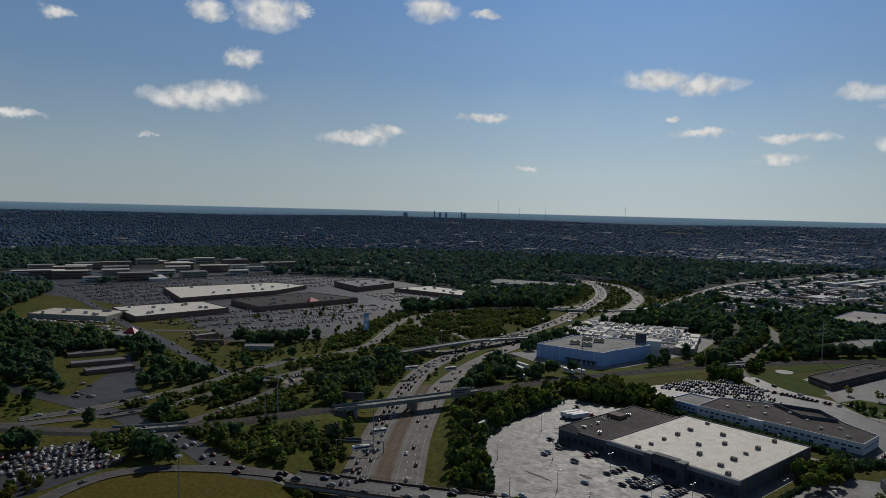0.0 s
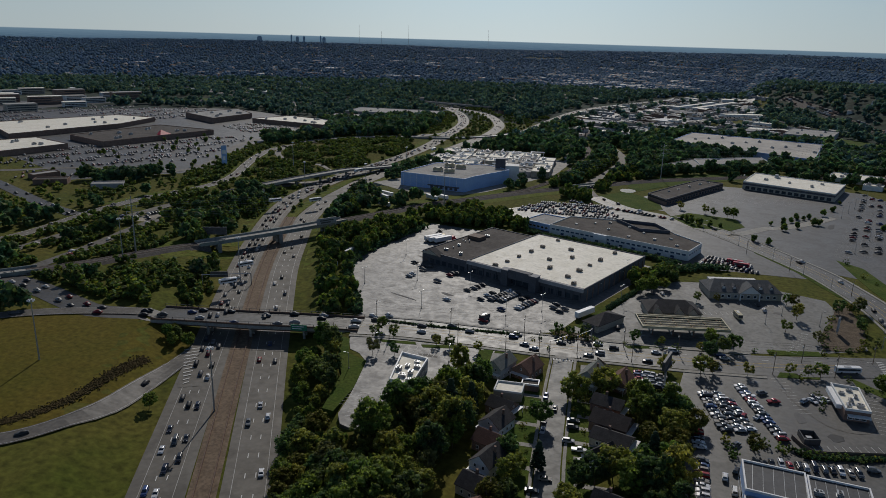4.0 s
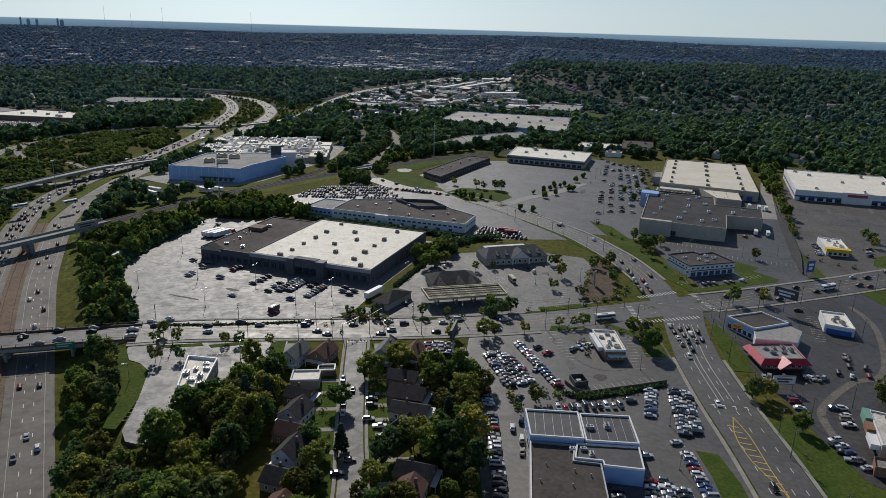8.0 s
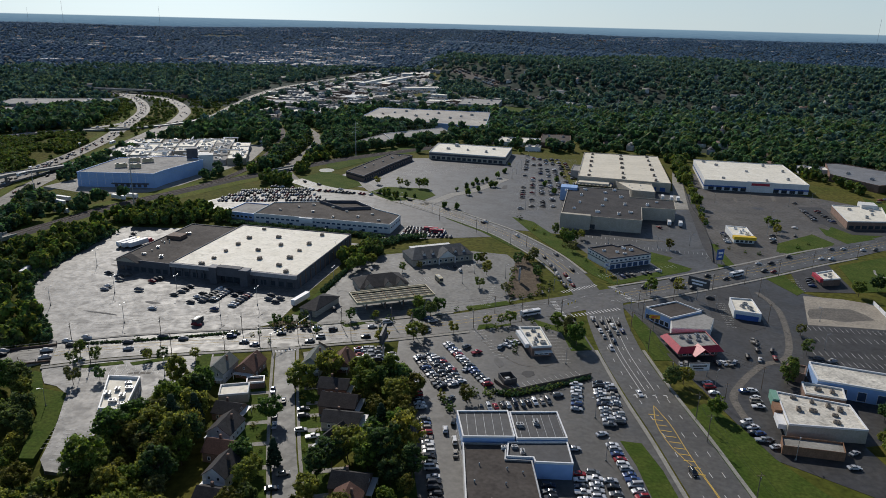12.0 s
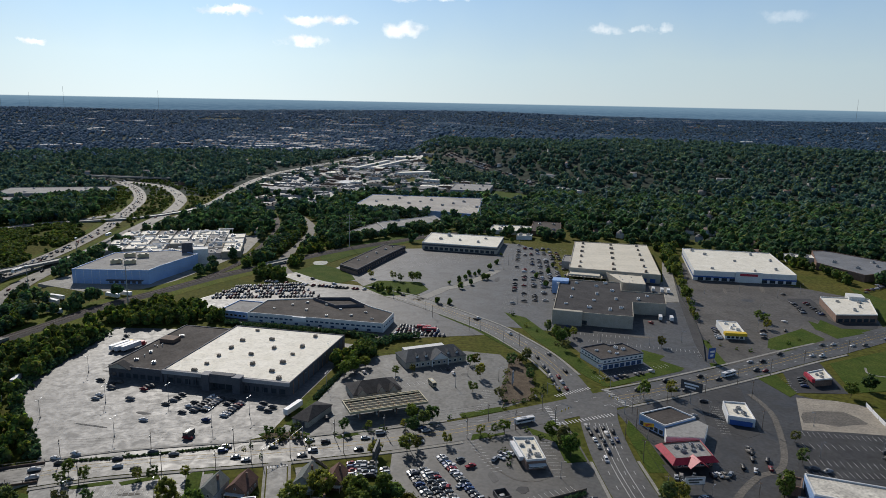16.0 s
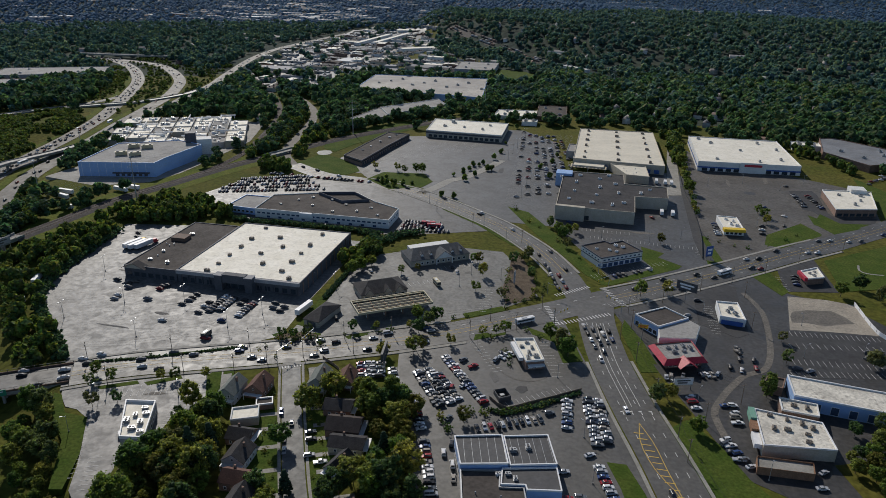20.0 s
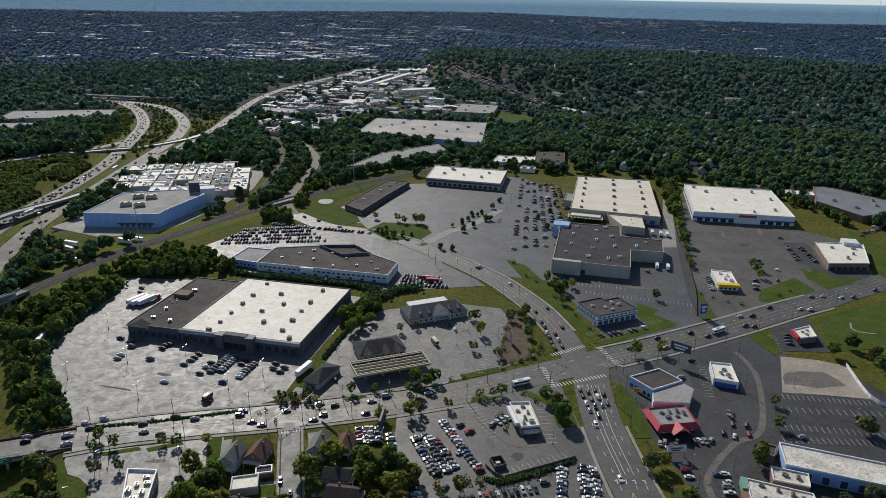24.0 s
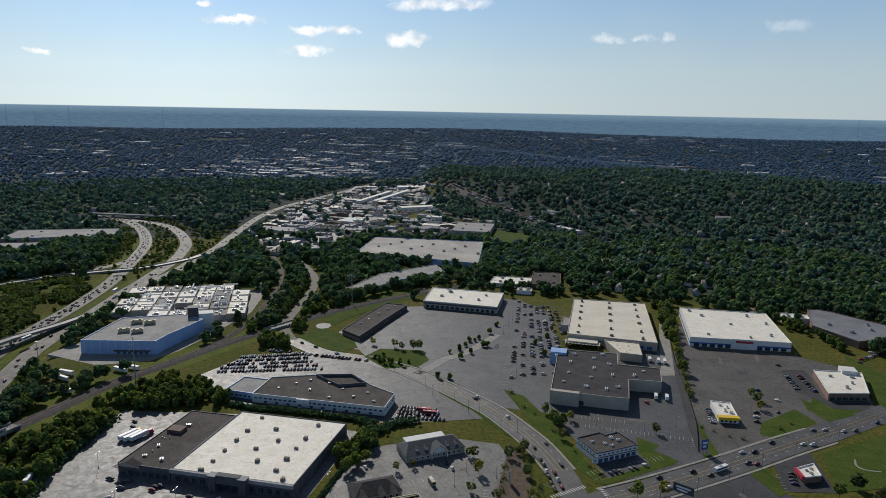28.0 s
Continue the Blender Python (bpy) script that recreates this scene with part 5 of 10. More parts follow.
GREY = ccw([(113, 608), (164, 598), (158, 571), (191.5, 562), (183.5, 532), (158, 536), (148, 497), (133, 500), (91, 512)])
grey = block("grey_store", GREY, 10, "wall_tan", "roof_black", "department store with a near-black roof and tan block walls", trim="wall_tan")
units(grey, [(104, 530), (112, 550), (118, 575), (125, 595), (128, 540), (135, 560), (140, 585), (147, 545), (150, 570), (145, 520), (120, 520), (175, 555), (165, 545), (108, 590), (150, 595), (135, 515)], 9.4, 0.95, -13, "white_unit")
part("front_hall", Solid().box(0, 0, 0, 22, 4, 11.2, wall_at((91, 512), (133, 500))), M["wall_tan"], grey, "raised tan entrance hall")
windows(grey, (91, 512), (133, 500), 4, 4.2, 3.4, 0.4, 24, "shop_window", "dark_metal")
part("blue_stair", Solid().box(-7, -6, 0, 7, 6, 11.6, pose(112, 600, 0, 0, 0, -13)), M["wall_blue"], grey, "pale blue stair block")
part("dock_wall", Solid().box(2, 0, 0, 14, 0.5, 3, wall_at((158, 536), (148, 497))).box(0, 0, 0, 0.5, 9, 3, wall_at((158, 536), (148, 497))), M["concrete"], grey)
for x, y in ((176, 521), (184, 519), (196, 606), (203, 603), (208, 601)):
    t = put("box_trailer", Solid().box(-1.25, -3.5, 1.1, 1.25, 3.5, 3.8).mesh("box", M["trim_white"]), None, "white box trailer parked at a loading dock", "trailer")
    t.matrix_basis = pose(x, y, 0, 0, 0, -14)
    part("chassis", Solid().box(-1.1, -3.3, 0.8, 1.1, 3.3, 1.1), M["dark_metal"], t)
    for sx in (-1, 1):
        for yy in (-2.4, -1.3):
            part("wheel", Solid().tube((sx * 0.75, yy, 0.5), (sx * 1.15, yy, 0.5), 0.5, 0.5, 10), M["black"], t)

SUP = ccw([(273, 756), (360.5, 737), (340, 637), (248, 651)])
sup = block("supply_store", SUP, 9.5, "wall_white", "roof_white", "big white-roofed home supply store", trim="wall_white", band=(3.2, 4.6, "blue"))
units(sup, [bay(((248, 651), (340, 637), (360.5, 737), (273, 756)), u, v) for u, v in ((0.2, 0.12), (0.62, 0.1), (0.85, 0.2), (0.22, 0.75), (0.5, 0.5), (0.75, 0.85), (0.1, 0.9), (0.9, 0.6))], 9, 1.1, -10)
part("front_panel", Solid().box(38, 0.1, 0, 62, 1.2, 10.2, wall_at((248, 651), (340, 637))), M["wall_white"], sup, "raised entrance panel")
part("front_sign", Solid().box(42, 1.2, 6.4, 58, 1.4, 8.6, wall_at((248, 651), (340, 637))), M["red"], sup, "plain red fascia sign")
windows(sup, (248, 651), (340, 637), 12, 5, 3, 0.4, 3, "shop_window", "dark_metal")

corner = block("corner_store", [(328, 574), (367, 569), (346, 523), (313, 522)], 6.5, "wall_brick", "roof_white", "brick corner store with a white roof", trim="wall_white")
units(corner, [(335, 560), (345, 545), (335, 535), (352, 558)], 6, 1.0, -20)
windows(corner, (313, 522), (346, 523), 6, 4, 2.6, 0.4, 1, "shop_window", "dark_metal")
part("white_rear", Solid().box(-6, -6, 0, 6, 6, 9, pose(356, 571, 0, 0, 0, -15)), M["wall_white"], corner)
tyre = block("service_shop", [(97, 436.5), (114, 445), (117, 441), (126.5, 446), (135.5, 427.5), (105.5, 414.5)], 7.4, "wall_white", "roof_dark", "two-storey service shop with white walls and dark roof", trim="wall_dark", band=(3.4, 4.0, "wall_dark"))
units(tyre, [(106, 431), (114, 429), (120, 437), (124, 434), (118, 426)], 6.9, 0.8, 22, "white_unit")
windows(tyre, (105.5, 414.5), (135.5, 427.5), 7, 3.2, 2.6, 0.3, 1, "bay_door", "blue", "blue_glass")
windows(tyre, (105.5, 414.5), (135.5, 427.5), 9, 2.2, 1.4, 4.6, 1, "window", "trim_white", "blue_glass")
windows(tyre, (97, 436.5), (105.5, 414.5), 6, 2.2, 1.4, 4.6, 1, "window", "trim_white", "blue_glass")

# -- small restaurants and shops
fry = block("drive_through", [(-132, 255), (-119, 254.5), (-114.5, 229.5), (-124.5, 230)], 5.8, "wall_grey", "roof_white", "small drive-through restaurant with a white-rimmed roof", parapet=1.2, trim="trim_white")
units(fry, [(-122, 250), (-124, 245), (-120, 240), (-122, 236), (-118, 234), (-126, 241), (-120, 246)], 4.6, 0.9, 8)
windows(fry, (-124.5, 230), (-114.5, 229.5), 3, 2.2, 1.8, 1.0)
windows(fry, (-114.5, 229.5), (-119, 254.5), 5, 2.2, 1.8, 1.0)
shed = block("bin_enclosure", [(-119, 215.5), (-113.6, 215.5), (-112.5, 209), (-118, 209)], 2.4, "wall_brick", "roof_dark", "walled bin enclosure behind the restaurant", parapet=1.6)
burger = block("burger_restaurant", [(39.5, 313.5), (50, 314), (52.5, 293), (43.5, 291.5)], 5.2, "wall_brick", "roof_white", "brick burger restaurant with a dirty white roof", parapet=0.9, trim="wall_white")
units(burger, [(46, 310), (48, 305), (46, 300), (49, 297), (43, 306), (45, 295)], 4.4, 0.8, 5)
part("awning", Solid().box(1, 0, 2.6, 9, 2.2, 3.0, wall_at((43.5, 291.5), (52.5, 293))), M["wall_white"], burger)
part("side_awning", Solid().box(2, 0, 2.6, 18, 2.0, 4.4, wall_at((39.5, 313.5), (43.5, 291.5))), M["trim_white"], burger, "white side canopy")
windows(burger, (43.5, 291.5), (52.5, 293), 3, 2, 1.8, 0.8)
lb = block("pale_showroom", [(108.2, 339.8), (127, 349), (136, 336), (117, 326)], 6.2, "wall_blue", "roof_dark", "pale showroom with a dark roof and white rim", trim="trim_white")
part("hall", Solid().prism(ccw([(117, 326), (136, 336), (140, 329), (133, 315), (114.5, 316)]), 0, 5.0), M["wall_white"], lb)
part("hall_roof", Solid().prism(inset(ccw([(117, 326), (136, 336), (140, 329), (133, 315), (114.5, 316)]), 0.3), 5.0, 5.15), M["roof_grey"], lb)
windows(lb, (108.2, 339.8), (117, 326), 5, 2.6, 2.6, 0.4, 0.5, "shop_window", "trim_white")
red = block("red_restaurant", [(110, 309.5), (130, 313), (130.5, 297.5), (112, 294.5)], 5.0, "wall_brick", "roof_grey", "restaurant under a red mansard roof", parapet=0.5)
for a, b in (((112, 294.5), (130.5, 297.5)), ((110, 309.5), (112, 294.5)), ((130.5, 297.5), (130, 313)), ((130, 313), (110, 309.5))):
    n = (Vector(b) - Vector(a)).length
    part("mansard", Solid().add([wall_at(a, b) @ Vector(p) for p in ((-2, 2.2, 2.9), (n + 2, 2.2, 2.9), (n, -0.1, 5.3), (0, -0.1, 5.3), (-2, 2.0, 2.7), (n + 2, 2.0, 2.7), (n, -0.3, 5.1), (0, -0.3, 5.1))], [(0, 1, 2, 3), (7, 6, 5, 4), (0, 4, 5, 1), (1, 5, 6, 2), (2, 6, 7, 3), (3, 7, 4, 0)]), M["red"], red, "sloping red metal roof skirt")
porch = gable_roof(8, 6, 3, 6, 0.5)
part("porch_roof", Solid().add([wall_at((112, 294.5), (130.5, 297.5), 9, 0) @ Vector(p) + Vector((0.3, -2.4, 0)) for p in porch.v], porch.f), M["red"], red, "red gabled porch roof")
units(red, [(116, 306), (120, 307), (124, 308), (118, 302), (123, 303), (127, 306)], 4.6, 0.8, 10)
windows(red, (112, 294.5), (130.5, 297.5), 6, 2, 1.8, 0.7)
hut = block("hamburger_hut", [(160, 360.5), (171.5, 358.5), (168, 337.5), (155.5, 342)], 4.6, "wall_white", "roof_white", "small white hamburger restaurant", parapet=0.8, trim="trim_white")
units(hut, [(165, 352), (162, 348), (165, 345)], 3.9, 0.9, 10)
part("blue_front", Solid().box(1, 0, 0.2, 12, 0.8, 2.6, wall_at((155.5, 342), (168, 337.5))), M["blue"], hut, "blue painted front")
long = block("long_white_shop", [(163.2, 279.3), (232, 254), (224, 238), (158.8, 262.7)], 7, "wall_blue", "roof_dirty", "long shop with a cracked white roof and pale blue walls", trim="trim_white")
windows(long, (158.8, 262.7), (224, 238), 8, 3.4, 4.2, 0.4, 6, "bay_door", "trim_white", "blue_glass")
mid = block("white_annex", [(152.3, 263.1), (166.8, 257.8), (163.4, 248.8), (149.4, 253.6)], 5.6, "wall_brick", "roof_dirty", "low annex with dirty white roof", trim="wall_white")
units(mid, [(156, 257), (161, 255)], 5, 0.9, -20, "rust_unit")
dark = block("dark_kiosk", [(156, 282.3), (162.8, 279.4), (158, 271.3), (151.1, 276.1)], 4.6, "wall_brick", "roof_dark", "dark flat-roofed shop unit")
REST = ccw([(137.3, 253.8), (162, 244), (159, 226), (131, 229)])
rest = block("white_restaurant", REST, 6, "wall_tan", "roof_dirty", "restaurant with a stained white roof and timber porch", parapet=0.6, trim="trim_white")
units(rest, [(142, 249), (148, 246), (153, 243), (145, 239), (152, 236), (156, 240), (150, 231), (140, 240)], 5.4, 0.8, -20, "rust_unit")
part("green_porch", Solid().box(0, 0, 3, 8, 2.4, 6.4, wall_at((137.3, 253.8), (131, 229))), M["teal"], rest, "green copper porch roof")
part("brown_porch", Solid().box(8.5, 0, 3, 15, 2.8, 5.6, wall_at((137.3, 253.8), (131, 229))), M["brown_wood"], rest, "brown timber porch")
part("striped_awning", Solid().box(15.5, 0, 2.6, 24, 3.0, 4.6, wall_at((137.3, 253.8), (131, 229))), M["trim_white"], rest, "white striped awning")
deck = put("patio_deck", Solid().prism(ccw([(127, 225), (147.5, 221), (145, 214.5), (124.5, 218.5)]), 0, 2.8).mesh("deck", M["brown_wood"]), None, "raised restaurant patio with pale deck floor", "patio")
part("deck_floor", Solid().prism(inset(ccw([(127, 225), (147.5, 221), (145, 214.5), (124.5, 218.5)]), 0.2), 2.8, 2.95), M["concrete"], deck)
part("railing", Solid().wall_ring(ccw([(127, 225), (147.5, 221), (145, 214.5), (124.5, 218.5)]), 2.8, 3.7, 0.12), M["brown_wood"], deck)
mac = block("yellow_roofed_restaurant", [(214, 508), (228, 504.5), (223, 477), (209, 478.5)], 4.8, "wall_white", "roof_white", "small restaurant with white roof and yellow front", parapet=0.6, trim="trim_white")
units(mac, [(218, 500), (222, 496), (218, 490), (221, 486)], 4.3, 0.9, -10, "white_unit")
part("yellow_front", Solid().box(-0.6, -2.5, 3.2, 14.6, 2.2, 5.3, wall_at((209, 478.5), (223, 477))), M["yellow"], mac, "yellow curved fascia")
windows(mac, (209, 478.5), (223, 477), 4, 2.4, 2, 0.6)
wend = block("red_and_white_restaurant", [(229.5, 405), (243, 411), (240, 395.5), (228.5, 393)], 4.6, "wall_brick", "roof_white", "small restaurant with a red side roof", parapet=0.7, trim="trim_white")
part("red_side", Solid().box(0, 0, 2.6, 12, 1.8, 4.8, wall_at((229.5, 405), (228.5, 393))), M["red"], wend)
units(wend, [(234, 402), (238, 404), (235, 398)], 3.9, 0.7, 20)

# -- car dealer
deal = block("car_showroom", [(8, 230), (27, 231), (28, 213.5), (9.8, 213)], 8, "wall_blue", "roof_ribbed", "car showroom wing with a ribbed dark roof and white rim", trim="trim_white")
deal2 = block("car_showroom", [(27.6, 231), (45.5, 232), (46.5, 214.2), (28.6, 213.4)], 7.4, "wall_blue", "roof_ribbed", "car showroom wing with rooftop units and white rim", trim="trim_white")
deal3 = block("car_showroom", [(25.5, 212.6), (46.3, 213.5), (46.2, 200.5), (33.5, 201), (33.2, 203.5), (24.3, 203.8)], 6.6, "wall_blue", "roof_ribbed", "projecting showroom canopy roof with white rim", trim="trim_white")
deal4 = block("dealer_garage", [(9.8, 212.4), (25, 212.2), (24, 203.2), (32.8, 202.8), (34, 150), (10, 150)], 6.0, "wall_white", "roof_dark", "dealer garage with a brown tar roof", trim="metal")
units(deal2, [(30.5, 222), (36.5, 224)], 6.8, 1.0, 4)
units(deal3, [(27.5, 209.5), (30, 207)], 6.0, 0.8, 4)
units(deal4, [(24, 210)], 5.4, 0.8, 4, "white_unit")
for x, y in ((15, 200), (24, 198), (23, 190), (13, 191), (29, 196), (18, 182)):
    part("roof_vent", Solid().tube((x, y, 5.3), (x, y, 6.3), 0.2).tube((x, y, 6.3), (x, y, 6.5), 0.34, 0.15), M["metal"], deal4)
for k in range(6):
    part("roof_seam", Solid().box(3.1 * k + 2, -0.6, 7.4, 3.1 * k + 2.12, -16.5, 7.5, wall_at((9.8, 213), (28, 213.5))), M["metal"], deal)
    part("roof_seam", Solid().box(3.0 * k + 2, -0.6, 6.8, 3.0 * k + 2.12, -16.5, 6.9, wall_at((28.6, 213.4), (46.5, 214.2))), M["metal"], deal2)
windows(deal, (9.8, 213), (8, 230), 5, 2.8, 3.0, 0.4, 0.5, "shop_window", "trim_white")
windows(deal2, (46.5, 214.2), (45.5, 232), 5, 2.8, 3.4, 0.4, 0.5, "shop_window", "trim_white")

# -- filling station
can = put("fuel_canopy", Solid().wall_ring(ccw([(-47.5, 351.2), (-6.9, 366.2), (-1.4, 351.2), (-41.3, 336)]), 4.9, 6.2, 0.5).mesh("rim", M["cream"]), None, "open cream fuel-station canopy of slats over pumps", "canopy")
C0, C1 = Vector((-41.3, 336)), Vector((-1.4, 351.2))
# black sheet added to imitate the shadow seen through the open slats
part("roof_panel", Solid().prism(inset(ccw([(-47.5, 351.2), (-6.9, 366.2), (-1.4, 351.2), (-41.3, 336)]), 0.45), 4.9, 5.02), M["black"], can, "black sheet in place of shade between the slats")
for k in range(5):
    part("slat", Solid().box(0.5, -3.1 * k - 2.0, 5.5, 42.2, -3.1 * k - 2.45, 5.95, wall_at(C0, C1)), M["cream"], can)
for k in range(6):
    part("beam", Solid().box(7.4 * k + 2.6, -0.5, 5.02, 7.4 * k + 3.1, -15.5, 5.5, wall_at(C0, C1)), M["brown_wood"], can)
for k in range(4):
    for v in (3.5, 12.5):
        part("column", Solid().box(6 + 10 * k - 0.3, -v - 0.3, 0, 6.6 + 10 * k - 0.3, -v + 0.3, 4.9, wall_at(C0, C1)), M["wall_brick"], can)
for k in range(4):
    for v in (5.5, 10.5):
        pump = put("fuel_pump", Solid().box(-0.4, -0.3, 0, 0.4, 0.3, 1.9).mesh("cabinet", M["wall_white"]), None, "white fuel pump on a kerb under the canopy", "fuel pump", "pumps under the canopy")
        pump.matrix_basis = wall_at(C0, C1, 6 + 10 * k, 0.25, -v) @ pose(0, 0, 0)
        part("display", Solid().box(-0.3, -0.33, 1.1, 0.3, 0.33, 1.6), M["dark_metal"], pump)


def hip_house(name, poly, h, ridge_h, ridge, wall, roof, label, category="building"):
    """A hipped-roof building over a four-cornered plan."""
    poly = ccw(poly)
    FOOT.append(poly)
    a, b, c, d = (Vector(p) for p in poly)
    mid, u = (a + b + c + d) / 4, ((b - a) + (c - d)).normalized()
    w, dd = ((b - a).length + (c - d).length) / 2, ((c - b).length + (d - a).length) / 2
    m = pose(mid.x, mid.y, 0, 0, 0, math.degrees(math.atan2(u.y, u.x)))
    body = put(name, Solid().box(-w / 2, -dd / 2, -0.3, w / 2, dd / 2, h).mesh("walls", M[wall]), None, label, category)
    body.matrix_basis = m
    part("roof", hip_roof(w, dd, h, ridge_h, ridge), M[roof], body)
    return body, w, dd


shop, w, dd = hip_house("station_shop", [(-43, 362), (-17, 372), (-23, 389), (-48.5, 379)], 4.2, 8.4, 14, "wall_tan", "shingle", "fuel-station shop with a dark hipped shingle roof")
for sx in (-9, 2, 9):
    g = gable_roof(5, 5, 4.2, 7.2, 0.3)
    part("dormer", Solid().add([(x + sx, y - dd / 2 + 1.5, z) for x, y, z in g.v], g.f), M["shingle"], shop)
    part("dormer_front", Solid().add([(x + sx, -dd / 2 - 0.9, z) for x, z in ((-2.5, 3.6), (2.5, 3.6), (2.5, 4.2), (0, 7.1), (-2.5, 4.2))], [(0, 1, 2, 3, 4)]), M["wall_tan"], shop)
windows(shop, (-w / 2, -dd / 2), (w / 2, -dd / 2), 7, 2.2, 2.2, 0.6, 1)
bank, w, dd = hip_house("bank_building", [(-16, 411.7), (21.5, 427), (14.6, 445), (-23, 429.5)], 4.4, 9.2, 31, "wall_tan", "shingle_grey", "long bank building with grey shingle roof and dormers")
for sx in (-12, -6, 9, 15):
    g = gable_roof(2, 4, 6.4, 8.0, 0.2)
    part("dormer", Solid().add([(x + sx, y - dd / 2 + 4, z) for x, y, z in g.v], g.f), M["shingle_grey"], bank)
    part("dormer_face", Solid().box(sx - 0.9, -dd / 2 + 2.2, 5.4, sx + 0.9, -dd / 2 + 2.6, 7), M["trim_white"], bank)
g = gable_roof(12, 8, 4.6, 9.2, 0.5)
part("porch_roof", Solid().add([(x + 2, y - dd / 2 + 2, z) for x, y, z in g.v], g.f), M["shingle_grey"], bank)
part("porch_gable", Solid().add([(x + 2, y - dd / 2 - 1.9, z) for x, y, z in ((-5.8, 0, 4.4), (5.8, 0, 4.4), (0, 0, 8.8), (-5.8, 0.3, 4.4), (5.8, 0.3, 4.4), (0, 0.3, 8.8))], [(0, 1, 2), (5, 4, 3), (0, 3, 4, 1), (1, 4, 5, 2), (2, 5, 3, 0)]), M["wall_white"], bank, "pale front gable")
for sx in (-3.4, 7.4):
    part("porch_post", Solid().box(sx - 0.25, -dd / 2 - 1.9, 0, sx + 0.25, -dd / 2 - 1.4, 4.4), M["trim_white"], bank)
windows(bank, (-w / 2, -dd / 2), (w / 2, -dd / 2), 10, 1.8, 1.8, 1.0, 2)
part("flat_back", Solid().box(-14, dd / 2 - 1, 0, 14, dd / 2 + 6, 5), M["wall_white"], bank)
wash, w, dd = hip_house("car_wash", [(-67, 333.3), (-58.9, 329.5), (-55.8, 351.3), (-64.7, 355.1)], 3.8, 7.4, 0.6, "wall_tan", "shingle", "small car wash with a dark steep roof")
part("portal", Solid().box(-w / 2 + 2, -dd / 2 - 0.1, 0, w / 2 - 2, -dd / 2 + 0.3, 3), M["wall_dark"], wash)
M_TRAILER = Solid().box(-1.3, -7, 1.1, 1.3, 7, 4.0).mesh("box", M["trim_white"])


def semi_trailer(x, y, turn, label="long white box trailer parked on asphalt", tractor=None):
    t = put("semi_trailer", M_TRAILER, None, label, "trailer")
    t.matrix_basis = pose(x, y, float(terrain(x, y)) + 0.15, 0, 0, turn)
    part("chassis", Solid().box(-1.0, -6.8, 0.8, 1.0, 6.8, 1.1), M["dark_metal"], t)
    for sx in (-1, 1):
        for yy in (-5.6, -4.4):
            part("wheel", Solid().tube((sx * 0.7, yy, 0.5), (sx * 1.2, yy, 0.5), 0.5, 0.5, 10), M["black"], t)
    if tractor:
        part("cab", Solid().box(-1.2, 7.6, 0.6, 1.2, 10.2, 3.2).box(-1.1, 10.2, 0.6, 1.1, 11.4, 1.9), M[tractor], t, "truck cab")
        part("cab_window", Solid().box(-1.0, 10.15, 2.0, 1.0, 10.26, 2.9), M["glass"], t)
        for sx in (-1, 1):
            part("cab_wheel", Solid().tube((sx * 0.8, 10, 0.5), (sx * 1.2, 10, 0.5), 0.5, 0.5, 10), M["black"], t)


semi_trailer(-73, 349.5, -23)
semi_trailer(-204.5, 441, -28, tractor="yellow")
semi_trailer(-200.5, 439.5, -28)
semi_trailer(-196.5, 440, -28, tractor="red")
semi_trailer(-231, 352, 18)
semi_trailer(-238, 384, 10)
for x, y, a in ((-300, 540, 60), (-303, 552, 70), (-262, 560, 65), (-255, 566, 70), (-286, 515, 75)):
    semi_trailer(x, y, a)

# -- mall on the far side of the highway
mall = [("discount_store", rect((-866, 387), (-891, 430), (-799, 463)), 6.8, "wall_tan", "roof_white_cream"), ("big_box_store", [(-850, 480), (-820, 592), (-745, 577), (-760, 458)], 6.8, "wall_brick", "roof_white"),
        ("mall_hall", [(-996, 647), (-940, 822), (-870, 831), (-848, 745), (-868, 590)], 6.8, "wall_brick", "roof_white"), ("dark_roofed_store", [(-806, 628), (-796, 768), (-699, 771), (-726, 610)], 6.8, "wall_brick", "roof_dark"),
        ("cinema", [(-874, 901), (-851, 1004), (-785, 959), (-786, 868)], 8.5, "wall_brick", "roof_grey"), ("furniture_store", [(-747, 913), (-725, 983), (-640, 975), (-611, 912)], 6.8, "wall_brick", "roof_white")]
for n, poly, h, wl, rf in mall:
    b = block(n, poly, h, wl, rf, {"roof_white": "wide white-roofed mall store", "roof_white_cream": "mall store with a cream flat roof"}.get(rf, "dark brick mall store with flat roof"))
    q = ccw(poly)
    c = np.mean(q, 0)
    for k in range(9):
        a = q[k % len(q)]
        s = 0.25 + 0.5 * ((k * 37) % 10) / 10
        roof_unit(b, c[0] + (a[0] - c[0]) * s, c[1] + (a[1] - c[1]) * s, h - 0.6, 1.5, 20 * k)
part("red_gable", Solid().add([(-715, 690, 6.8), (-712, 706, 6.8), (-724, 700, 12), (-722, 690, 6.9), (-726, 706, 6.8)], [(0, 1, 2), (1, 4, 2), (4, 3, 2), (3, 0, 2)]), M["red"], bpy.data.objects["dark_roofed_store"], "red pyramid entrance roof")
rr = block("red_capped_shop", [(-690, 384), (-652, 394), (-660, 415), (-696, 405)], 5, "wall_white", "roof_grey", "shop with a red pyramid roof cap")
part("red_cap", Solid().add([(-684, 398, 4.8), (-668, 402, 4.8), (-672, 412, 4.8), (-687, 408, 4.8), (-678, 405, 11)], [(0, 1, 4), (1, 2, 4), (2, 3, 4), (3, 0, 4)]), M["red"], rr, "red pyramid roof")
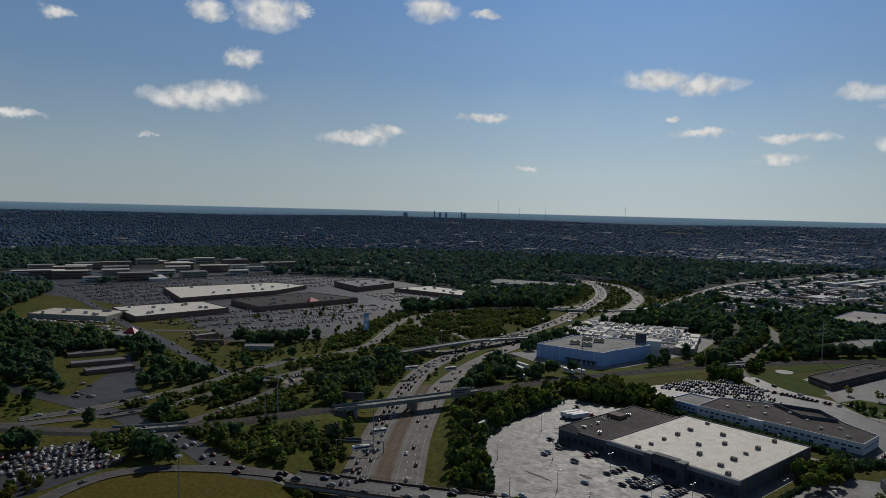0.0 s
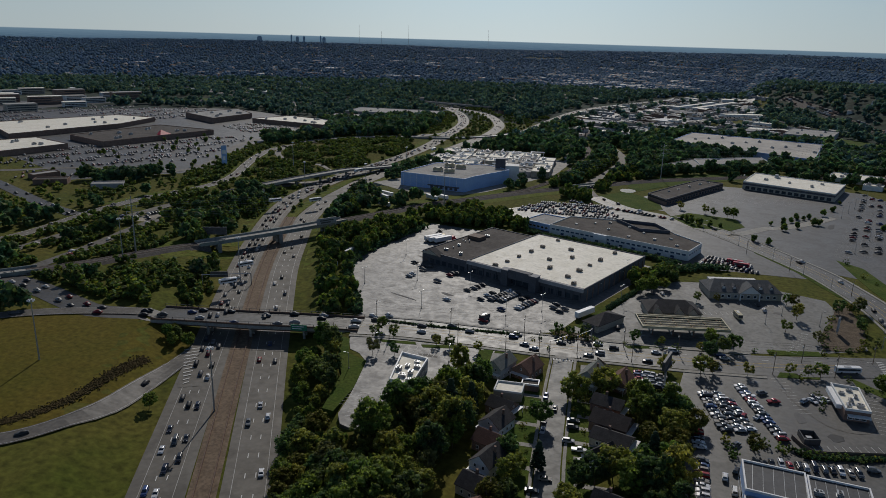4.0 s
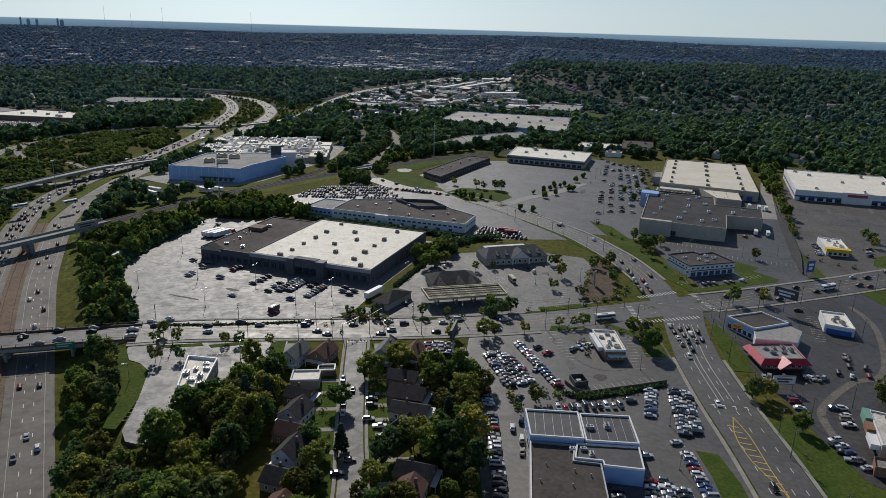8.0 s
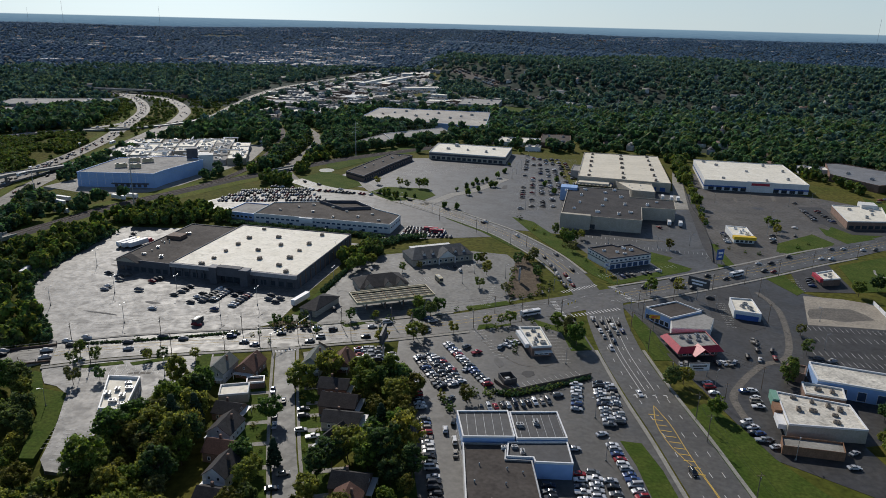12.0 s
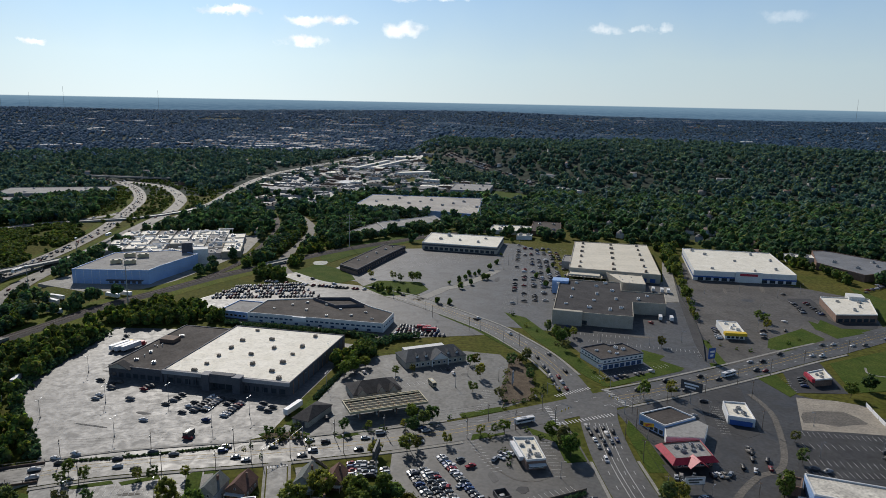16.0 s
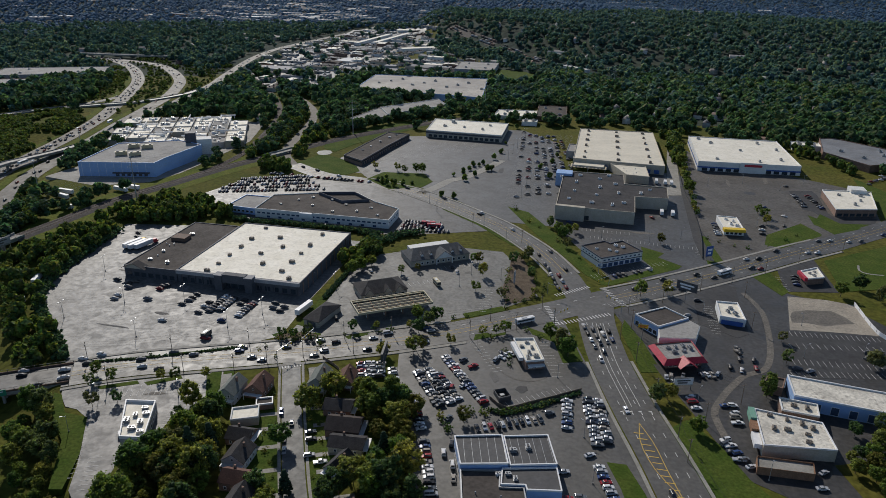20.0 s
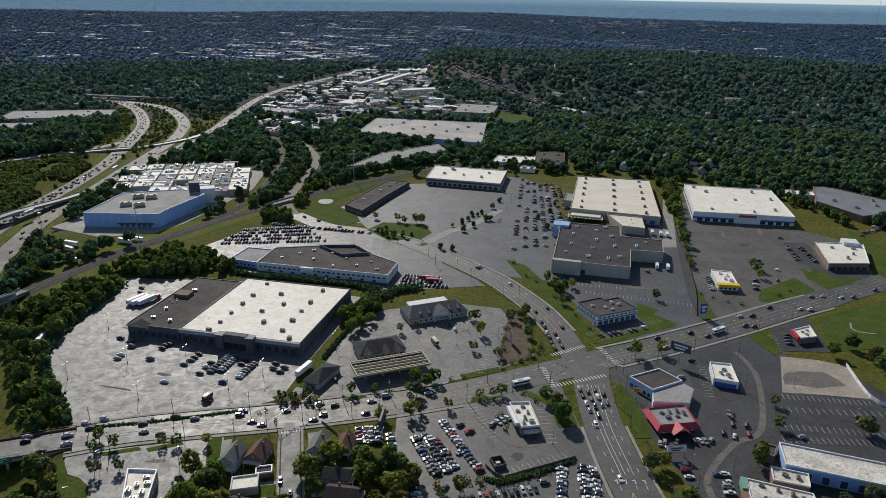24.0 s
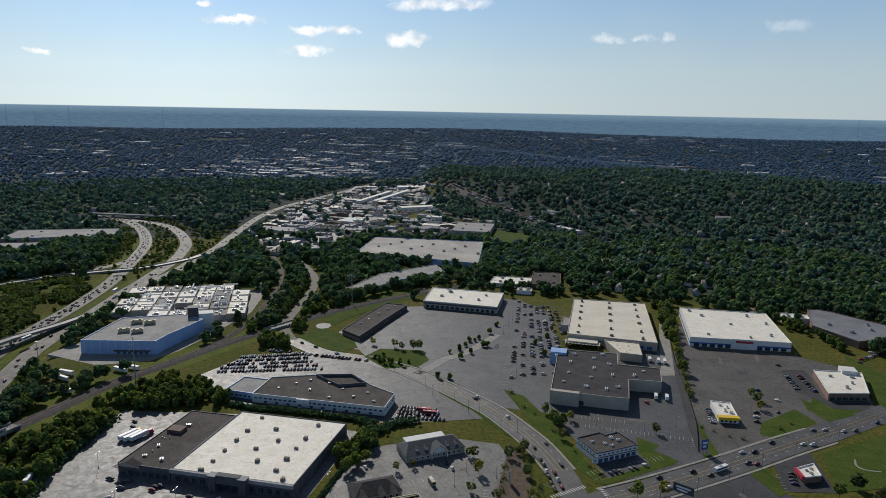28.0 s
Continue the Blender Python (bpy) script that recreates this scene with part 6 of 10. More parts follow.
block("roadside_restaurant", [(-605, 432), (-583, 450), (-575, 440), (-597, 422)], 5, "wall_brick", "roof_dark", "dark roadside restaurant beside the ramp")
block("blue_capped_diner", [(-548, 446), (-527, 462), (-518, 452), (-540, 436)], 5, "wall_grey", "roof_grey", "grey diner with a pale flat roof")
block("grey_outbuilding", [(-628, 440), (-624, 466), (-612, 462), (-616, 437)], 5, "wall_brick", "roof_grey", "brick shop with a grey roof")
for a, b in (((-622, 312), (-609, 349)), ((-585, 296), (-570, 335)), ((-552, 291), (-541, 326))):
    u = (Vector(b) - Vector(a)).normalized() * 1
    n = Vector((-u.y, u.x)) * 12
    block("storage_shed", [a, b, tuple(Vector(b) + n), tuple(Vector(a) + n)], 4, "wall_brick", "roof_slate", "long self-storage shed with a grey roof", parapet=0.3)
# -- warehouses up the valley
wh = block("long_warehouse", [(-120, 1040), (60, 972), (78, 1140), (-102, 1168)], 9, "wall_blue", "roof_two", "huge warehouse with a pale and dark patched roof", trim="wall_blue")
units(wh, [(-90 + 17 * k, 1085 - 5 * k + 25 * (k % 3)) for k in range(10)], 8.5, 1.4, -20)
block("vaulted_shed", [(-120, 802), (-112, 822), (-76, 906), (-56, 866), (-66, 850)], 6, "wall_tan", "roof_grey", "old shed with a pale curved roof")
block("vaulted_shed", [(-62, 862), (-74, 904), (0, 968), (12, 925)], 7, "wall_white", "roof_grey", "old shed with a grey vaulted roof")
for n, poly, h, wl, rf in [("grey_warehouse", [(27, 1245), (94, 1233), (111, 1330), (42, 1346)], 9, "wall_grey", "roof_grey"), ("white_workshop", [(69, 874), (119, 867), (128, 905), (78, 912)], 5, "wall_white", "roof_white"),
                           ("brown_workshop", [(121, 868), (157, 855), (170, 931), (134, 940)], 6, "wall_brick", "roof_dark"), ("tree_hidden_hall", [(241, 1006), (299, 987), (306, 1010), (248, 1030)], 6, "wall_tan", "roof_grey"),
                           ("long_depot", [(224, 1326), (256, 1269), (268, 1275), (236, 1332)], 7, "wall_white", "roof_white"), ("grey_factory", [(-690, 1098), (-532, 1145), (-552, 1215), (-706, 1180)], 8, "wall_grey", "roof_grey"),
                           ("grey_factory", [(-690, 1010), (-600, 1035), (-612, 1085), (-700, 1065)], 7, "wall_brick", "roof_grey"), ("hilltop_school", [(795, 2640), (953, 2600), (960, 2630), (802, 2672)], 12, "wall_brick", "roof_grey"),
                           ("plaza_shed", [(100, 838), (118, 836), (121, 850), (103, 852)], 5, "wall_white", "roof_white"), ("corner_office", [(393, 702), (412, 650), (462, 668), (475, 705), (436, 764), (420, 763)], 7, "wall_brick", "roof_slate"), ("white_store_shed", [(378, 735), (405, 728), (410, 745), (383, 752)], 6, "wall_white", "roof_white")]:
    zz = float(np.max(terrain(np.array([p[0] for p in poly]), np.array([p[1] for p in poly]))))
    b = block(n, poly, h, wl, rf, "flat-roofed industrial building among trees", base=zz)
    c = np.mean(np.array(poly), 0)
    for k in range(4):
        a = poly[k % len(poly)]
        roof_unit(b, c[0] + (a[0] - c[0]) * 0.5, c[1] + (a[1] - c[1]) * 0.5, zz + h - 0.6, 1.3, 30 * k)


# -- houses on the residential street


def house(x, y, w, d, h, turn, wall, roof, label, rise=3.2, porch=True, chimney=True):
    """A gabled house: walls, roof, gable ends, windows, door, porch and chimney."""
    FOOT.append(ccw([tuple((pose(x, y, 0, 0, 0, turn) @ Vector((a * w / 2, b * d / 2, 0)))[:2]) for a, b in ((-1, -1), (1, -1), (1, 1), (-1, 1))]))
    s = Solid().box(-w / 2, -d / 2, -0.3, w / 2, d / 2, h)
    for sg in (-1, 1):
        yy = sg * d / 2
        s.add([(-w / 2, yy, h), (w / 2, yy, h), (0, yy, h + rise)], [(0, 1, 2) if sg < 0 else (2, 1, 0)])
    b = put("house", s.mesh("walls", M[wall]), None, label, "house", "houses on the street")
    b.matrix_basis = pose(x, y, 0, 0, 0, turn)
    part("roof", gable_roof(w, d, h, h + rise), M[roof], b)
    for yy, rev in ((-d / 2, False), (d / 2, True)):
        p = ((-w / 2, yy), (w / 2, yy)) if not rev else ((w / 2, yy), (-w / 2, yy))
        windows(b, *p, 2, 1.1, 1.4, 1.0, 0.8)
        if h > 4.5:
            windows(b, *p, 2, 1.1, 1.4, 3.6, 0.8)
        else:
            windows(b, *p, 1, 0.9, 1.0, h + 0.3, 1)
    windows(b, (w / 2, -d / 2), (w / 2, d / 2), 3, 1.1, 1.4, 1.0)
    windows(b, (-w / 2, d / 2), (-w / 2, -d / 2), 3, 1.1, 1.4, 1.0)
    part("door", Solid().box(-0.5, -d / 2 - 0.06, 0, 0.5, -d / 2 + 0.1, 2.1), M["brown_wood"], b)
    if chimney:
        part("chimney", Solid().box(w * 0.15, d * 0.1, h, w * 0.15 + 0.8, d * 0.1 + 0.8, h + rise + 0.9), M["wall_brick"], b)
    if porch:
        part("porch", Solid().box(-w / 2, -d / 2 - 2, 2.5, w / 2, -d / 2, 2.7).box(-w / 2 + 0.1, -d / 2 - 1.9, 0, -w / 2 + 0.3, -d / 2 - 1.7, 2.5).box(w / 2 - 0.3, -d / 2 - 1.9, 0, w / 2 - 0.1, -d / 2 - 1.7, 2.5), M["trim_white"], b)
    return b


for a in [(-90, 267, 8, 13, 5, -12, "house_grey", "shingle_green", "two-storey grey house with gabled grey roof", 3.2), (-79, 271, 8.5, 12, 4, -12, "wall_brick", "shingle_brown", "brick bungalow with a brown roof", 3.4),
          (-78, 236, 8.5, 10, 3.2, 78, "wall_brick", "shingle", "low brick house with a dark roof", 2.6), (-75.5, 223, 9, 11, 4, -12, "wall_white", "shingle", "white bungalow with a dark hip roof", 3.2),
          (-72.5, 209.5, 8.5, 11, 4, 78, "wall_brick", "shingle_brown", "brown brick house behind tall trees", 2.8), (-69, 197, 8, 11, 5, -12, "wall_white", "shingle", "white frame house with a grey roof", 3.2),
          (-67.5, 184, 9, 11, 3.5, 78, "wall_tan", "shingle", "low tan house with a dark roof", 2.8), (-64, 168, 9, 11, 4, -12, "wall_brick", "shingle_brown", "brick house half hidden by trees", 3),
          (-52.3, 276, 8, 13, 5, -8, "house_grey", "shingle_green", "two-storey grey-green frame house", 3.2), (-40.5, 278, 7.5, 11, 4, -8, "wall_brick", "shingle_brown", "brick bungalow with a red-brown roof", 3.2),
          (-41, 256.5, 9, 12, 3.6, 82, "wall_brick", "shingle", "dark-roofed brick ranch house", 2.4), (-37, 242.5, 10.5, 14, 4, 82, "wall_brick", "shingle_dusk", "wide brick house with a dark gabled roof", 3.0),
          (-34.5, 231.5, 8.5, 14, 3.4, 82, "wall_tan", "shingle", "long dark-roofed house with white gable", 2.2), (-36, 218, 7, 11, 3.8, -30, "house_grey", "shingle", "narrow grey house with a dark roof", 3),
          (-26.5, 192.5, 9.5, 12, 4, 82, "wall_brick", "shingle", "brick house with a dark roof", 3), (-27, 182, 9, 11, 4, -8, "wall_white", "shingle_brown", "white house with a brown roof", 3)]:
    house(*a[:8], a[8], a[9])
block("flat_roofed_house", [(-86, 252), (-75, 254.5), (-73.5, 246), (-84.5, 243.5)], 4.4, "wall_tan", "roof_white", "boxy flat-roofed house with pale roof", "house", trim="wall_white")
block("flat_roofed_garage", [(-78, 261), (-71, 262.5), (-70, 257.5), (-77, 256)], 3.2, "wall_brick", "roof_dark", "small flat-roofed garage with a white rim", "garage", trim="trim_white")

# ------------------------------------------------------------------ bridges, rails, road furniture


def slab_along(line, width, top, thick, name, mat, parent=None, label="", category="", kind=""):
    """A thick deck along a line; top: a height or heights."""
    side = side_of(line)
    top = np.zeros(len(line)) + top
    s = Solid()
    n = len(line)
    v = []
    for k in range(n):
        a, b = line[k, :2] + side[k] * width / 2, line[k, :2] - side[k] * width / 2
        v += [(a[0], a[1], top[k]), (b[0], b[1], top[k]), (b[0], b[1], top[k] - thick), (a[0], a[1], top[k] - thick)]
    f = []
    for k in range(n - 1):
        for c in range(4):
            f.append((4 * k + c, 4 * k + (c + 1) % 4, 4 * k + 4 + (c + 1) % 4, 4 * k + 4 + c))
    f += [(0, 3, 2, 1), (4 * n - 4, 4 * n - 3, 4 * n - 2, 4 * n - 1)]
    me = s.add(v, f).mesh(name, M[mat])
    bm = bmesh.new()
    bm.from_mesh(me)
    bmesh.ops.recalc_face_normals(bm, faces=bm.faces)
    bm.to_mesh(me)
    bm.free()
    return put(name, me, parent, label, category, kind=kind)


def offset(line, d):
    return np.column_stack([line[:, :2] + side_of(line) * d])


def cut(line, keep):
    """Runs of a line where keep is true."""
    runs, now = [], []
    for p, k in zip(line, keep):
        if k:
            now.append(p)
        else:
            if len(now) > 1:
                runs.append(np.array(now))
            now = []
    if len(now) > 1:
        runs.append(np.array(now))
    return runs


def overpass():
    line = smooth_line([(-268, 248), (-246, 256), (-221, 265), (-196, 275), (-170, 284)], 5)
    deck = slab_along(line, 17.6, 0.22, 1.5, "overpass", "bridge", None, "concrete road overpass with railings across the highway", "bridge")
    slab_along(line, 16.2, 0.30, 0.07, "road_surface", "asphalt", deck)
    for d in (8.5, -8.5):
        slab_along(offset(line, d), 0.4, 1.15, 0.95, "railing", "rust", deck)
        ln = offset(line, d)
        for k in range(0, len(ln), 1):
            part("rail_post", Solid().box(ln[k][0] - 0.1, ln[k][1] - 0.1, 1.1, ln[k][0] + 0.1, ln[k][1] + 0.1, 2.2), M["dark_metal"], deck)
        slab_along(ln, 0.1, 2.25, 0.12, "top_rail", "dark_metal", deck)
    side = side_of(line)
    for s in (0.28, 0.52, 0.76):
        k = int(s * (len(line) - 1))
        for j in (-6.5, -2.2, 2.2, 6.5):
            p = line[k] + side[k] * j
            part("pier", Solid().tube((p[0], p[1], -8), (p[0], p[1], -1.2), 0.7, 0.7, 10), M["bridge"], deck)
        a, b = line[k] + side[k] * 8, line[k] - side[k] * 8
        part("pier_cap", Solid().tube((a[0], a[1], -1.6), (b[0], b[1], -1.6), 0.7, 0.7, 6), M["bridge"], deck)
    for d in (7.6, -7.6):
        slab_along(offset(line, d), 0.5, -1.28, 1.0, "girder", "rust", deck)
    sign = put("road_sign", Solid().box(-4, -0.15, 0, 4, 0.15, 3).mesh("panel", M["green_sign"]), None, "green highway sign fixed to the overpass railing", "road sign")
    sign.matrix_basis = pose(-194.5, 265.6, -1.0, 0, 0, 21)
    part("text_bar", Solid().box(-3.2, -0.22, 1.9, 2.8, -0.15, 2.3).box(-3.2, -0.22, 0.8, 1.4, -0.15, 1.2), M["trim_white"], sign)


overpass()


def railway():
    line = smooth_line(RAIL, 6)
    top = 1.3
    d_hwy = np.minimum(far_from(line[:, 0], line[:, 1], HWY_LINE[0]), far_from(line[:, 0], line[:, 1], HWY_LINE[1]))
    d_road = np.minimum(far_from(line[:, 0], line[:, 1], smooth_line(AVE_N, 20)), np.minimum(far_from(line[:, 0], line[:, 1], smooth_line(MAIN_WEST, 20)), far_from(line[:, 0], line[:, 1], smooth_line(RAMP_1, 20))))
    over = (d_hwy < 26) | (d_road < 12)
    for run in cut(line, ~over):
        side = side_of(run)
        v = []
        for k in range(len(run)):
            for o, z in ((9, 0), (4.2, top), (-4.2, top), (-9, 0)):
                p = run[k] + side[k] * o
                v.append((p[0], p[1], float(terrain(p[0], p[1])) - 0.5 if z == 0 else max(top, float(terrain(p[0], p[1])) + top)))
        f = [(4 * k + c, 4 * k + 4 + c, 4 * k + 5 + c, 4 * k + 1 + c) for k in range(len(run) - 1) for c in range(3)]
        me = mesh_of("rail_bed", v, f, M["ballast"])
        if sum(p.normal.z for p in me.polygons) < 0:
            me.flip_normals()
        put("rail_bed", me, None, "brown ballast railway bed on a low bank", "railway", kind="structure")
        if np.linalg.norm(run[0] - (-270, 500)) < 900:
            for o in (-2.9, -1.4, 1.4, 2.9):
                slab_along(offset(run, o), 0.14, top + 0.2, 0.18, "rail", "rust", None, "worn steel rail on ballast", "rail", "structure")
    wide = np.convolve(over.astype(float), np.ones(5), "same") > 0
    for run in cut(line, wide):
        b = slab_along(run, 9, top + 0.05, 0.9, "rail_bridge", "bridge", None, "steel and concrete railway bridge with deep girders", "bridge")
        for d in (4.7, -4.7):
            slab_along(offset(run, d), 0.5, top + 1.3, 2.6, "girder", "girder_steel", b)
            for k in range(0, len(run), 2):
                p = offset(run, d * 1.08)[k]
                part("stiffener", Solid().box(p[0] - 0.15, p[1] - 0.15, top - 1.2, p[0] + 0.15, p[1] + 0.15, top + 1.25), M["girder_steel"], b)
        side = side_of(run)
        for s in (0.12, 0.5, 0.88):
            k = int(s * (len(run) - 1))
            a, c = run[k] + side[k] * 5, run[k] - side[k] * 5
            for q in (a, (a + c) / 2, c):
                part("pier", Solid().box(q[0] - 0.9, q[1] - 0.9, -8.5, q[0] + 0.9, q[1] + 0.9, top - 0.8), M["bridge"], b)
    line2 = smooth_line(RAIL_2, 8)
    ribbon(line2, 7, 0.5, "ballast", "rail_bed", label="curving branch railway bed with dark ballast", category="railway", kind="structure")
    for o in (-2, -0.6, 0.8, 2.2):
        slab_along(np.column_stack([offset(line2, o)]), 0.14, terrain(line2[:, 0], line2[:, 1]) + 0.75, 0.2, "rail", "rust", None, "worn steel rail on ballast", "rail", "structure")


railway()

# flyover across the highway
fly = smooth_line([(-552, 775), (-537, 826), (-500, 880), (-450, 915), (-400, 945), (-362, 1000), (-350, 1040)], 10)
flyover = slab_along(fly, 11, 1.0, 1.4, "flyover", "bridge", None, "curved concrete flyover carrying a ramp over the highway", "bridge")
slab_along(fly, 9, 1.08, 0.06, "road_surface", "asphalt", flyover)
for d in (5.3, -5.3):
    slab_along(offset(fly, d), 0.3, 1.9, 0.9, "barrier", "bridge", flyover)
for k in range(3, len(fly) - 2, 4):
    part("pier", Solid().box(fly[k][0] - 1, fly[k][1] - 1, -8, fly[k][0] + 1, fly[k][1] + 1, -0.3), M["bridge"], flyover)

far_deck = smooth_line([(-690, 1392), (-640, 1384), (-590, 1376), (-540, 1372), (-500, 1374)], 12)
far_bridge = slab_along(far_deck, 14, 7.0, 1.6, "road_bridge", "bridge", None, "concrete road bridge over the highway's far bend", "bridge")
for d in (6.8, -6.8):
    slab_along(offset(far_deck, d), 0.4, 8.0, 1.0, "barrier", "bridge", far_bridge)
for k in range(1, len(far_deck) - 1, 3):
    part("pier", Solid().box(far_deck[k][0] - 1, far_deck[k][1] - 4, -1, far_deck[k][0] + 1, far_deck[k][1] + 4, 5.6), M["bridge"], far_bridge)

ramp = smooth_line(RAMP_2[9:], 8)
rise = np.interp(ramp[:, 1], (479, 640, 740), (0.5, 0.9, -6.3))
ramp_bridge = slab_along(ramp, 10, rise, 1.4, "ramp_bridge", "bridge", None, "long low concrete bridge carrying the ramp over the southbound lanes", "bridge")
slab_along(ramp, 8.4, rise + 0.08, 0.06, "road_surface", "asphalt", ramp_bridge)
for d in (4.8, -4.8):
    slab_along(offset(ramp, d), 0.3, rise + 0.9, 0.9, "barrier", "bridge", ramp_bridge)
for k in range(3, len(ramp) - 2, 4):
    part("pier", Solid().box(ramp[k][0] - 0.9, ramp[k][1] - 0.9, -8, ramp[k][0] + 0.9, ramp[k][1] + 0.9, rise[k] - 1.2), M["bridge"], ramp_bridge)
low = smooth_line([(-437, 240), (-433, 255), (-430, 270), (-429, 285)], 6)
wall = slab_along(low, 9.6, 0.5, 1.2, "ramp_bridge", "bridge", None, "short concrete bridge with pale parapets beside the railway", "bridge")
for d in (4.7, -4.7):
    slab_along(offset(low, d), 0.4, 1.4, 1.0, "barrier", "concrete", wall)

# highway median, guard rails and lines
mid = smooth_line([((a[0] + b[0]) / 2, (a[1] + b[1]) / 2) for a, b in zip(HWY_L[:8], [(-10, -30), (-75, 64), (-136, 155), (-166, 199), (-198, 246), (-250, 324), (-288, 387), (-331, 466)])], 8)
ribbon(mid, 9.5, 0.28, "median", "highway_median", label="rusty gravel median between the carriageways", category="median", kind="structure")
for d in (2.6, -2.6):
    ln = offset(mid, d)
    slab_along(ln, 0.35, terrain(ln[:, 0], ln[:, 1]) + 1.0, 0.75, "guard_rail", "rust", None, "weathered steel guard rail along the median", "guard rail", "structure")


def dashes(name, line, offs, w=0.25, on=3.0, gap=9.2, lift=0.3, mat="paint_white", level=None, solid=False):
    """Painted lines along a road, one mesh."""
    fine = smooth_line(line, 1.5)
    seg = np.r_[0, np.cumsum(np.linalg.norm(np.diff(fine[:, :2], axis=0), axis=1))]
    v, f = [], []
    for o in offs:
        p = offset(fine, o)
        starts = np.arange(0, seg[-1] - on, 6.0 if solid else on + gap)
        for s in starts:
            q = [np.array([np.interp(t, seg, p[:, 0]), np.interp(t, seg, p[:, 1])]) for t in (s, s + (6.0 if solid else on))]
            u = (q[1] - q[0]) / max(np.linalg.norm(q[1] - q[0]), 1e-6)
            n = np.array([-u[1], u[0]]) * w / 2
            k = len(v)
            for c in (q[0] + n, q[0] - n, q[1] - n, q[1] + n):
                v.append((c[0], c[1], (float(level) if level is not None else 0.0)))
            f.append((k, k + 1, k + 2, k + 3))
    v = np.array(v)
    if level is None:
        v[:, 2] = terrain(v[:, 0], v[:, 1])
    v[:, 2] += lift
    me = mesh_of(name, v.tolist(), f, M[mat])
    return put(name, me, None, "worn painted lane lines on asphalt", "road marking", kind="structure")


for ln in (HWY_L[1:10], HWY_R[1:10]):
    dashes("lane_lines", ln, (1.8, -1.8), 0.3, 3.0, 9.2, 0.33)
    dashes("edge_lines", ln, (5.6, -5.6), 0.2, lift=0.33, mat="paint_faint", solid=True)
dashes("lane_lines", MAIN[3:], (5.4, -5.4), 0.22, 3.0, 9.2, 0.22)
dashes("centre_lines", MAIN[3:11], (1.8, -1.8), 0.2, lift=0.22, mat="paint_yellow", solid=True)
dashes("centre_lines", MAIN[12:], (1.8, -1.8), 0.2, lift=0.22, mat="paint_yellow", solid=True)
dashes("lane_lines", AVE_S[1:7], (6.2, 1.7, -5.6), 0.22, 3.0, 9.2, 0.28)
dashes("edge_lines", AVE_S[1:4], (3.2, -0.6, -2.6), 0.22, lift=0.28, solid=True)
dashes("centre_lines", AVE_N[2:12], (1.7, -1.7), 0.2, lift=0.25, mat="paint_yellow", solid=True)
dashes("lane_lines", AVE_N[2:12], (5, -5), 0.22, 3.0, 9.2, 0.25)
dashes("edge_lines", LOOP, (3.8, -3.8), 0.2, lift=0.62, mat="paint_faint", solid=True)
dashes("lane_lines", RAMP_1, (0,), 0.25, 3.0, 9.2, 0.36)
dashes("edge_lines", RAMP_1, (4.6, -4.6), 0.25, lift=0.36, solid=True)


def bars(name, p0, p1, n, length, w=0.12, mat="paint_white", lift=0.2, lean=0.0):
    """n painted bars across the line from p0 to p1: parking bays, zebra bars, hatching."""
    p0, p1 = np.array(p0, float), np.array(p1, float)
    u = (p1 - p0) / np.linalg.norm(p1 - p0)
    nn = np.array([-u[1], u[0]]) + u * lean
    v, f = [], []
    for k in range(n):
        c = p0 + (p1 - p0) * (k / max(n - 1, 1))
        a, b = c - nn * length / 2, c + nn * length / 2
        i = len(v)
        for q in (a - u * w / 2, a + u * w / 2, b + u * w / 2, b - u * w / 2):
            v.append((q[0], q[1], lift))
        f.append((i, i + 1, i + 2, i + 3))
    return put(name, mesh_of(name, v, f, M[mat]), None, "painted bars on the asphalt", "road marking", kind="structure")


bars("crosswalk", (70.9, 373.9), (92, 386), 14, 3.2, 0.6, lift=0.26)
bars("crosswalk", (63.2, 359), (66, 338), 12, 3.0, 0.6, lift=0.26)
bars("crosswalk", (67, 338.5), (97, 350.5), 17, 3.2, 0.6, lift=0.3)
bars("crosswalk", (101, 385), (108, 362), 12, 3.0, 0.6, lift=0.26)
bars("crosswalk", (-73, 291), (-63.5, 294), 8, 2.6, 0.6, lift=0.24)
bars("hatching", (85.5, 243), (90.5, 205), 11, 3.8, 0.5, "paint_yellow", 0.3, 0.35)
dashes("hatch_edge", [(87.5, 250), (84.6, 236), (86, 220), (91, 205), (92.5, 190)], (0,), 0.3, lift=0.3, mat="paint_yellow", solid=True)
dashes("hatch_edge", [(87.5, 250), (90, 236), (90.6, 220), (91.6, 205), (93, 190)], (0,), 0.3, lift=0.3, mat="paint_yellow", solid=True)
for x, y in ((82.5, 258), (86.5, 258), (90.5, 258), (95, 258), (92, 184), (96, 184)):
    put("turn_arrow", mesh_of("turn_arrow", [(x - 0.2, y - 2, 0.3), (x + 0.2, y - 2, 0.3), (x + 0.2, y + 0.3, 0.3), (x - 0.2, y + 0.3, 0.3), (x - 1.4, y + 0.3, 0.3), (x + 0.3, y + 0.9, 0.3), (x + 0.3, y - 0.5, 0.3)], [(0, 1, 2, 3), (4, 6, 5)], M["paint_white"]), None, "white painted turn arrow on asphalt", "road marking", kind="structure")
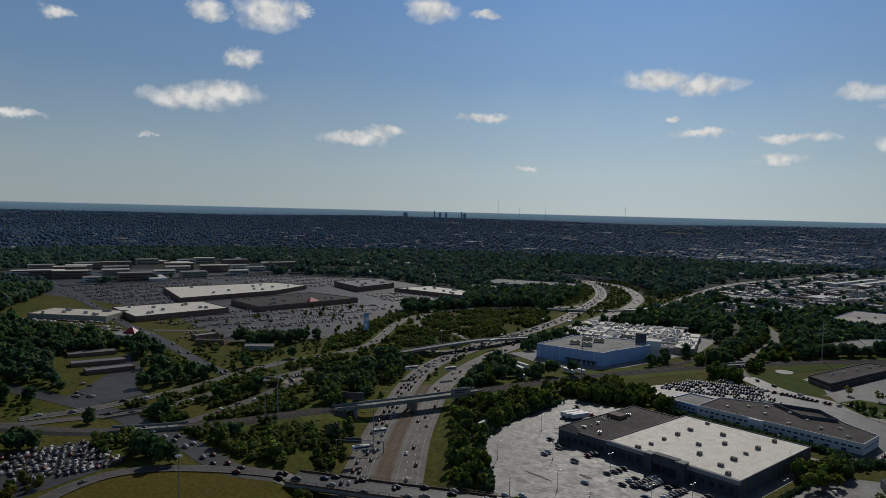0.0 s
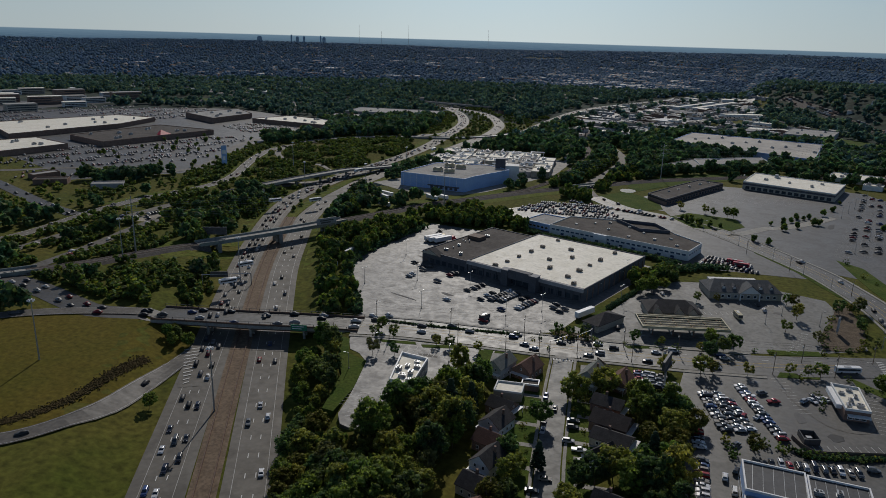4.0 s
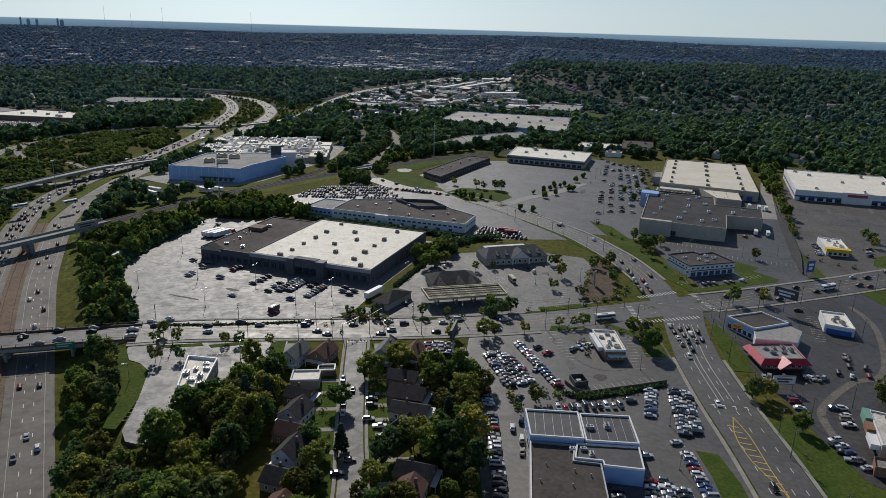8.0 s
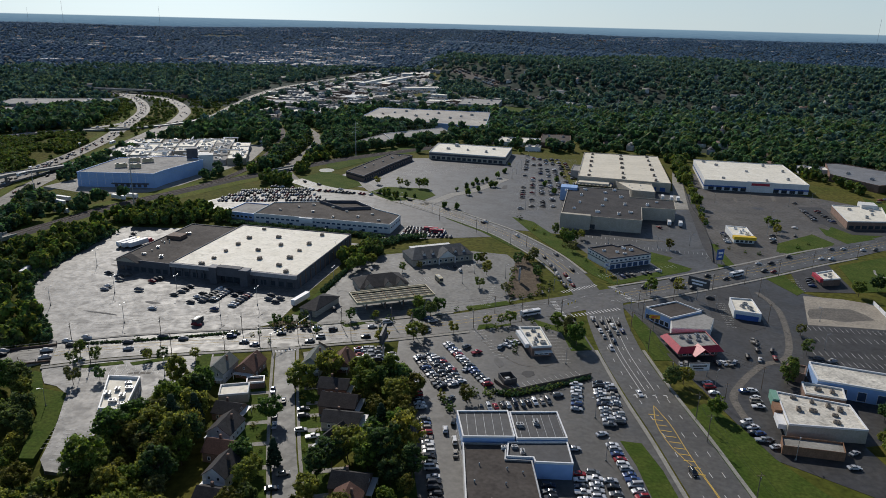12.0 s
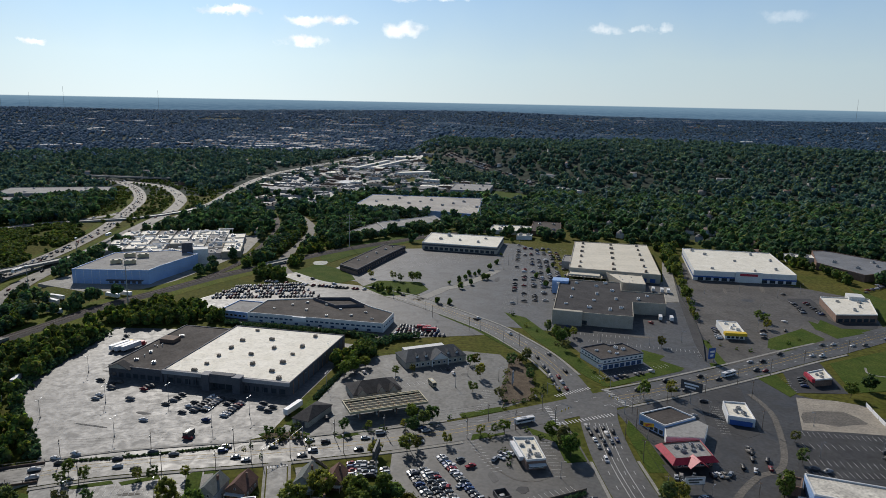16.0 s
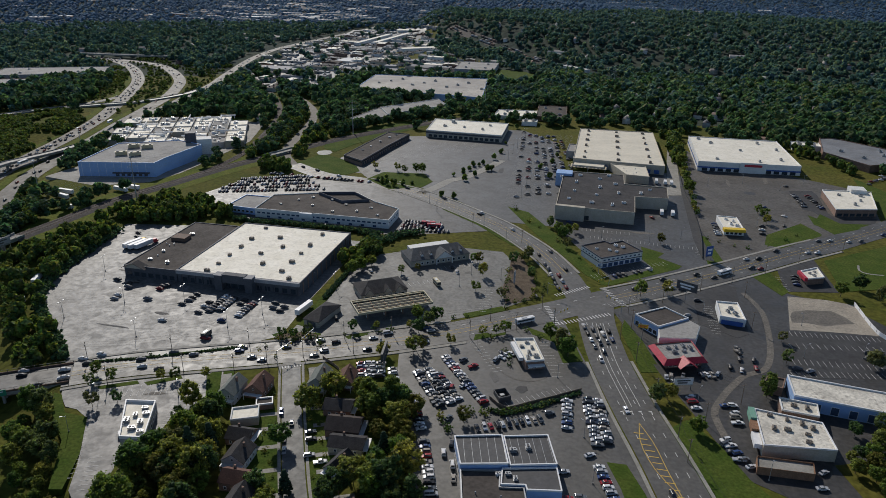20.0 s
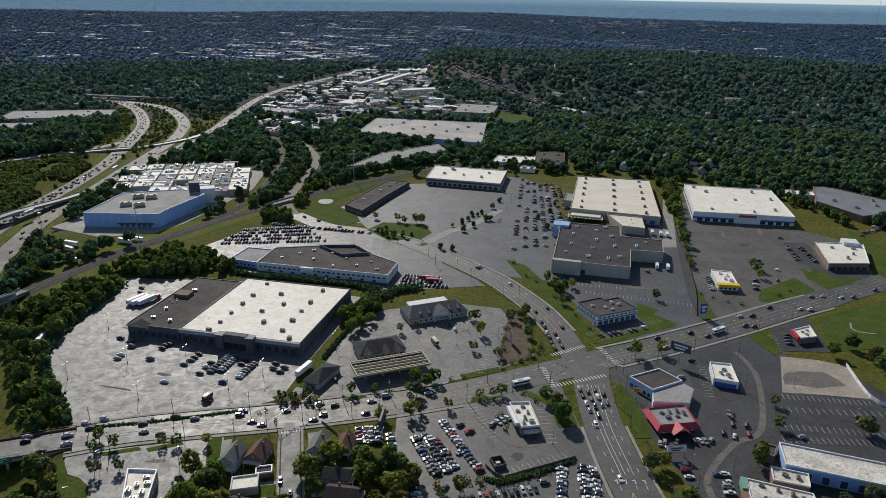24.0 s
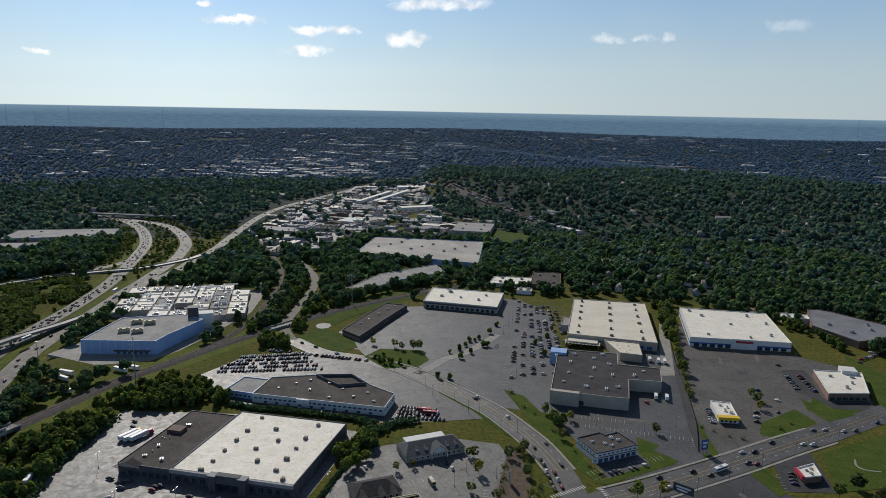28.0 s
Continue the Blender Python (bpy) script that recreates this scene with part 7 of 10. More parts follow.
for k in range(11):
    c, u = np.array((-211.5 - 2.3 * k, 206.0 + 2.6 * k)), np.array((-0.66, 0.75))
    n, w = np.array((0.75, 0.66)), 2.0 + 0.42 * k
    q = np.array([c - n * w * 0.2, c - n * w * 0.2 + u * 0.6, c + n * w + u * 1.6, c + n * w + u * 1.0])
    z = terrain(q[:, 0], q[:, 1]) + 0.6
    put("gore_stripe", mesh_of("gore_stripe", np.column_stack([q, z]).tolist(), [(0, 1, 2, 3)] if (q[1] - q[0])[0] * (q[3] - q[0])[1] - (q[1] - q[0])[1] * (q[3] - q[0])[0] > 0 else [(3, 2, 1, 0)], M["paint_white"]), None, "white painted gore stripe where the ramp joins", "road marking", kind="structure")
for a, b in (((190, 331), (234, 325)), ((184, 318), (244, 314)), ((178, 302), (228, 296)), ((172, 291), (219, 289))):
    bars("bay_lines", a, b, 18, 5.2, 0.16, lift=0.2)
for a, b in (((-152, 268), (-122, 276)), ((-113, 262), (-111, 240))):
    bars("bay_lines", a, b, 9, 4.6, 0.14, lift=0.16)
for k in range(6):
    bars("bay_lines", (-218 + 16 * k, 372 - 1.2 * k), (-196 + 16 * k, 318 - 1 * k), 20, 9, 0.1, lift=0.14, mat="paint_faint")
for a, b in (((110, 470), (180, 450)), ((104, 486), (140, 478)), ((178, 440), (192, 478)), ((205, 500), (212, 480)), ((230, 505), (226, 470)), ((98, 402), (150, 424)), ((150, 330), (156, 362)), ((100, 362), (118, 372)), ((246, 500), (238, 478)), ((216, 404), (212, 384)), ((20, 318), (30, 290)), ((56, 318), (58, 286)), ((0, 410), (30, 420)), ((32, 380), (26, 352)), ((-30, 380), (-2, 392))):
    n = int(np.hypot(b[0] - a[0], b[1] - a[1]) / 2.7)
    bars("bay_lines", a, b, n, 5.0, 0.14, lift=0.2)
for k in range(5):
    bars("bay_lines", (60 + 15 * k, 545 + 8 * k), (100 + 12 * k, 790), 70, 10, 0.12, lift=0.16, mat="paint_faint")
    bars("bay_lines", (-60 + 20 * k, 660 + 12 * k), (-30 + 20 * k, 750), 28, 10, 0.12, lift=0.16, mat="paint_faint")
    bars("bay_lines", (235 + 22 * k, 520 + 10 * k), (255 + 20 * k, 620), 30, 10, 0.12, lift=0.16, mat="paint_faint")

# kerbed pavements along the roads
for ln, o, w in ((MAIN[3:10], -12.6, 2.0), (MAIN[3:10], 12.0, 1.6), (MAIN[12:18], 12.4, 1.8), (MAIN[12:18], -12.4, 1.8), (AVE_S[2:8], -11.4, 1.5), (AVE_S[2:8], 11.0, 1.4), (AVE_N[2:9], 9.8, 1.5), (AVE_N[2:10], -9.8, 1.8), (STREET[1:], 5.4, 1.2), (STREET[1:], -5.4, 1.2)):
    base = smooth_line(ln, 6)
    slab_along(offset(base, o), w, 0.34, 0.5, "pavement", "concrete", None, "pale concrete footway with kerb", "pavement", "structure")

for a, b, n in (((-146.5, 245), (-136.5, 212), 14), ((-132, 224), (-128, 206), 8), ((-138, 268), (-118, 270), 9), ((-112, 246), (-106, 260), 6), ((32.5, 262.5), (62, 276), 13)):
    bars("bay_lines", a, b, n, 4.8, 0.14, lift=0.17)
lane = smooth_line([(21, 308.5), (28.4, 295), (35.1, 285.7), (39.4, 282.5), (46.6, 281.8), (52.6, 285.3), (55.2, 290.4), (54.3, 297.4)], 2)
ribbon(lane, 0.35, 0.16, "worn_track", "kerb_line", label="pale curved kerb line round the restaurant", category="kerb", kind="structure")

# ------------------------------------------------------------------ cars
CARS = []       # x, y, heading in degrees, kind


def car_meshes(kind):
    """Body, glass and wheel meshes of one kind of car, nose along +x."""
    if kind == "sedan":
        prof = [(-2.35, 0.32), (-2.36, 0.7), (-2.2, 0.93), (-1.6, 1.0), (0.95, 0.96), (1.95, 0.82), (2.3, 0.62), (2.36, 0.32)]
        base, top, hz, tz = (-1.75, 1.0), (-1.0, 0.3), 0.96, 1.42
    elif kind == "suv":
        prof = [(-2.3, 0.4), (-2.34, 0.9), (-2.25, 1.1), (-1.6, 1.14), (0.95, 1.1), (1.9, 1.0), (2.28, 0.75), (2.34, 0.4)]
        base, top, hz, tz = (-2.2, 1.05), (-1.95, 0.4), 1.1, 1.72
    elif kind == "pickup":
        prof = [(-2.75, 0.45), (-2.8, 0.9), (-2.75, 1.1), (-0.9, 1.12), (1.25, 1.1), (2.2, 1.02), (2.65, 0.8), (2.7, 0.45)]
        base, top, hz, tz = (-0.85, 1.3), (-0.7, 0.7), 1.1, 1.78
    else:
        prof = [(-2.6, 0.4), (-2.65, 1.0), (-2.6, 1.25), (-1.6, 1.28), (1.2, 1.22), (2.1, 1.05), (2.5, 0.8), (2.55, 0.4)]
        base, top, hz, tz = (-2.55, 1.6), (-2.45, 0.9), 1.22, 2.0
    n = len(prof)
    wide = [0.88 if z < 0.5 else (0.92 if z < 0.92 * hz else 0.85) for _, z in prof]
    v = [(x, -w, z) for (x, z), w in zip(prof, wide)] + [(x, w, z) for (x, z), w in zip(prof, wide)]
    f = [(i, i + 1, n + i + 1, n + i) for i in range(n - 1)] + [(n - 1, 0, n, 2 * n - 1)]
    f += [tuple(range(n - 1, -1, -1)), tuple(range(n, 2 * n))]
    body = Solid().add(v, [t[::-1] for t in f])
    body.add([(top[0] - 0.06, -0.63, tz), (top[1] + 0.06, -0.63, tz), (top[1] + 0.06, 0.63, tz), (top[0] - 0.06, 0.63, tz), (top[0] + 0.1, -0.5, tz + 0.06), (top[1] - 0.1, -0.5, tz + 0.06), (top[1] - 0.1, 0.5, tz + 0.06), (top[0] + 0.1, 0.5, tz + 0.06)],
             [(0, 1, 5, 4), (1, 2, 6, 5), (2, 3, 7, 6), (3, 0, 4, 7), (4, 5, 6, 7)])
    for x0, x1, t0 in ((top[0], base[0], tz), (top[1], base[1], tz), ((top[0] + top[1]) / 2, (base[0] + base[1]) / 2, tz)):
        for sg in (-1, 1):
            body.tube((x1, sg * 0.8, hz), (x0, sg * 0.62, t0), 0.05, 0.05, 4)
    glass = Solid().add([(base[0], -0.79, hz - 0.03), (base[1], -0.79, hz - 0.03), (base[1], 0.79, hz - 0.03), (base[0], 0.79, hz - 0.03), (top[0], -0.6, tz + 0.005), (top[1], -0.6, tz + 0.005), (top[1], 0.6, tz + 0.005), (top[0], 0.6, tz + 0.005)],
                        [(0, 1, 5, 4), (1, 2, 6, 5), (2, 3, 7, 6), (3, 0, 4, 7), (4, 5, 6, 7)])
    wheel = Solid().tube((0, -0.11, 0), (0, 0.11, 0), 0.34, 0.34, 10)
    lamp = Solid().box(prof[-2][0] - 0.12, -0.18, 0.58, prof[-2][0] + 0.03, 0.18, 0.74)
    return body.mesh("car_body", M["car"]), glass.mesh("car_glass", M["glass"]), wheel.mesh("car_wheel", M["black"]), lamp.mesh("headlight", M["trim_white"]), prof


KINDS = {k: car_meshes(k) for k in ("sedan", "suv", "pickup", "van")}
CAR_NAMES = {"sedan": "saloon_car", "suv": "sport_utility_car", "pickup": "pickup_truck", "van": "van"}


def add_car(x, y, heading, kind="sedan"):
    CARS.append((x, y, heading, kind))


PICK = random.Random(3)


def any_kind():
    return PICK.choices(("sedan", "suv", "pickup", "van"), (50, 34, 9, 7))[0]


def car_row(p0, p1, n, turn=90.0, fill=1.0, wobble=3.0):
    """n parked cars side by side from p0 to p1."""
    a = math.degrees(math.atan2(p1[1] - p0[1], p1[0] - p0[0]))
    for k in range(n):
        if PICK.random() > fill:
            continue
        s = k / max(n - 1, 1)
        add_car(p0[0] + (p1[0] - p0[0]) * s + PICK.uniform(-0.2, 0.2), p0[1] + (p1[1] - p0[1]) * s + PICK.uniform(-0.2, 0.2), a + turn + PICK.choice((0, 180)) + PICK.uniform(-wobble, wobble), any_kind())


car_row((-113, 492.6), (-56, 480.4), 17, 90, 0.85)
# store car park
for x, y in [(-191.9, 386.7), (-183.1, 381.5), (-180.9, 376.2), (-179.5, 384), (-182.7, 361.3), (-182.7, 365.5), (-163.9, 361.3), (-162, 374.4), (-161.3, 377.7), (-159.6, 379.2), (-142.7, 355.7), (-140.1, 360.4), (-139.4, 364), (-138.1, 368.2), (-146.8, 336.3), (-129.2, 352.9), (-130.3, 345.6), (-110.2, 356.9), (-109.1, 361.6), (-115.1, 336.7), (-117.6, 316.9), (-90.8, 352.4), (-90.6, 358), (-86.2, 348.6), (-84.7, 353.4), (-127.8, 358), (-170, 296), (-163, 300)]:
    add_car(x, y, -14 + PICK.choice((0, 180)) + PICK.uniform(-6, 6), any_kind())
car_row((-125, 347.5), (-120, 366), 8)
car_row((-120, 348.5), (-115.5, 364), 7)
car_row((-107.7, 342.4), (-102.9, 358), 7)
car_row((-200, 432), (-212, 470), 9, 40, 0.7)
# dealer rows
for a, b, n in (((5.1, 301.7), (22, 263.6), 15), ((-8.3, 287.7), (2.4, 260.8), 11), ((-3, 290), (7, 263), 11), ((1.8, 286), (10.5, 266), 8), ((18.2, 244.9), (45.2, 251.4), 11), ((-36, 294.7), (-33.9, 284.3), 4), ((-32.8, 294.8), (-31, 284), 4), ((-29.6, 295), (-28.4, 283.8), 4), ((-26.2, 295), (-25.8, 283.5), 4),
                ((-20.6, 290), (-17, 271), 6), ((-10.5, 266), (-5.4, 244), 8), ((-4, 235), (-1, 205), 11), ((0, 200), (2, 172), 10), ((59, 265), (55.7, 245.5), 7), ((68.3, 266.6), (66.3, 234.4), 12), ((73, 266), (71, 236), 11), ((64.2, 220.9), (68.5, 180), 15), ((49.1, 203.3), (47.9, 180), 8), ((53.9, 204), (52.8, 178), 9), ((37.8, 196.6), (37.6, 178), 7), ((59, 200), (60, 175), 8)):
    car_row(a, b, n)
for x, y, h in ((7.2, 234, 80), (3.9, 228.6, 92), (7.2, 221.5, 95), (7.5, 213.6, 90), (6.1, 251.7, 60), (14, 299.3, 40), (18.5, 293.5, 30), (13, 277.1, 60), (7.8, 275.3, 80), (50, 256, 10), (50, 218, 5), (62, 228, 20), (30, 300, 60), (33, 306, 100)):
    add_car(x, y, h, any_kind())
car_row((33, 302), (38, 306), 3)
# shops
for x, y in [(10, 411.7), (13.3, 404.8), (-46, 403.5), (-41, 405), (-7.3, 420.9), (-4.6, 422.7), (-2.2, 422.1), (14.5, 429.5), (-22, 372), (-128, 238), (-113, 240), (-8, 332), (-54, 341)]:
    add_car(x, y, 110 + PICK.uniform(-15, 15), any_kind())
for x, y in [(109.9, 286), (112.5, 287.1), (111.6, 281.5), (118.3, 287.2), (127.1, 288), (129.8, 288.5), (132.3, 288.1), (135.5, 289.1), (154.7, 313.9), (153.2, 309.8), (151.5, 303.3), (158.3, 302.3), (156.2, 294.5), (143.9, 295.9), (148.4, 292.5)]:
    add_car(x, y, 80 + PICK.uniform(-30, 30), any_kind())
for x, y in [(115.9, 269.6), (115.6, 265.5), (115.7, 260.9), (131.4, 257.7), (130.6, 254.2), (129.8, 250.2), (129.2, 263), (132.5, 263.1), (220.1, 311.2), (226, 311.3), (217.4, 305.3), (181.6, 292.4), (176.7, 294.9), (152.8, 368.8), (140.1, 348.9), (119, 236), (120, 231), (121, 226), (146, 210), (151, 219)]:
    add_car(x, y, 10 + PICK.uniform(-20, 20), any_kind())
car_row((119, 243), (124, 222), 6, 90, 0.9)
car_row((108, 400), (140, 414), 10, 90, 0.6)
car_row((210, 500), (205, 478), 7, 90, 0.8)
car_row((246, 500), (238, 480), 6, 90, 0.7)
car_row((300, 545), (305, 575), 10, 90, 0.9)
car_row((312, 540), (316, 572), 9, 90, 0.6)
car_row((226, 404), (222, 392), 4)
for x, y in ((263, 655), (272, 520), (310, 600), (265, 540), (166, 512), (100, 500), (262, 498)):
    add_car(x, y, PICK.uniform(0, 180), any_kind())
# traffic
TURN = random.Random(9)


def traffic(line, lanes, gap, s0=0.0, s1=1e9, back=False):
    """Cars along a road, one lane offset after another."""
    fine = smooth_line(line, 3)
    seg = np.r_[0, np.cumsum(np.linalg.norm(np.diff(fine, axis=0), axis=1))]
    for o in lanes:
        p = offset(fine, o)
        s = s0 + TURN.uniform(0, gap)
        while s < min(s1, seg[-1] - 4):
            x, y = np.interp(s, seg, p[:, 0]), np.interp(s, seg, p[:, 1])
            x2, y2 = np.interp(s + 2, seg, p[:, 0]), np.interp(s + 2, seg, p[:, 1])
            add_car(x, y, math.degrees(math.atan2(y2 - y, x2 - x)) + (180 if back else 0), any_kind())
            s += gap * TURN.uniform(0.55, 1.6)


traffic(HWY_L, (-3.6, 0, 3.6), 21, 110, 480, True)
traffic(HWY_L, (-3.6, 0, 3.6), 15, 480, 1000, True)
traffic(HWY_L, (-3.6, 0, 3.6), 24, 1000, 1700, True)
traffic(HWY_R, (-3.6, 0, 3.6), 62, 110, 1700)
traffic(MAIN[:10], (3.6, 7), 26, 0, 330)
traffic(MAIN[:10], (-3.6, -7), 38, 0, 330, True)
traffic(MAIN[12:], (-4, -7.5), 45, 0, 250, True)
traffic(MAIN[12:], (4, 7.5), 48, 0, 250)
traffic(MAIN_WEST, (-3, 3), 16, 0, 150)
traffic(LOOP, (0,), 55)
traffic(RAMP_1, (-2, 2), 45)
traffic(RAMP_2, (-2, 2), 70)
traffic(RAMP_3, (-2, 2), 30)
traffic(MALL_STREET, (-3, 3), 45)
traffic(R3, (-2, 2), 60)
traffic(AVE_N[1:], (-3, -6), 55, 20, 600, True)
traffic(AVE_S, (-4,), 70, 30, 200)
for x, y in [(68.1, 418.2), (69.4, 411.4), (69.9, 403.1), (70.3, 396.6), (70.5, 388.8), (71.2, 382.7), (74.5, 400.9), (75.3, 392.7), (76.2, 383.8), (66.4, 434.4)]:
    add_car(x + 2.2, y, -80, any_kind())
for x, y in [(80, 335), (80.5, 328), (81, 321), (81.5, 314), (84, 332), (84.5, 325), (85, 318), (85, 309), (88, 334), (88.5, 327), (89, 319), (92, 330), (92, 321)]:
    add_car(x, y, 92, any_kind())
for x, y in ((-66, 255), (-61, 236), (-60, 247), (-59.5, 229), (-52, 192), (-50, 200), (-58, 262), (-50, 236), (-51, 241), (-49, 226), (-44, 222)):
    add_car(x, y, 100 if x < -57 else 15, any_kind())
# crowded yards further off
for k in range(7):
    car_row((66 + 9.5 * k, 560 + 3 * k), (99 + 6.2 * k, 800 - 4 * k), 62, 90, 0.22 if k < 2 else 0.33)
for k in range(5):
    car_row((-184 + 3 * k, 563 + 9 * k), (-96 - 6 * k, 574 + 9 * k), 32, 80, 0.85)
car_row((-150, 618), (-60, 596), 30, 70, 0.7)
for k in range(4):
    car_row((-26 + k, 480 + 5.5 * k), (8 - 2 * k, 476 + 5.5 * k), 12, 90, 0.85)


def fill_lot(poly, turn, fill, seed, pitch=16.5):
    """Double rows of parked cars over a whole lot, leaving lanes and buildings free."""
    rng = np.random.default_rng(seed)
    q = np.array(poly, float)
    c, (ux, uy) = q.mean(0), (math.cos(radians(turn)), math.sin(radians(turn)))
    r = np.abs(q - c).max() * 1.5
    rows = [(o + d) for o in np.arange(-r, r, pitch) for d in (0, 5.4)]
    pts = []
    for o in rows:
        s = np.arange(-r, r, 2.75)
        wave = np.sin(s / 23 + o) * 0.3 + fill
        p = c + s[:, None] * (ux, uy) + o * np.array((-uy, ux))
        pts.append(p[rng.random(len(s)) < wave])
    p = np.concatenate(pts)
    ok = inside(p[:, 0], p[:, 1], poly)
    for f in FOOT:
        ok &= ~inside(p[:, 0], p[:, 1], inset(f, -4))
    for line in (MALL_STREET, MALL_RING):
        ok &= far_from(p[:, 0], p[:, 1], line) > 9
    for x, y in p[ok]:
        add_car(x, y, turn + 90 + PICK.uniform(-3, 3), any_kind())


fill_lot([(-757, 473), (-755, 606), (-700, 733), (-640, 790), (-575, 615), (-592, 548), (-640, 506), (-690, 467)], 62, 0.26, 1)
fill_lot([(-790, 365), (-700, 390), (-680, 405), (-770, 437), (-790, 440), (-860, 372)], 20, 0.4, 2)
fill_lot([(-1140, 570), (-960, 520), (-870, 500), (-860, 590), (-1000, 640), (-1010, 760), (-1140, 800)], 72, 0.26, 3)
fill_lot([(-720, 830), (-640, 800), (-590, 850), (-600, 900), (-740, 900), (-760, 850)], 25, 0.4, 4)
fill_lot([(-1140, 800), (-960, 830), (-880, 850), (-900, 1040), (-1140, 940)], 72, 0.18, 5)
fill_lot([(-640, 420), (-560, 505), (-545, 530), (-600, 500), (-660, 470)], 45, 0.25, 6, 22)
fill_lot([(-430, 376), (-428, 404), (-420, 420), (-414, 380)], 80, 0.6, 7, 12)
fill_lot([(-540, 262), (-468, 248), (-468, 290), (-520, 300)], 10, 0.25, 8, 20)
for k in range(11):
    car_row((-412 + 5 * k, 158 + 3.4 * (k % 3)), (-398 + 4.6 * k, 208), 14, 60, 0.85, 30)
for k in range(4):
    car_row((390 + 8 * k, 610 + 6 * k), (420 + 8 * k, 650), 12, 90, 0.4)
car_row((-20, 850), (60, 840), 26, 90, 0.7)
car_row((-110, 850), (-60, 915), 26, 90, 0.7)


def build_cars():
    order = sorted(range(len(CARS)), key=lambda i: np.hypot(CARS[i][0] - 10, CARS[i][1] - 120))
    near, rest = order[:300], order[300:]
    first = {}
    for i in near:
        x, y, h, kind = CARS[i]
        body, glass, wheel, lamp, prof = KINDS[kind]
        on_bridge = -266 < x < -172 and 245 < y < 288 and abs((y - 265) - 0.37 * (x + 220)) < 10
        z = 0.3 if on_bridge else float(terrain(x, y)) + 0.2
        if kind in first:
            copy_thing(first[kind], pose(x, y, z, 0, 0, h))
            continue
        c = put(CAR_NAMES[kind], body, None, {"sedan": "parked saloon car with dark windows", "suv": "boxy sport utility car with dark windows", "pickup": "pickup truck with an open bed", "van": "tall van with dark windows"}[kind], "car", "cars on the streets and lots")
        put("cabin_glass", glass, c)
        for wy in (-0.62, 0.62):
            put("headlight", lamp, c).location = (0, wy, 0)
        for wx in (prof[0][0] * 0.62, prof[-1][0] * 0.62):
            for wy in (-0.8, 0.8):
                w = put("wheel", wheel, c)
                w.location = (wx, wy, 0.33)
        c.matrix_basis = pose(x, y, z, 0, 0, h)
        first[kind] = c
    prof = np.array([(-2.3, 0.3), (-2.3, 0.9), (-1.7, 1.0), (-1.1, 1.5), (0.4, 1.5), (1.1, 1.0), (2.2, 0.8), (2.3, 0.3)])
    n = len(prof)
    v0 = np.concatenate([np.column_stack([prof[:, 0], np.full(n, s * 0.9), prof[:, 1]]) for s in (-1, 1)])
    v0[[3, 4, n + 3, n + 4], 1] *= 0.72
    tri = []
    for i in range(n):
        j = (i + 1) % n
        tri += [(i, j, n + j), (i, n + j, n + i)]
    for i in range(1, n - 1):
        tri += [(0, i + 1, i), (n, n + i, n + i + 1)]
    tri = np.array(tri)[:, ::-1]
    V, T = [], []
    for k, i in enumerate(rest):
        x, y, h, kind = CARS[i]
        c, s = math.cos(radians(h)), math.sin(radians(h))
        q = v0 * {"sedan": (1, 1, 1), "suv": (1, 1, 1.2), "pickup": (1.15, 1, 1.2), "van": (1.1, 1, 1.35)}[kind]
        on_bridge = -266 < x < -172 and 245 < y < 288 and abs((y - 265) - 0.37 * (x + 220)) < 11
        z = 0.3 if on_bridge else float(terrain(x, y)) + 0.25
        V.append(np.column_stack([x + q[:, 0] * c - q[:, 1] * s, y + q[:, 0] * s + q[:, 1] * c, q[:, 2] + z]))
        T.append(tri + k * 2 * n)
    me = fast_mesh("distant_cars", np.concatenate(V), np.concatenate(T), M["car_far"])
    me.materials.append(M["dark_metal"])
    idx = np.zeros((len(rest), len(tri)), np.int32)
    idx[:, [4, 5, 8, 9]] = 1
    me.polygons.foreach_set("material_index", idx.ravel())
    put("distant_cars", me, None, "hundreds of parked and driving cars further off", "cars", kind="stuff")


build_cars()


def bus(x, y, turn, mat, label, length=11.0):
    b = put("bus", Solid().box(-length / 2, -1.25, 0.5, length / 2, 1.25, 3.0).mesh("body", M[mat]), None, label, "bus")
    b.matrix_basis = pose(x, y, 0.25, 0, 0, turn)
    part("roof_hatch", Solid().box(-2, -0.6, 3.0, 1, 0.6, 3.2), M["metal"], b)
    for sg in (-1, 1):
        part("window_band", Solid().box(-length / 2 + 0.5, sg * 1.25 - 0.03, 1.5, length / 2 - 0.6, sg * 1.25 + 0.03, 2.4), M["glass"], b)
        for wx in (-length * 0.3, length * 0.32):
            part("wheel", Solid().tube((wx, sg * 0.95, 0.45), (wx, sg * 1.27, 0.45), 0.48, 0.48, 10), M["black"], b)
    part("windscreen", Solid().box(length / 2 - 0.03, -1.1, 1.3, length / 2 + 0.04, 1.1, 2.7), M["glass"], b)


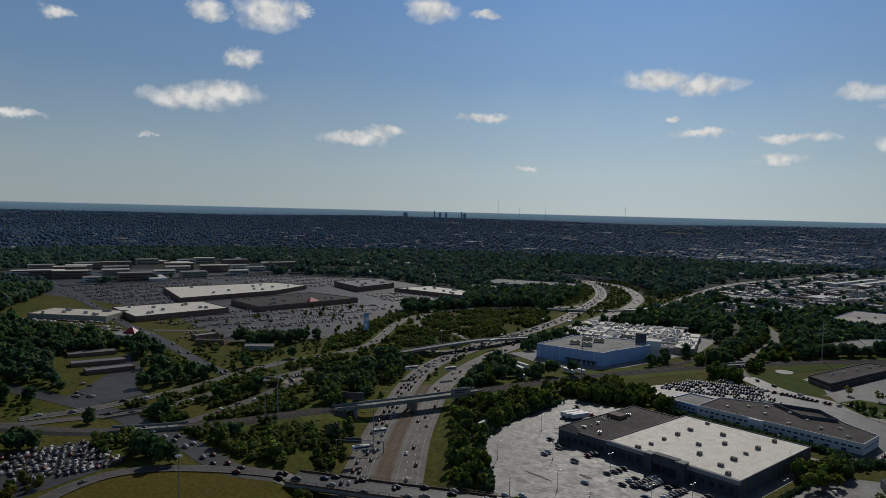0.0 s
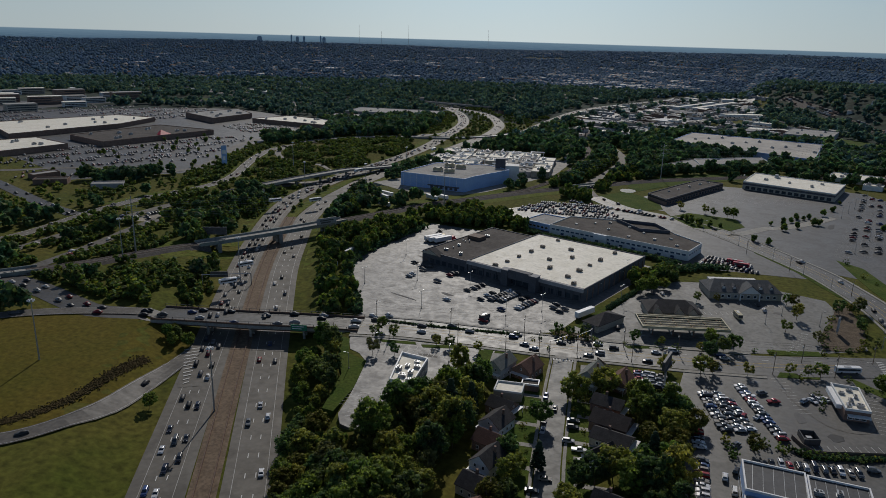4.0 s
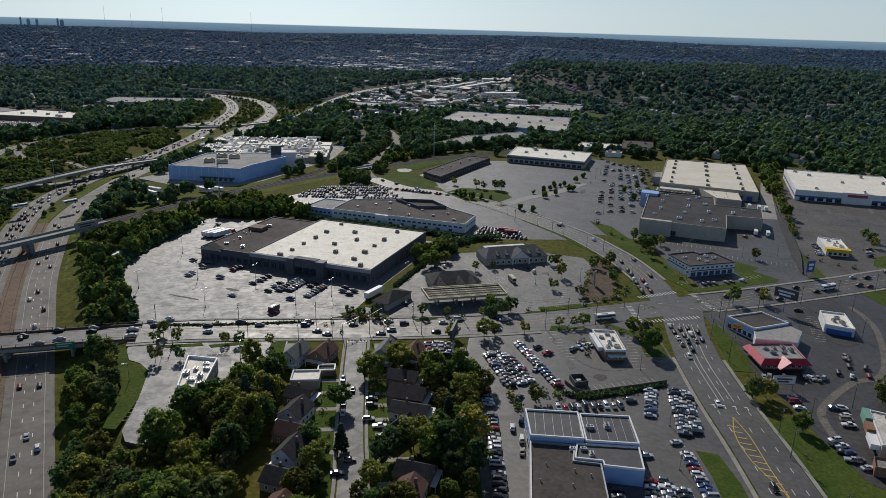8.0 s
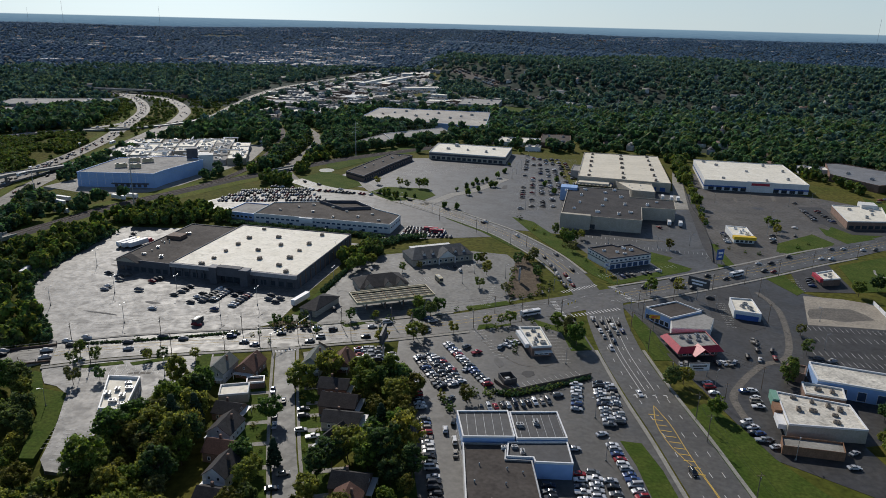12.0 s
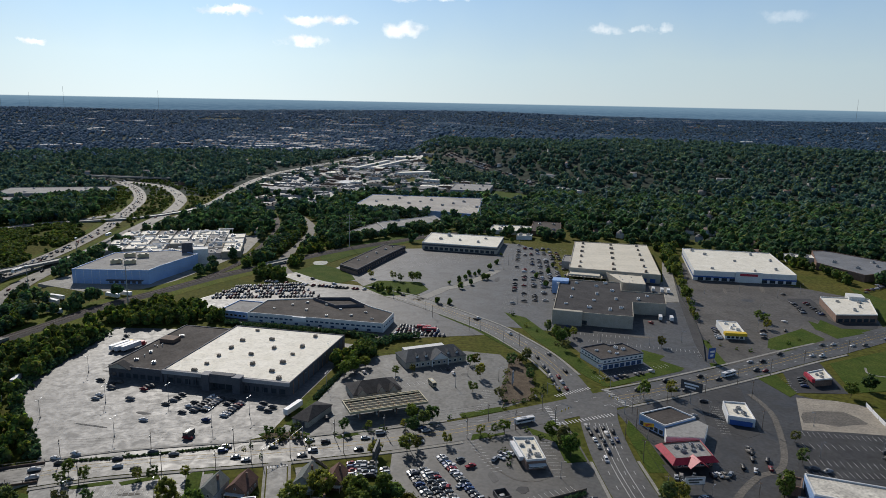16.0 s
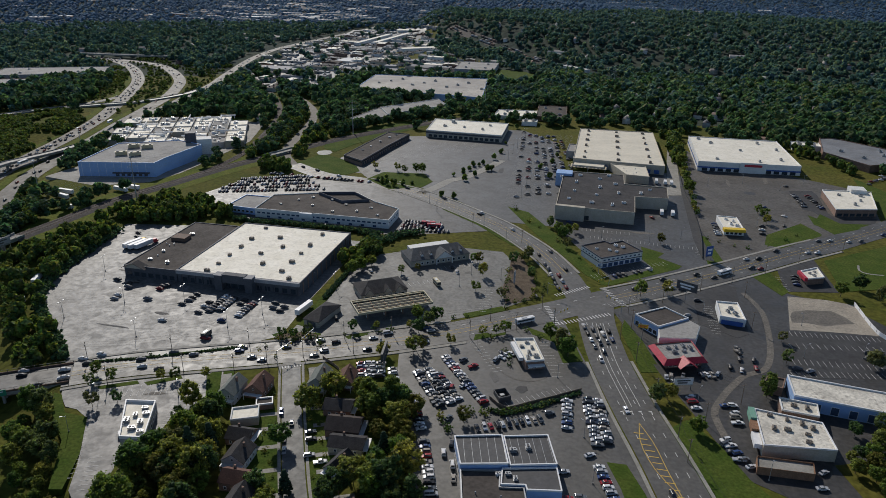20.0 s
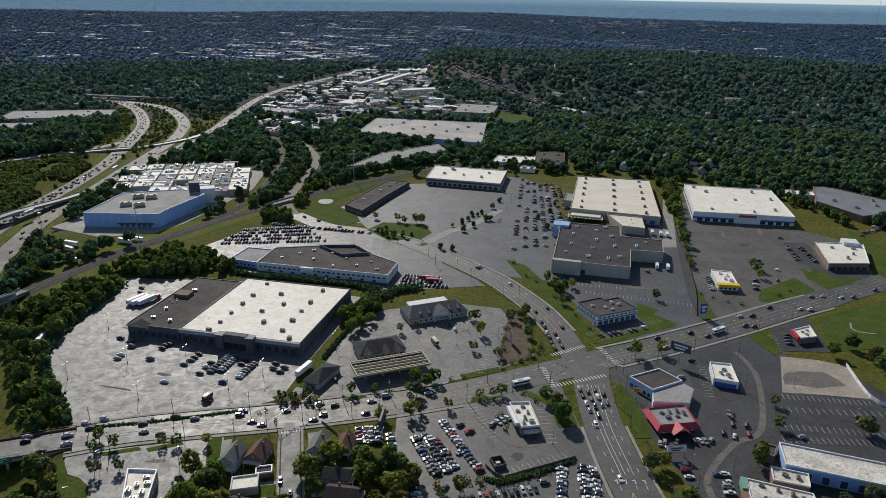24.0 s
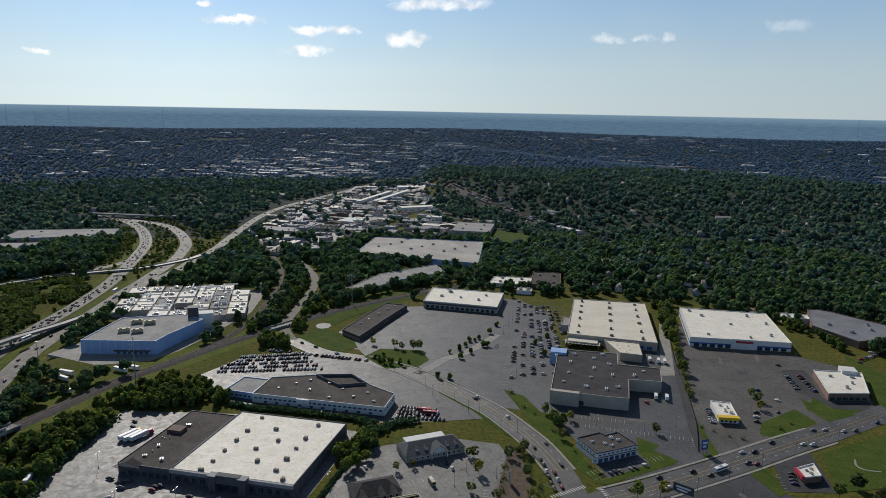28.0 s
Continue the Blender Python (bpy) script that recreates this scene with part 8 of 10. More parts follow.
bus(48.5, 339.5, 24, "trim_white", "long white city bus on the main road")
bus(183, 408, 30, "trim_white", "white city bus at the kerb")
bus(0.5, 387, -68, "cream", "small cream bus parked on asphalt", 7.5)
bus(-6, 490, -8, "red", "long red truck body in the sales yard", 10)
bus(-2, 485, -8, "red", "long red truck body beside parked cars", 10)
bus(-280, 330, 60, "trim_white", "white lorry in the highway queue", 9)
bus(-118, 320, 70, "dark_metal", "dark lorry standing alone on the car park", 6)
bus(-268, 300, 58, "trim_white", "white lorry in the highway queue", 10)
for x, y, a in ((-345, 500, 65), (-372, 480, 60), (-386, 640, 80), (-383, 820, 92)):
    bus(x, y, a, "trim_white", "white lorry driving on the highway", 11)

# ------------------------------------------------------------------ poles, lamps, wires, signs


def lamp_post(x, y, h=9.0, arms=1, turn=0.0, label="slim steel car-park lamp post", z=None):
    key = ("lamp", h, arms)
    z = float(terrain(x, y)) if z is None else z
    if key not in SHARED:
        p = Solid().tube((0, 0, 0), (0, 0, h), 0.13, 0.08, 8)
        b = Solid().tube((0, 0, 0), (0, 0, 0.7), 0.35, 0.3, 8)
        a = Solid().tube((0, 0, h - 0.1), (1.6, 0, h + 0.15), 0.05, 0.05, 6)
        l = Solid().box(1.2, -0.22, h + 0.02, 2.2, 0.22, h + 0.25)
        SHARED[key] = p.mesh("pole", M["metal"]), b.mesh("base", M["concrete"]), a.mesh("arm", M["metal"]), l.mesh("lamp_head", M["metal"])
    p, b, a, l = SHARED[key]
    ob = put("lamp_post", p, None, label, "lamp post", "lamp posts")
    ob.matrix_basis = pose(x, y, z, 0, 0, turn)
    put("base", b, ob)
    for k in range(arms):
        q = put("arm", a, ob)
        q.matrix_local = pose(0, 0, 0, 0, 0, 360 * k / arms)
        put("lamp_head", l, q)


for x, y in ((-153.7, 318.7), (-175.5, 357.4), (-142.8, 360.3), (-200, 338), (-110, 330), (-95, 345), (-205, 400), (-60, 380), (-66, 430)):
    lamp_post(x, y, 10, 2, 75)
for x, y in ((-114, 266), (-148.8, 265), (-150, 240), (14, 385), (40, 395), (22, 402), (58, 285), (62, 240), (60, 212), (118, 266), (128, 215), (150, 352), (118, 372), (200, 340), (215, 306), (185, 306), (240, 495), (262, 540), (300, 590), (330, 610), (275, 610), (240, 600), (118, 470), (150, 462), (175, 470)):
    lamp_post(x, y, 8, 1, (x * 37) % 360)
for k in range(10):
    lamp_post(70 + 7 * (k % 5), 560 + 24 * k, 10, 2, 10)
    lamp_post(-700 + 22 * k, 470 + 26 * k, 10, 2, 30)
for k in range(7):
    x, y = AVE_N[2 + k]
    lamp_post(x - 11, y - 3, 9, 1, 0, "kerbside steel street lamp")


def high_mast(x, y, h=28.0):
    z = float(terrain(x, y))
    ob = put("high_mast_light", Solid().tube((0, 0, 0), (0, 0, h), 0.38, 0.16, 10).mesh("mast", M["metal"]), None, "tall highway mast with a ring of lamps", "lamp post")
    ob.matrix_basis = pose(x, y, z)
    ring = part("ring", Solid().tube((0, 0, h - 0.3), (0, 0, h), 0.9, 0.9, 12), M["metal"], ob)
    for k in range(6):
        c, s = math.cos(k * 1.047), math.sin(k * 1.047)
        part("lamp", Solid().tube((c * 1.2, s * 1.2, h - 0.7), (c * 1.2, s * 1.2, h - 0.05), 0.42, 0.25, 8), M["trim_white"], ring)


for p in ((-271.9, 184.7), (-184.5, 194.5), (-278, 322), (-398, 560), (-455, 620), (-330, 560), (-360, 700), (-350, 300)):
    high_mast(*p)


def power_pole(x, y, h=11.0, turn=0.0, lamp=False):
    key = ("power", h)
    if key not in SHARED:
        SHARED[key] = Solid().tube((0, 0, 0), (0, 0, h), 0.17, 0.12, 8).mesh("pole", M["wood_pole"]), Solid().box(-1.3, -0.08, h - 1.0, 1.3, 0.08, h - 0.84).mesh("crossarm", M["wood_pole"]), Solid().tube((0.35, 0.3, h - 2.6), (0.35, 0.3, h - 1.7), 0.24, 0.24, 8).mesh("transformer", M["metal"])
    a, b, c = SHARED[key]
    ob = put("power_pole", a, None, "weathered wooden power pole with a crossarm", "power pole", "power poles")
    ob.matrix_basis = pose(x, y, float(terrain(x, y)), 0, 0, turn)
    put("crossarm", b, ob)
    put("transformer", c, ob)
    return ob


def strand(points, r):
    """One thin cable swept along points."""
    s, n = Solid(), len(points)
    v = []
    for k, p in enumerate(points):
        d = (points[min(k + 1, n - 1)] - points[max(k - 1, 0)]).normalized()
        side = Vector((-d.y, d.x, 0)).normalized() * r
        v += [tuple(p + side), tuple(p - side * 0.5 + Vector((0, 0, r * 0.87))), tuple(p - side * 0.5 - Vector((0, 0, r * 0.87)))]
    f = [(3 * k + a, 3 * k + (a + 1) % 3, 3 * k + 3 + (a + 1) % 3, 3 * k + 3 + a) for k in range(n - 1) for a in range(3)]
    return s.add(v, f)


def wires(points, h, label="thin black power line sagging between poles"):
    for o, hh in ((-1.1, h - 0.8), (1.1, h - 0.8), (0, h - 2.8)):
        run = []
        for (x0, y0), (x1, y1) in zip(points[:-1], points[1:]):
            u = Vector((x1 - x0, y1 - y0)).normalized()
            for k in range(1 if run else 0, 9):
                t = k / 8
                run.append(Vector((x0 + (x1 - x0) * t - u.y * o, y0 + (y1 - y0) * t + u.x * o, hh - 4 * 0.9 * t * (1 - t))))
        s = strand(run, 0.03)
        put("power_line", s.mesh("power_line", M["black"]), None, label, "power line", "power lines")


LINE_A = [(-172, 262), (-148.8, 274), (-118, 285), (-94.5, 285.8), (-81.5, 296), (-64.8, 301), (-40.6, 305), (-12, 315), (18, 322), (43, 331), (64, 336)]
LINE_B = [(105.3, 334.3), (99, 300), (99.5, 268), (101, 240), (100, 224.8), (103, 189.6), (108, 150), (112, 90)]
LINE_C = [(-168, 296), (-130, 304), (-94, 312), (-47, 320), (-22.9, 326), (30, 341), (60, 355)]
LINE_D = [(108, 352), (131.4, 366), (158, 380), (182.5, 394), (210, 410), (240, 428), (280, 448), (330, 474)]
LINE_E = [(59.5, 457), (26.8, 490), (0, 520)]
for ln, h in ((LINE_A, 11.0), (LINE_B, 12.0), (LINE_C, 10.0), (LINE_D, 11.0), (LINE_E, 10.0)):
    for k, (x, y) in enumerate(ln):
        j = min(k, len(ln) - 2)
        power_pole(x, y, h, math.degrees(math.atan2(ln[j + 1][1] - ln[j][1], ln[j + 1][0] - ln[j][0])) + 90)
    wires(ln, h)
for x, y in ((171, 335.9), (137.1, 265.1), (115.9, 250.6), (96.4, 322.2), (182.5, 374.2)):
    power_pole(x, y, 11.0, 20)
wires([(96.4, 322.2), (137.1, 265.1)], 11)
wires([(171, 335.9), (182.5, 374.2)], 11)


def pylon(x, y, h=36.0, turn=0.0):
    """A single-shaft steel transmission pole with three arms."""
    z = float(terrain(x, y))
    ob = put("transmission_pole", Solid().tube((0, 0, 0), (0, 0, h), 0.55, 0.22, 10).mesh("shaft", M["metal"]), None, "tall galvanised transmission pole with arms", "pylon", "transmission line")
    ob.matrix_basis = pose(x, y, z, 0, 0, turn)
    for k, (zz, sg) in enumerate(((h - 2, 1), (h - 2, -1), (h - 6, 1), (h - 6, -1), (h - 10, 1), (h - 10, -1))):
        part("arm", Solid().tube((0, 0, zz - 0.6), (sg * 3.2, 0, zz), 0.14, 0.07, 6), M["metal"], ob)
        part("insulator", Solid().tube((sg * 3.1, 0, zz - 1.6), (sg * 3.1, 0, zz), 0.12, 0.12, 6), M["trim_white"], ob)


PYL = [(-380, 322), (-357, 316.4), (-241, 540), (-94.8, 779.8), (61.6, 931.4), (271, 1104.9)]
for x, y in PYL[1:]:
    pylon(x, y, 38, 35)
for o in (-3.1, 3.1):
    for zz in (34, 30, 26):
        run = []
        for (x0, y0), (x1, y1) in zip(PYL[1:-1], PYL[2:]):
            for k in range(1 if run else 0, 11):
                t = k / 10
                run.append(Vector((x0 + (x1 - x0) * t + o * 0.8, y0 + (y1 - y0) * t - o * 0.55, zz - 1.6 - 24 * t * (1 - t))))
        s = strand(run, 0.04)
        put("transmission_wire", s.mesh("wire", M["metal"]), None, "long sagging transmission wire between steel poles", "wire", "transmission line")


def pole_sign(name, x, y, h, w, ph, turn, mat, label, posts=1, bar="trim_white", z=0.0):
    """A sign panel on posts, with plain bars for its writing."""
    s = Solid()
    for k in range(posts):
        px = 0 if posts == 1 else (-w / 2 + 0.6 + (w - 1.2) * k / (posts - 1))
        s.tube((px, 0, 0), (px, 0, h), 0.22, 0.2, 8)
    ob = put(name, s.mesh("posts", M["metal"]), None, label, "sign")
    ob.matrix_basis = pose(x, y, z, 0, 0, turn)
    p = part("panel", Solid().box(-w / 2, -0.35, h - ph, w / 2, 0.35, h), M[mat], ob)
    part("frame", Solid().box(-w / 2 - 0.12, -0.4, h, w / 2 + 0.12, 0.4, h + 0.15), M["dark_metal"], ob)
    part("frame", Solid().box(-w / 2 - 0.12, -0.4, h - ph - 0.15, w / 2 + 0.12, 0.4, h - ph), M["dark_metal"], ob)
    for sg in (-1, 1):
        part("text_bar", Solid().box(-w * 0.35, sg * 0.37 - 0.03, h - ph * 0.45, w * 0.35, sg * 0.37 + 0.03, h - ph * 0.25).box(-w * 0.3, sg * 0.37 - 0.03, h - ph * 0.8, w * 0.2, sg * 0.37 + 0.03, h - ph * 0.6), M[bar], p)
    return ob


pole_sign("monument_sign", 47.5, 388, 9, 3.4, 7, 75, "wall_grey", "grey monument sign in a planted island")
pole_sign("gantry_sign", -27, 306.5, 8, 1.6, 2.6, 80, "trim_white", "narrow white sign over the pavement", 1, "blue")
pole_sign("billboard", 144.6, 366.8, 13, 12, 5, -40, "dark_metal", "dark-framed roadside billboard on a steel post")
pole_sign("pylon_sign", 107.7, 322.5, 9, 5, 1.8, -15, "yellow", "yellow restaurant sign on a pole", 1, "red")
pole_sign("board_sign", 114.2, 276, 6.5, 9, 3.4, 5, "trim_white", "white-framed sign board among trees", 2, "dark_metal")
pole_sign("plaza_sign", 181, 431, 10, 5, 7, 20, "blue", "tall blue and white plaza sign", 2)
pole_sign("mall_sign", -513.4, 579.7, 24, 5.5, 19, 55, "wall_blue", "tall slim blue mall sign by the ramp", 2, "trim_white")
pole_sign("highway_billboard", -336, 366, 9, 16, 5, 30, "dark_metal", "black-backed billboard beside the highway", 2, "dark_metal")
pole_sign("painted_billboard", -287, 430, 8, 16, 4.5, 62, "wall_grey", "grey painted billboard beside the railway", 2, "dark_metal")
pole_sign("shop_sign", 103, 408, 7, 4, 2.5, 25, "trim_white", "white shop sign on a post", 1, "blue")
gantry = put("sign_gantry", Solid().tube((-291, 304, -7), (-291, 304, 0.6), 0.3).tube((-268, 320, -7), (-268, 320, 0.6), 0.3).tube((-291, 304, 0.4), (-268, 320, 0.4), 0.25).mesh("frame", M["metal"]), None, "steel sign gantry over the southbound lanes", "gantry")
part("sign_back", Solid().box(-5, -0.2, -1.6, 5, 0.2, 1.8, pose(-283, 309.6, 0.2, 0, 0, 35)), M["dark_metal"], gantry)


def signals(x, y, turn):
    ob = put("traffic_signal", Solid().tube((0, 0, 0), (0, 0, 7.5), 0.18, 0.14, 8).tube((0, 0, 7), (11, 0, 7.4), 0.12, 0.08, 6).mesh("mast", M["metal"]), None, "traffic signal mast reaching over the junction", "traffic light", "signals at the junction")
    ob.matrix_basis = pose(x, y, 0.1, 0, 0, turn)
    for k in (5, 8, 10.5):
        part("signal_head", Solid().box(k - 0.2, -0.2, 6.1, k + 0.2, 0.2, 7.2), M["yellow"], ob)


for a in ((64, 337, 40), (66, 376, -45), (105, 388, -140), (104, 352, 130), (-76, 294, 60), (-62, 317, -110)):
    signals(*a)
# fences
for pts, h, mat, lab in (([(24.7, 267.2), (27.8, 262.1), (31.8, 258.9), (41.7, 263.1), (54.7, 268.6), (67.2, 274.3)], 1.6, "wood_pole", "low dark retaining fence below the restaurant"), ([(178, 434), (192, 478), (207, 545), (215, 590), (232, 660), (262, 790)], 1.6, "dark_metal", "dark chain fence along the gravel strip"), ([(243, 366), (237, 330), (244, 318)], 2.4, "trim_white", "white board fence around the gravel lot"), ([(-55, 300), (-46, 290), (-42, 280)], 1.5, "wood_pole", "low wooden fence beside a yard")):
    ln = smooth_line(pts, 4)
    f = slab_along(ln, 0.12, h, h, "fence", mat, None, lab, "fence")
    for p in ln[::2]:
        part("post", Solid().box(p[0] - 0.1, p[1] - 0.1, 0, p[0] + 0.1, p[1] + 0.1, h + 0.15), M["wood_pole"], f)

# tall billboard seen edge on, and the bin enclosure behind the restaurant
board = put("billboard", Solid().tube((0, 0, 0), (0, 0, 9), 0.45, 0.4, 10).mesh("pole", M["metal"]), None, "tall billboard on a single steel pole beside the road", "billboard")
board.matrix_basis = pose(-24, 289, 0.1, 0, 0, 84)
part("panel", Solid().box(-6.5, -0.5, 9, 6.5, 0.5, 13), M["dark_metal"], board)
part("catwalk", Solid().box(-6.5, -1.3, 8.6, 6.5, -0.5, 8.8), M["dark_metal"], board)
pen = put("bin_enclosure", Solid().wall_ring(ccw([(26.7, 271.1), (32.2, 272.8), (34.2, 266.5), (28.7, 264.1)]), 0.1, 2.4, 0.3).mesh("fence", M["dark_metal"]), None, "dark walled bin enclosure at the lot's edge", "bin enclosure")
part("bin", Solid().box(-1, -0.8, 0.1, 1, 0.8, 1.5, pose(30.4, 268.6, 0, 0, 0, 20)), M["metal"], pen)
part("bin", Solid().box(-0.6, -0.6, 0.1, 0.6, 0.6, 1.3, pose(29, 267, 0, 0, 0, 20)), M["dark_metal"], pen)

# ------------------------------------------------------------------ trees


def ico(level=1):
    bm = bmesh.new()
    bmesh.ops.create_icosphere(bm, subdivisions=level, radius=1)
    v = np.array([p.co[:] for p in bm.verts], np.float32)
    f = np.array([[q.index for q in p.verts] for p in bm.faces], np.int32)
    bm.free()
    return v, f


def clump_crown(seed, h, spread, clumps, leaves, low=0.3):
    """Points and triangles of a crown: jittered clumps in a lumpy shell, with loose leaf sprays round them."""
    rng = np.random.default_rng(seed)
    bv, bf = ico(1)
    V, T = [], []
    lobes = rng.normal(0, 1, (6, 3))
    lobes /= np.linalg.norm(lobes, axis=1)[:, None]
    k = 0
    for i in range(clumps):
        d = rng.normal(0, 1, 3)
        d /= np.linalg.norm(d)
        lump = 0.72 + 0.34 * max(0, (lobes @ d).max() - 0.55) / 0.45
        r = lump * rng.uniform(0.55, 1.0) ** 0.5
        c = d * r * (spread, spread, h * (1 - low) / 2) + (0, 0, h * (1 + low) / 2)
        size = spread * rng.uniform(0.12, 0.24)
        v = bv * (1 + rng.uniform(-0.45, 0.45, (len(bv), 1))) * size * (1, 1, 0.75) + c
        V.append(v)
        T.append(bf + k)
        k += len(v)
        for j in range(leaves):
            q = rng.normal(0, 1, 3)
            q = c + q / np.linalg.norm(q) * size * rng.uniform(0.85, 1.6)
            a, b = rng.normal(0, 1, (2, 3))
            s = spread * rng.uniform(0.035, 0.085)
            a, b = a / np.linalg.norm(a) * s, b / np.linalg.norm(b) * s
            V.append(np.array([q - a, q + b, q + a, q - b]))
            T.append(np.array([[0, 1, 2], [0, 2, 3]]) + k)
            k += 4
    return np.concatenate(V), np.concatenate(T)


def trunk_mesh(seed, h, r):
    rng = random.Random(seed)
    s = Solid().tube((0, 0, -0.3), (rng.uniform(-0.2, 0.2), rng.uniform(-0.2, 0.2), h * 0.55), r, r * 0.6, 8)
    for k in range(5):
        a, z = k * 1.26 + rng.uniform(0, 1), h * rng.uniform(0.28, 0.5)
        s.tube((0, 0, z), (math.cos(a) * h * 0.22, math.sin(a) * h * 0.22, z + h * 0.28), r * 0.5, r * 0.2, 6)
    return s.mesh("trunk", M["trunk"])


TREES = []
for k, (h, sp, cl, lv, low) in enumerate([(13, 5.2, 72, 24, 0.22), (15, 6.0, 80, 24, 0.2), (11, 4.6, 66, 24, 0.22), (16, 5.0, 80, 24, 0.16), (12, 5.8, 74, 24, 0.2), (6.5, 2.7, 40, 22, 0.26), (5.5, 2.4, 36, 22, 0.26), (7.5, 3.2, 44, 22, 0.24), (2.2, 1.5, 14, 18, 0.0)]):
    v, t = clump_crown(100 + k, h, sp, cl, lv, low)
    TREES.append((trunk_mesh(k, h, 0.034 * h ** 0.9 / 1.6), fast_mesh("crown", v, t, M["leaf"])))
cv, ct = [], []
rng = np.random.default_rng(77)
for i in range(240):
    z = rng.uniform(0.04, 1)
    a, r = rng.uniform(0, 6.283), 2.9 * (1 - z) ** 0.8 * rng.uniform(0.75, 1.1)
    c = np.array([math.cos(a) * r, math.sin(a) * r, 0.8 + z * 11])
    bv, bf = ico(1)
    ct.append(bf + 12 * i)
    cv.append(bv * (1 + rng.uniform(-0.4, 0.4, (12, 1))) * (0.75, 0.75, 0.45) * rng.uniform(0.6, 1.1) + c)
CONIFER = (trunk_mesh(50, 9, 0.2), fast_mesh("crown", np.concatenate(cv), np.concatenate(ct), M["conifer"]))
AUTUMN = [(a, b.copy()) for a, b in TREES[:8]]
for _, b in AUTUMN:
    b.materials[0] = M["leaf_yellow"]
TREE_RNG = random.Random(21)


def tree(x, y, which, scale=1.0, label="leafy broad tree in full late-summer green", name="tree", meshes=None):
    t, c = (meshes or TREES)[which] if not isinstance(which, tuple) else which
    if name == "tree" and meshes is AUTUMN:
        name = "autumn_tree"
    elif name == "tree" and which in (5, 6, 7):
        name = "ornamental_tree"
    key = (c.name, label)
    m = pose(x, y, float(terrain(x, y)), 0, 0, TREE_RNG.uniform(0, 360)) @ Matrix.Diagonal((scale, scale, scale * TREE_RNG.uniform(0.9, 1.12), 1))
    ob = put(name, t, None, label, "shrub" if name == "shrub" else "tree")
    put("crown", c, ob)
    ob.matrix_basis = m


SMALL = [(24.6, 421.8), (29.2, 400), (23.7, 378.2), (38.2, 370), (50.3, 421), (60.7, 428.5), (-21.7, 401.6), (-31.2, 330.5), (-43.4, 327.9), (-13.5, 331), (8, 314.6), (-11, 306.6), (37.1, 327.7), (32.2, 326.4), (24.8, 325), (-155.8, 273.7), (-148.2, 277.4), (-157.4, 282.6), (-147.9, 257.1), (-138.6, 260.5), (-126.4, 279.6), (-120, 279.8), (-106.1, 281), (120.6, 374), (137.6, 377.7), (181, 321.9), (173.7, 300.4), (90.3, 469.6), (100.4, 478.6), (89.3, 449.2), (254.4, 527.7), (255.2, 517.6), (250.6, 502.9)]
for x, y in SMALL:
    tree(x, y, TREE_RNG.choice((5, 6, 7)), TREE_RNG.uniform(0.95, 1.35), "small rounded ornamental tree on a verge")
for x, y in [(-11.5, 406.9), (28, 421), (-6.2, 309.9), (157.6, 459.7), (12.5, 249.5), (-9.5, 250.6), (56, 426)]:
    tree(x, y, TREE_RNG.choice((5, 6, 7)), 1.0, "small tree turning yellow", meshes=AUTUMN)
BIG = [(-41.2, 414.3), (-47.8, 407.3), (-52.2, 398.9), (-9.8, 340.8), (-8.8, 326.5), (-3.5, 334.9), (0.7, 341.1), (-25.8, 304.2), (89.6, 466.6), (-44.3, 267), (-31.2, 266), (-23.8, 258), (-18.5, 263), (-28, 257.9), (-14, 258.3), (-29.9, 210), (-22.8, 213.9), (-7.1, 200), (-22.2, 203), (-16.5, 205.9), (-55.8, 259), (-104.1, 256), (-93, 252), (-95.7, 244.4), (-91, 231.8), (-86.4, 214.1), (-104.8, 237.1), (-107.7, 223.7), (-111.3, 213.7), (-100, 209.2)]
for x, y in [(-58, 640), (-37, 634), (-30, 627), (-19, 629), (-14, 627)]:
    tree(x, y, TREE_RNG.choice((5, 7)), 1.25, "round dark tree at the plaza entrance")
for x, y in BIG:
    tree(x, y, TREE_RNG.randrange(5), TREE_RNG.uniform(0.55, 0.8) if y > 300 else TREE_RNG.uniform(0.8, 1.05))
for x, y in [(-93.6, 214), (-61.4, 232.4), (-112.4, 206.7), (-103, 200), (-64.6, 206), (-60.5, 200), (105.2, 268.2), (99.3, 266.2), (151, 271), (215.2, 296.9), (110.7, 244), (241.3, 377.6), (258.6, 388.1), (176.2, 243), (188.5, 244), (195.7, 238), (270, 380), (262, 372), (283, 384), (250, 330), (257, 345), (60, 322), (64, 312), (66, 304), (262, 360), (180, 232), (170, 228), (202, 228), (190, 222)]:
    tree(x, y, TREE_RNG.randrange(5), TREE_RNG.uniform(0.6, 0.85))
for x, y in [(-11.4, 231.9), (-14, 245), (-8, 255), (-63, 180)]:
    tree(x, y, TREE_RNG.randrange(5), 0.75, "broad tree turning yellow", meshes=AUTUMN)
tree(-19.4, 223.9, CONIFER, 1.05, "dark blue-green spruce in a back garden", "conifer")
tree(-94, 222, CONIFER, 1.25, "dark tall spruce behind the houses", "conifer")
tree(-88, 228, CONIFER, 1.1, "dark tall spruce behind the houses", "conifer")
tree(-54, 205, CONIFER, 0.9, "dark spruce on a front lawn", "conifer")


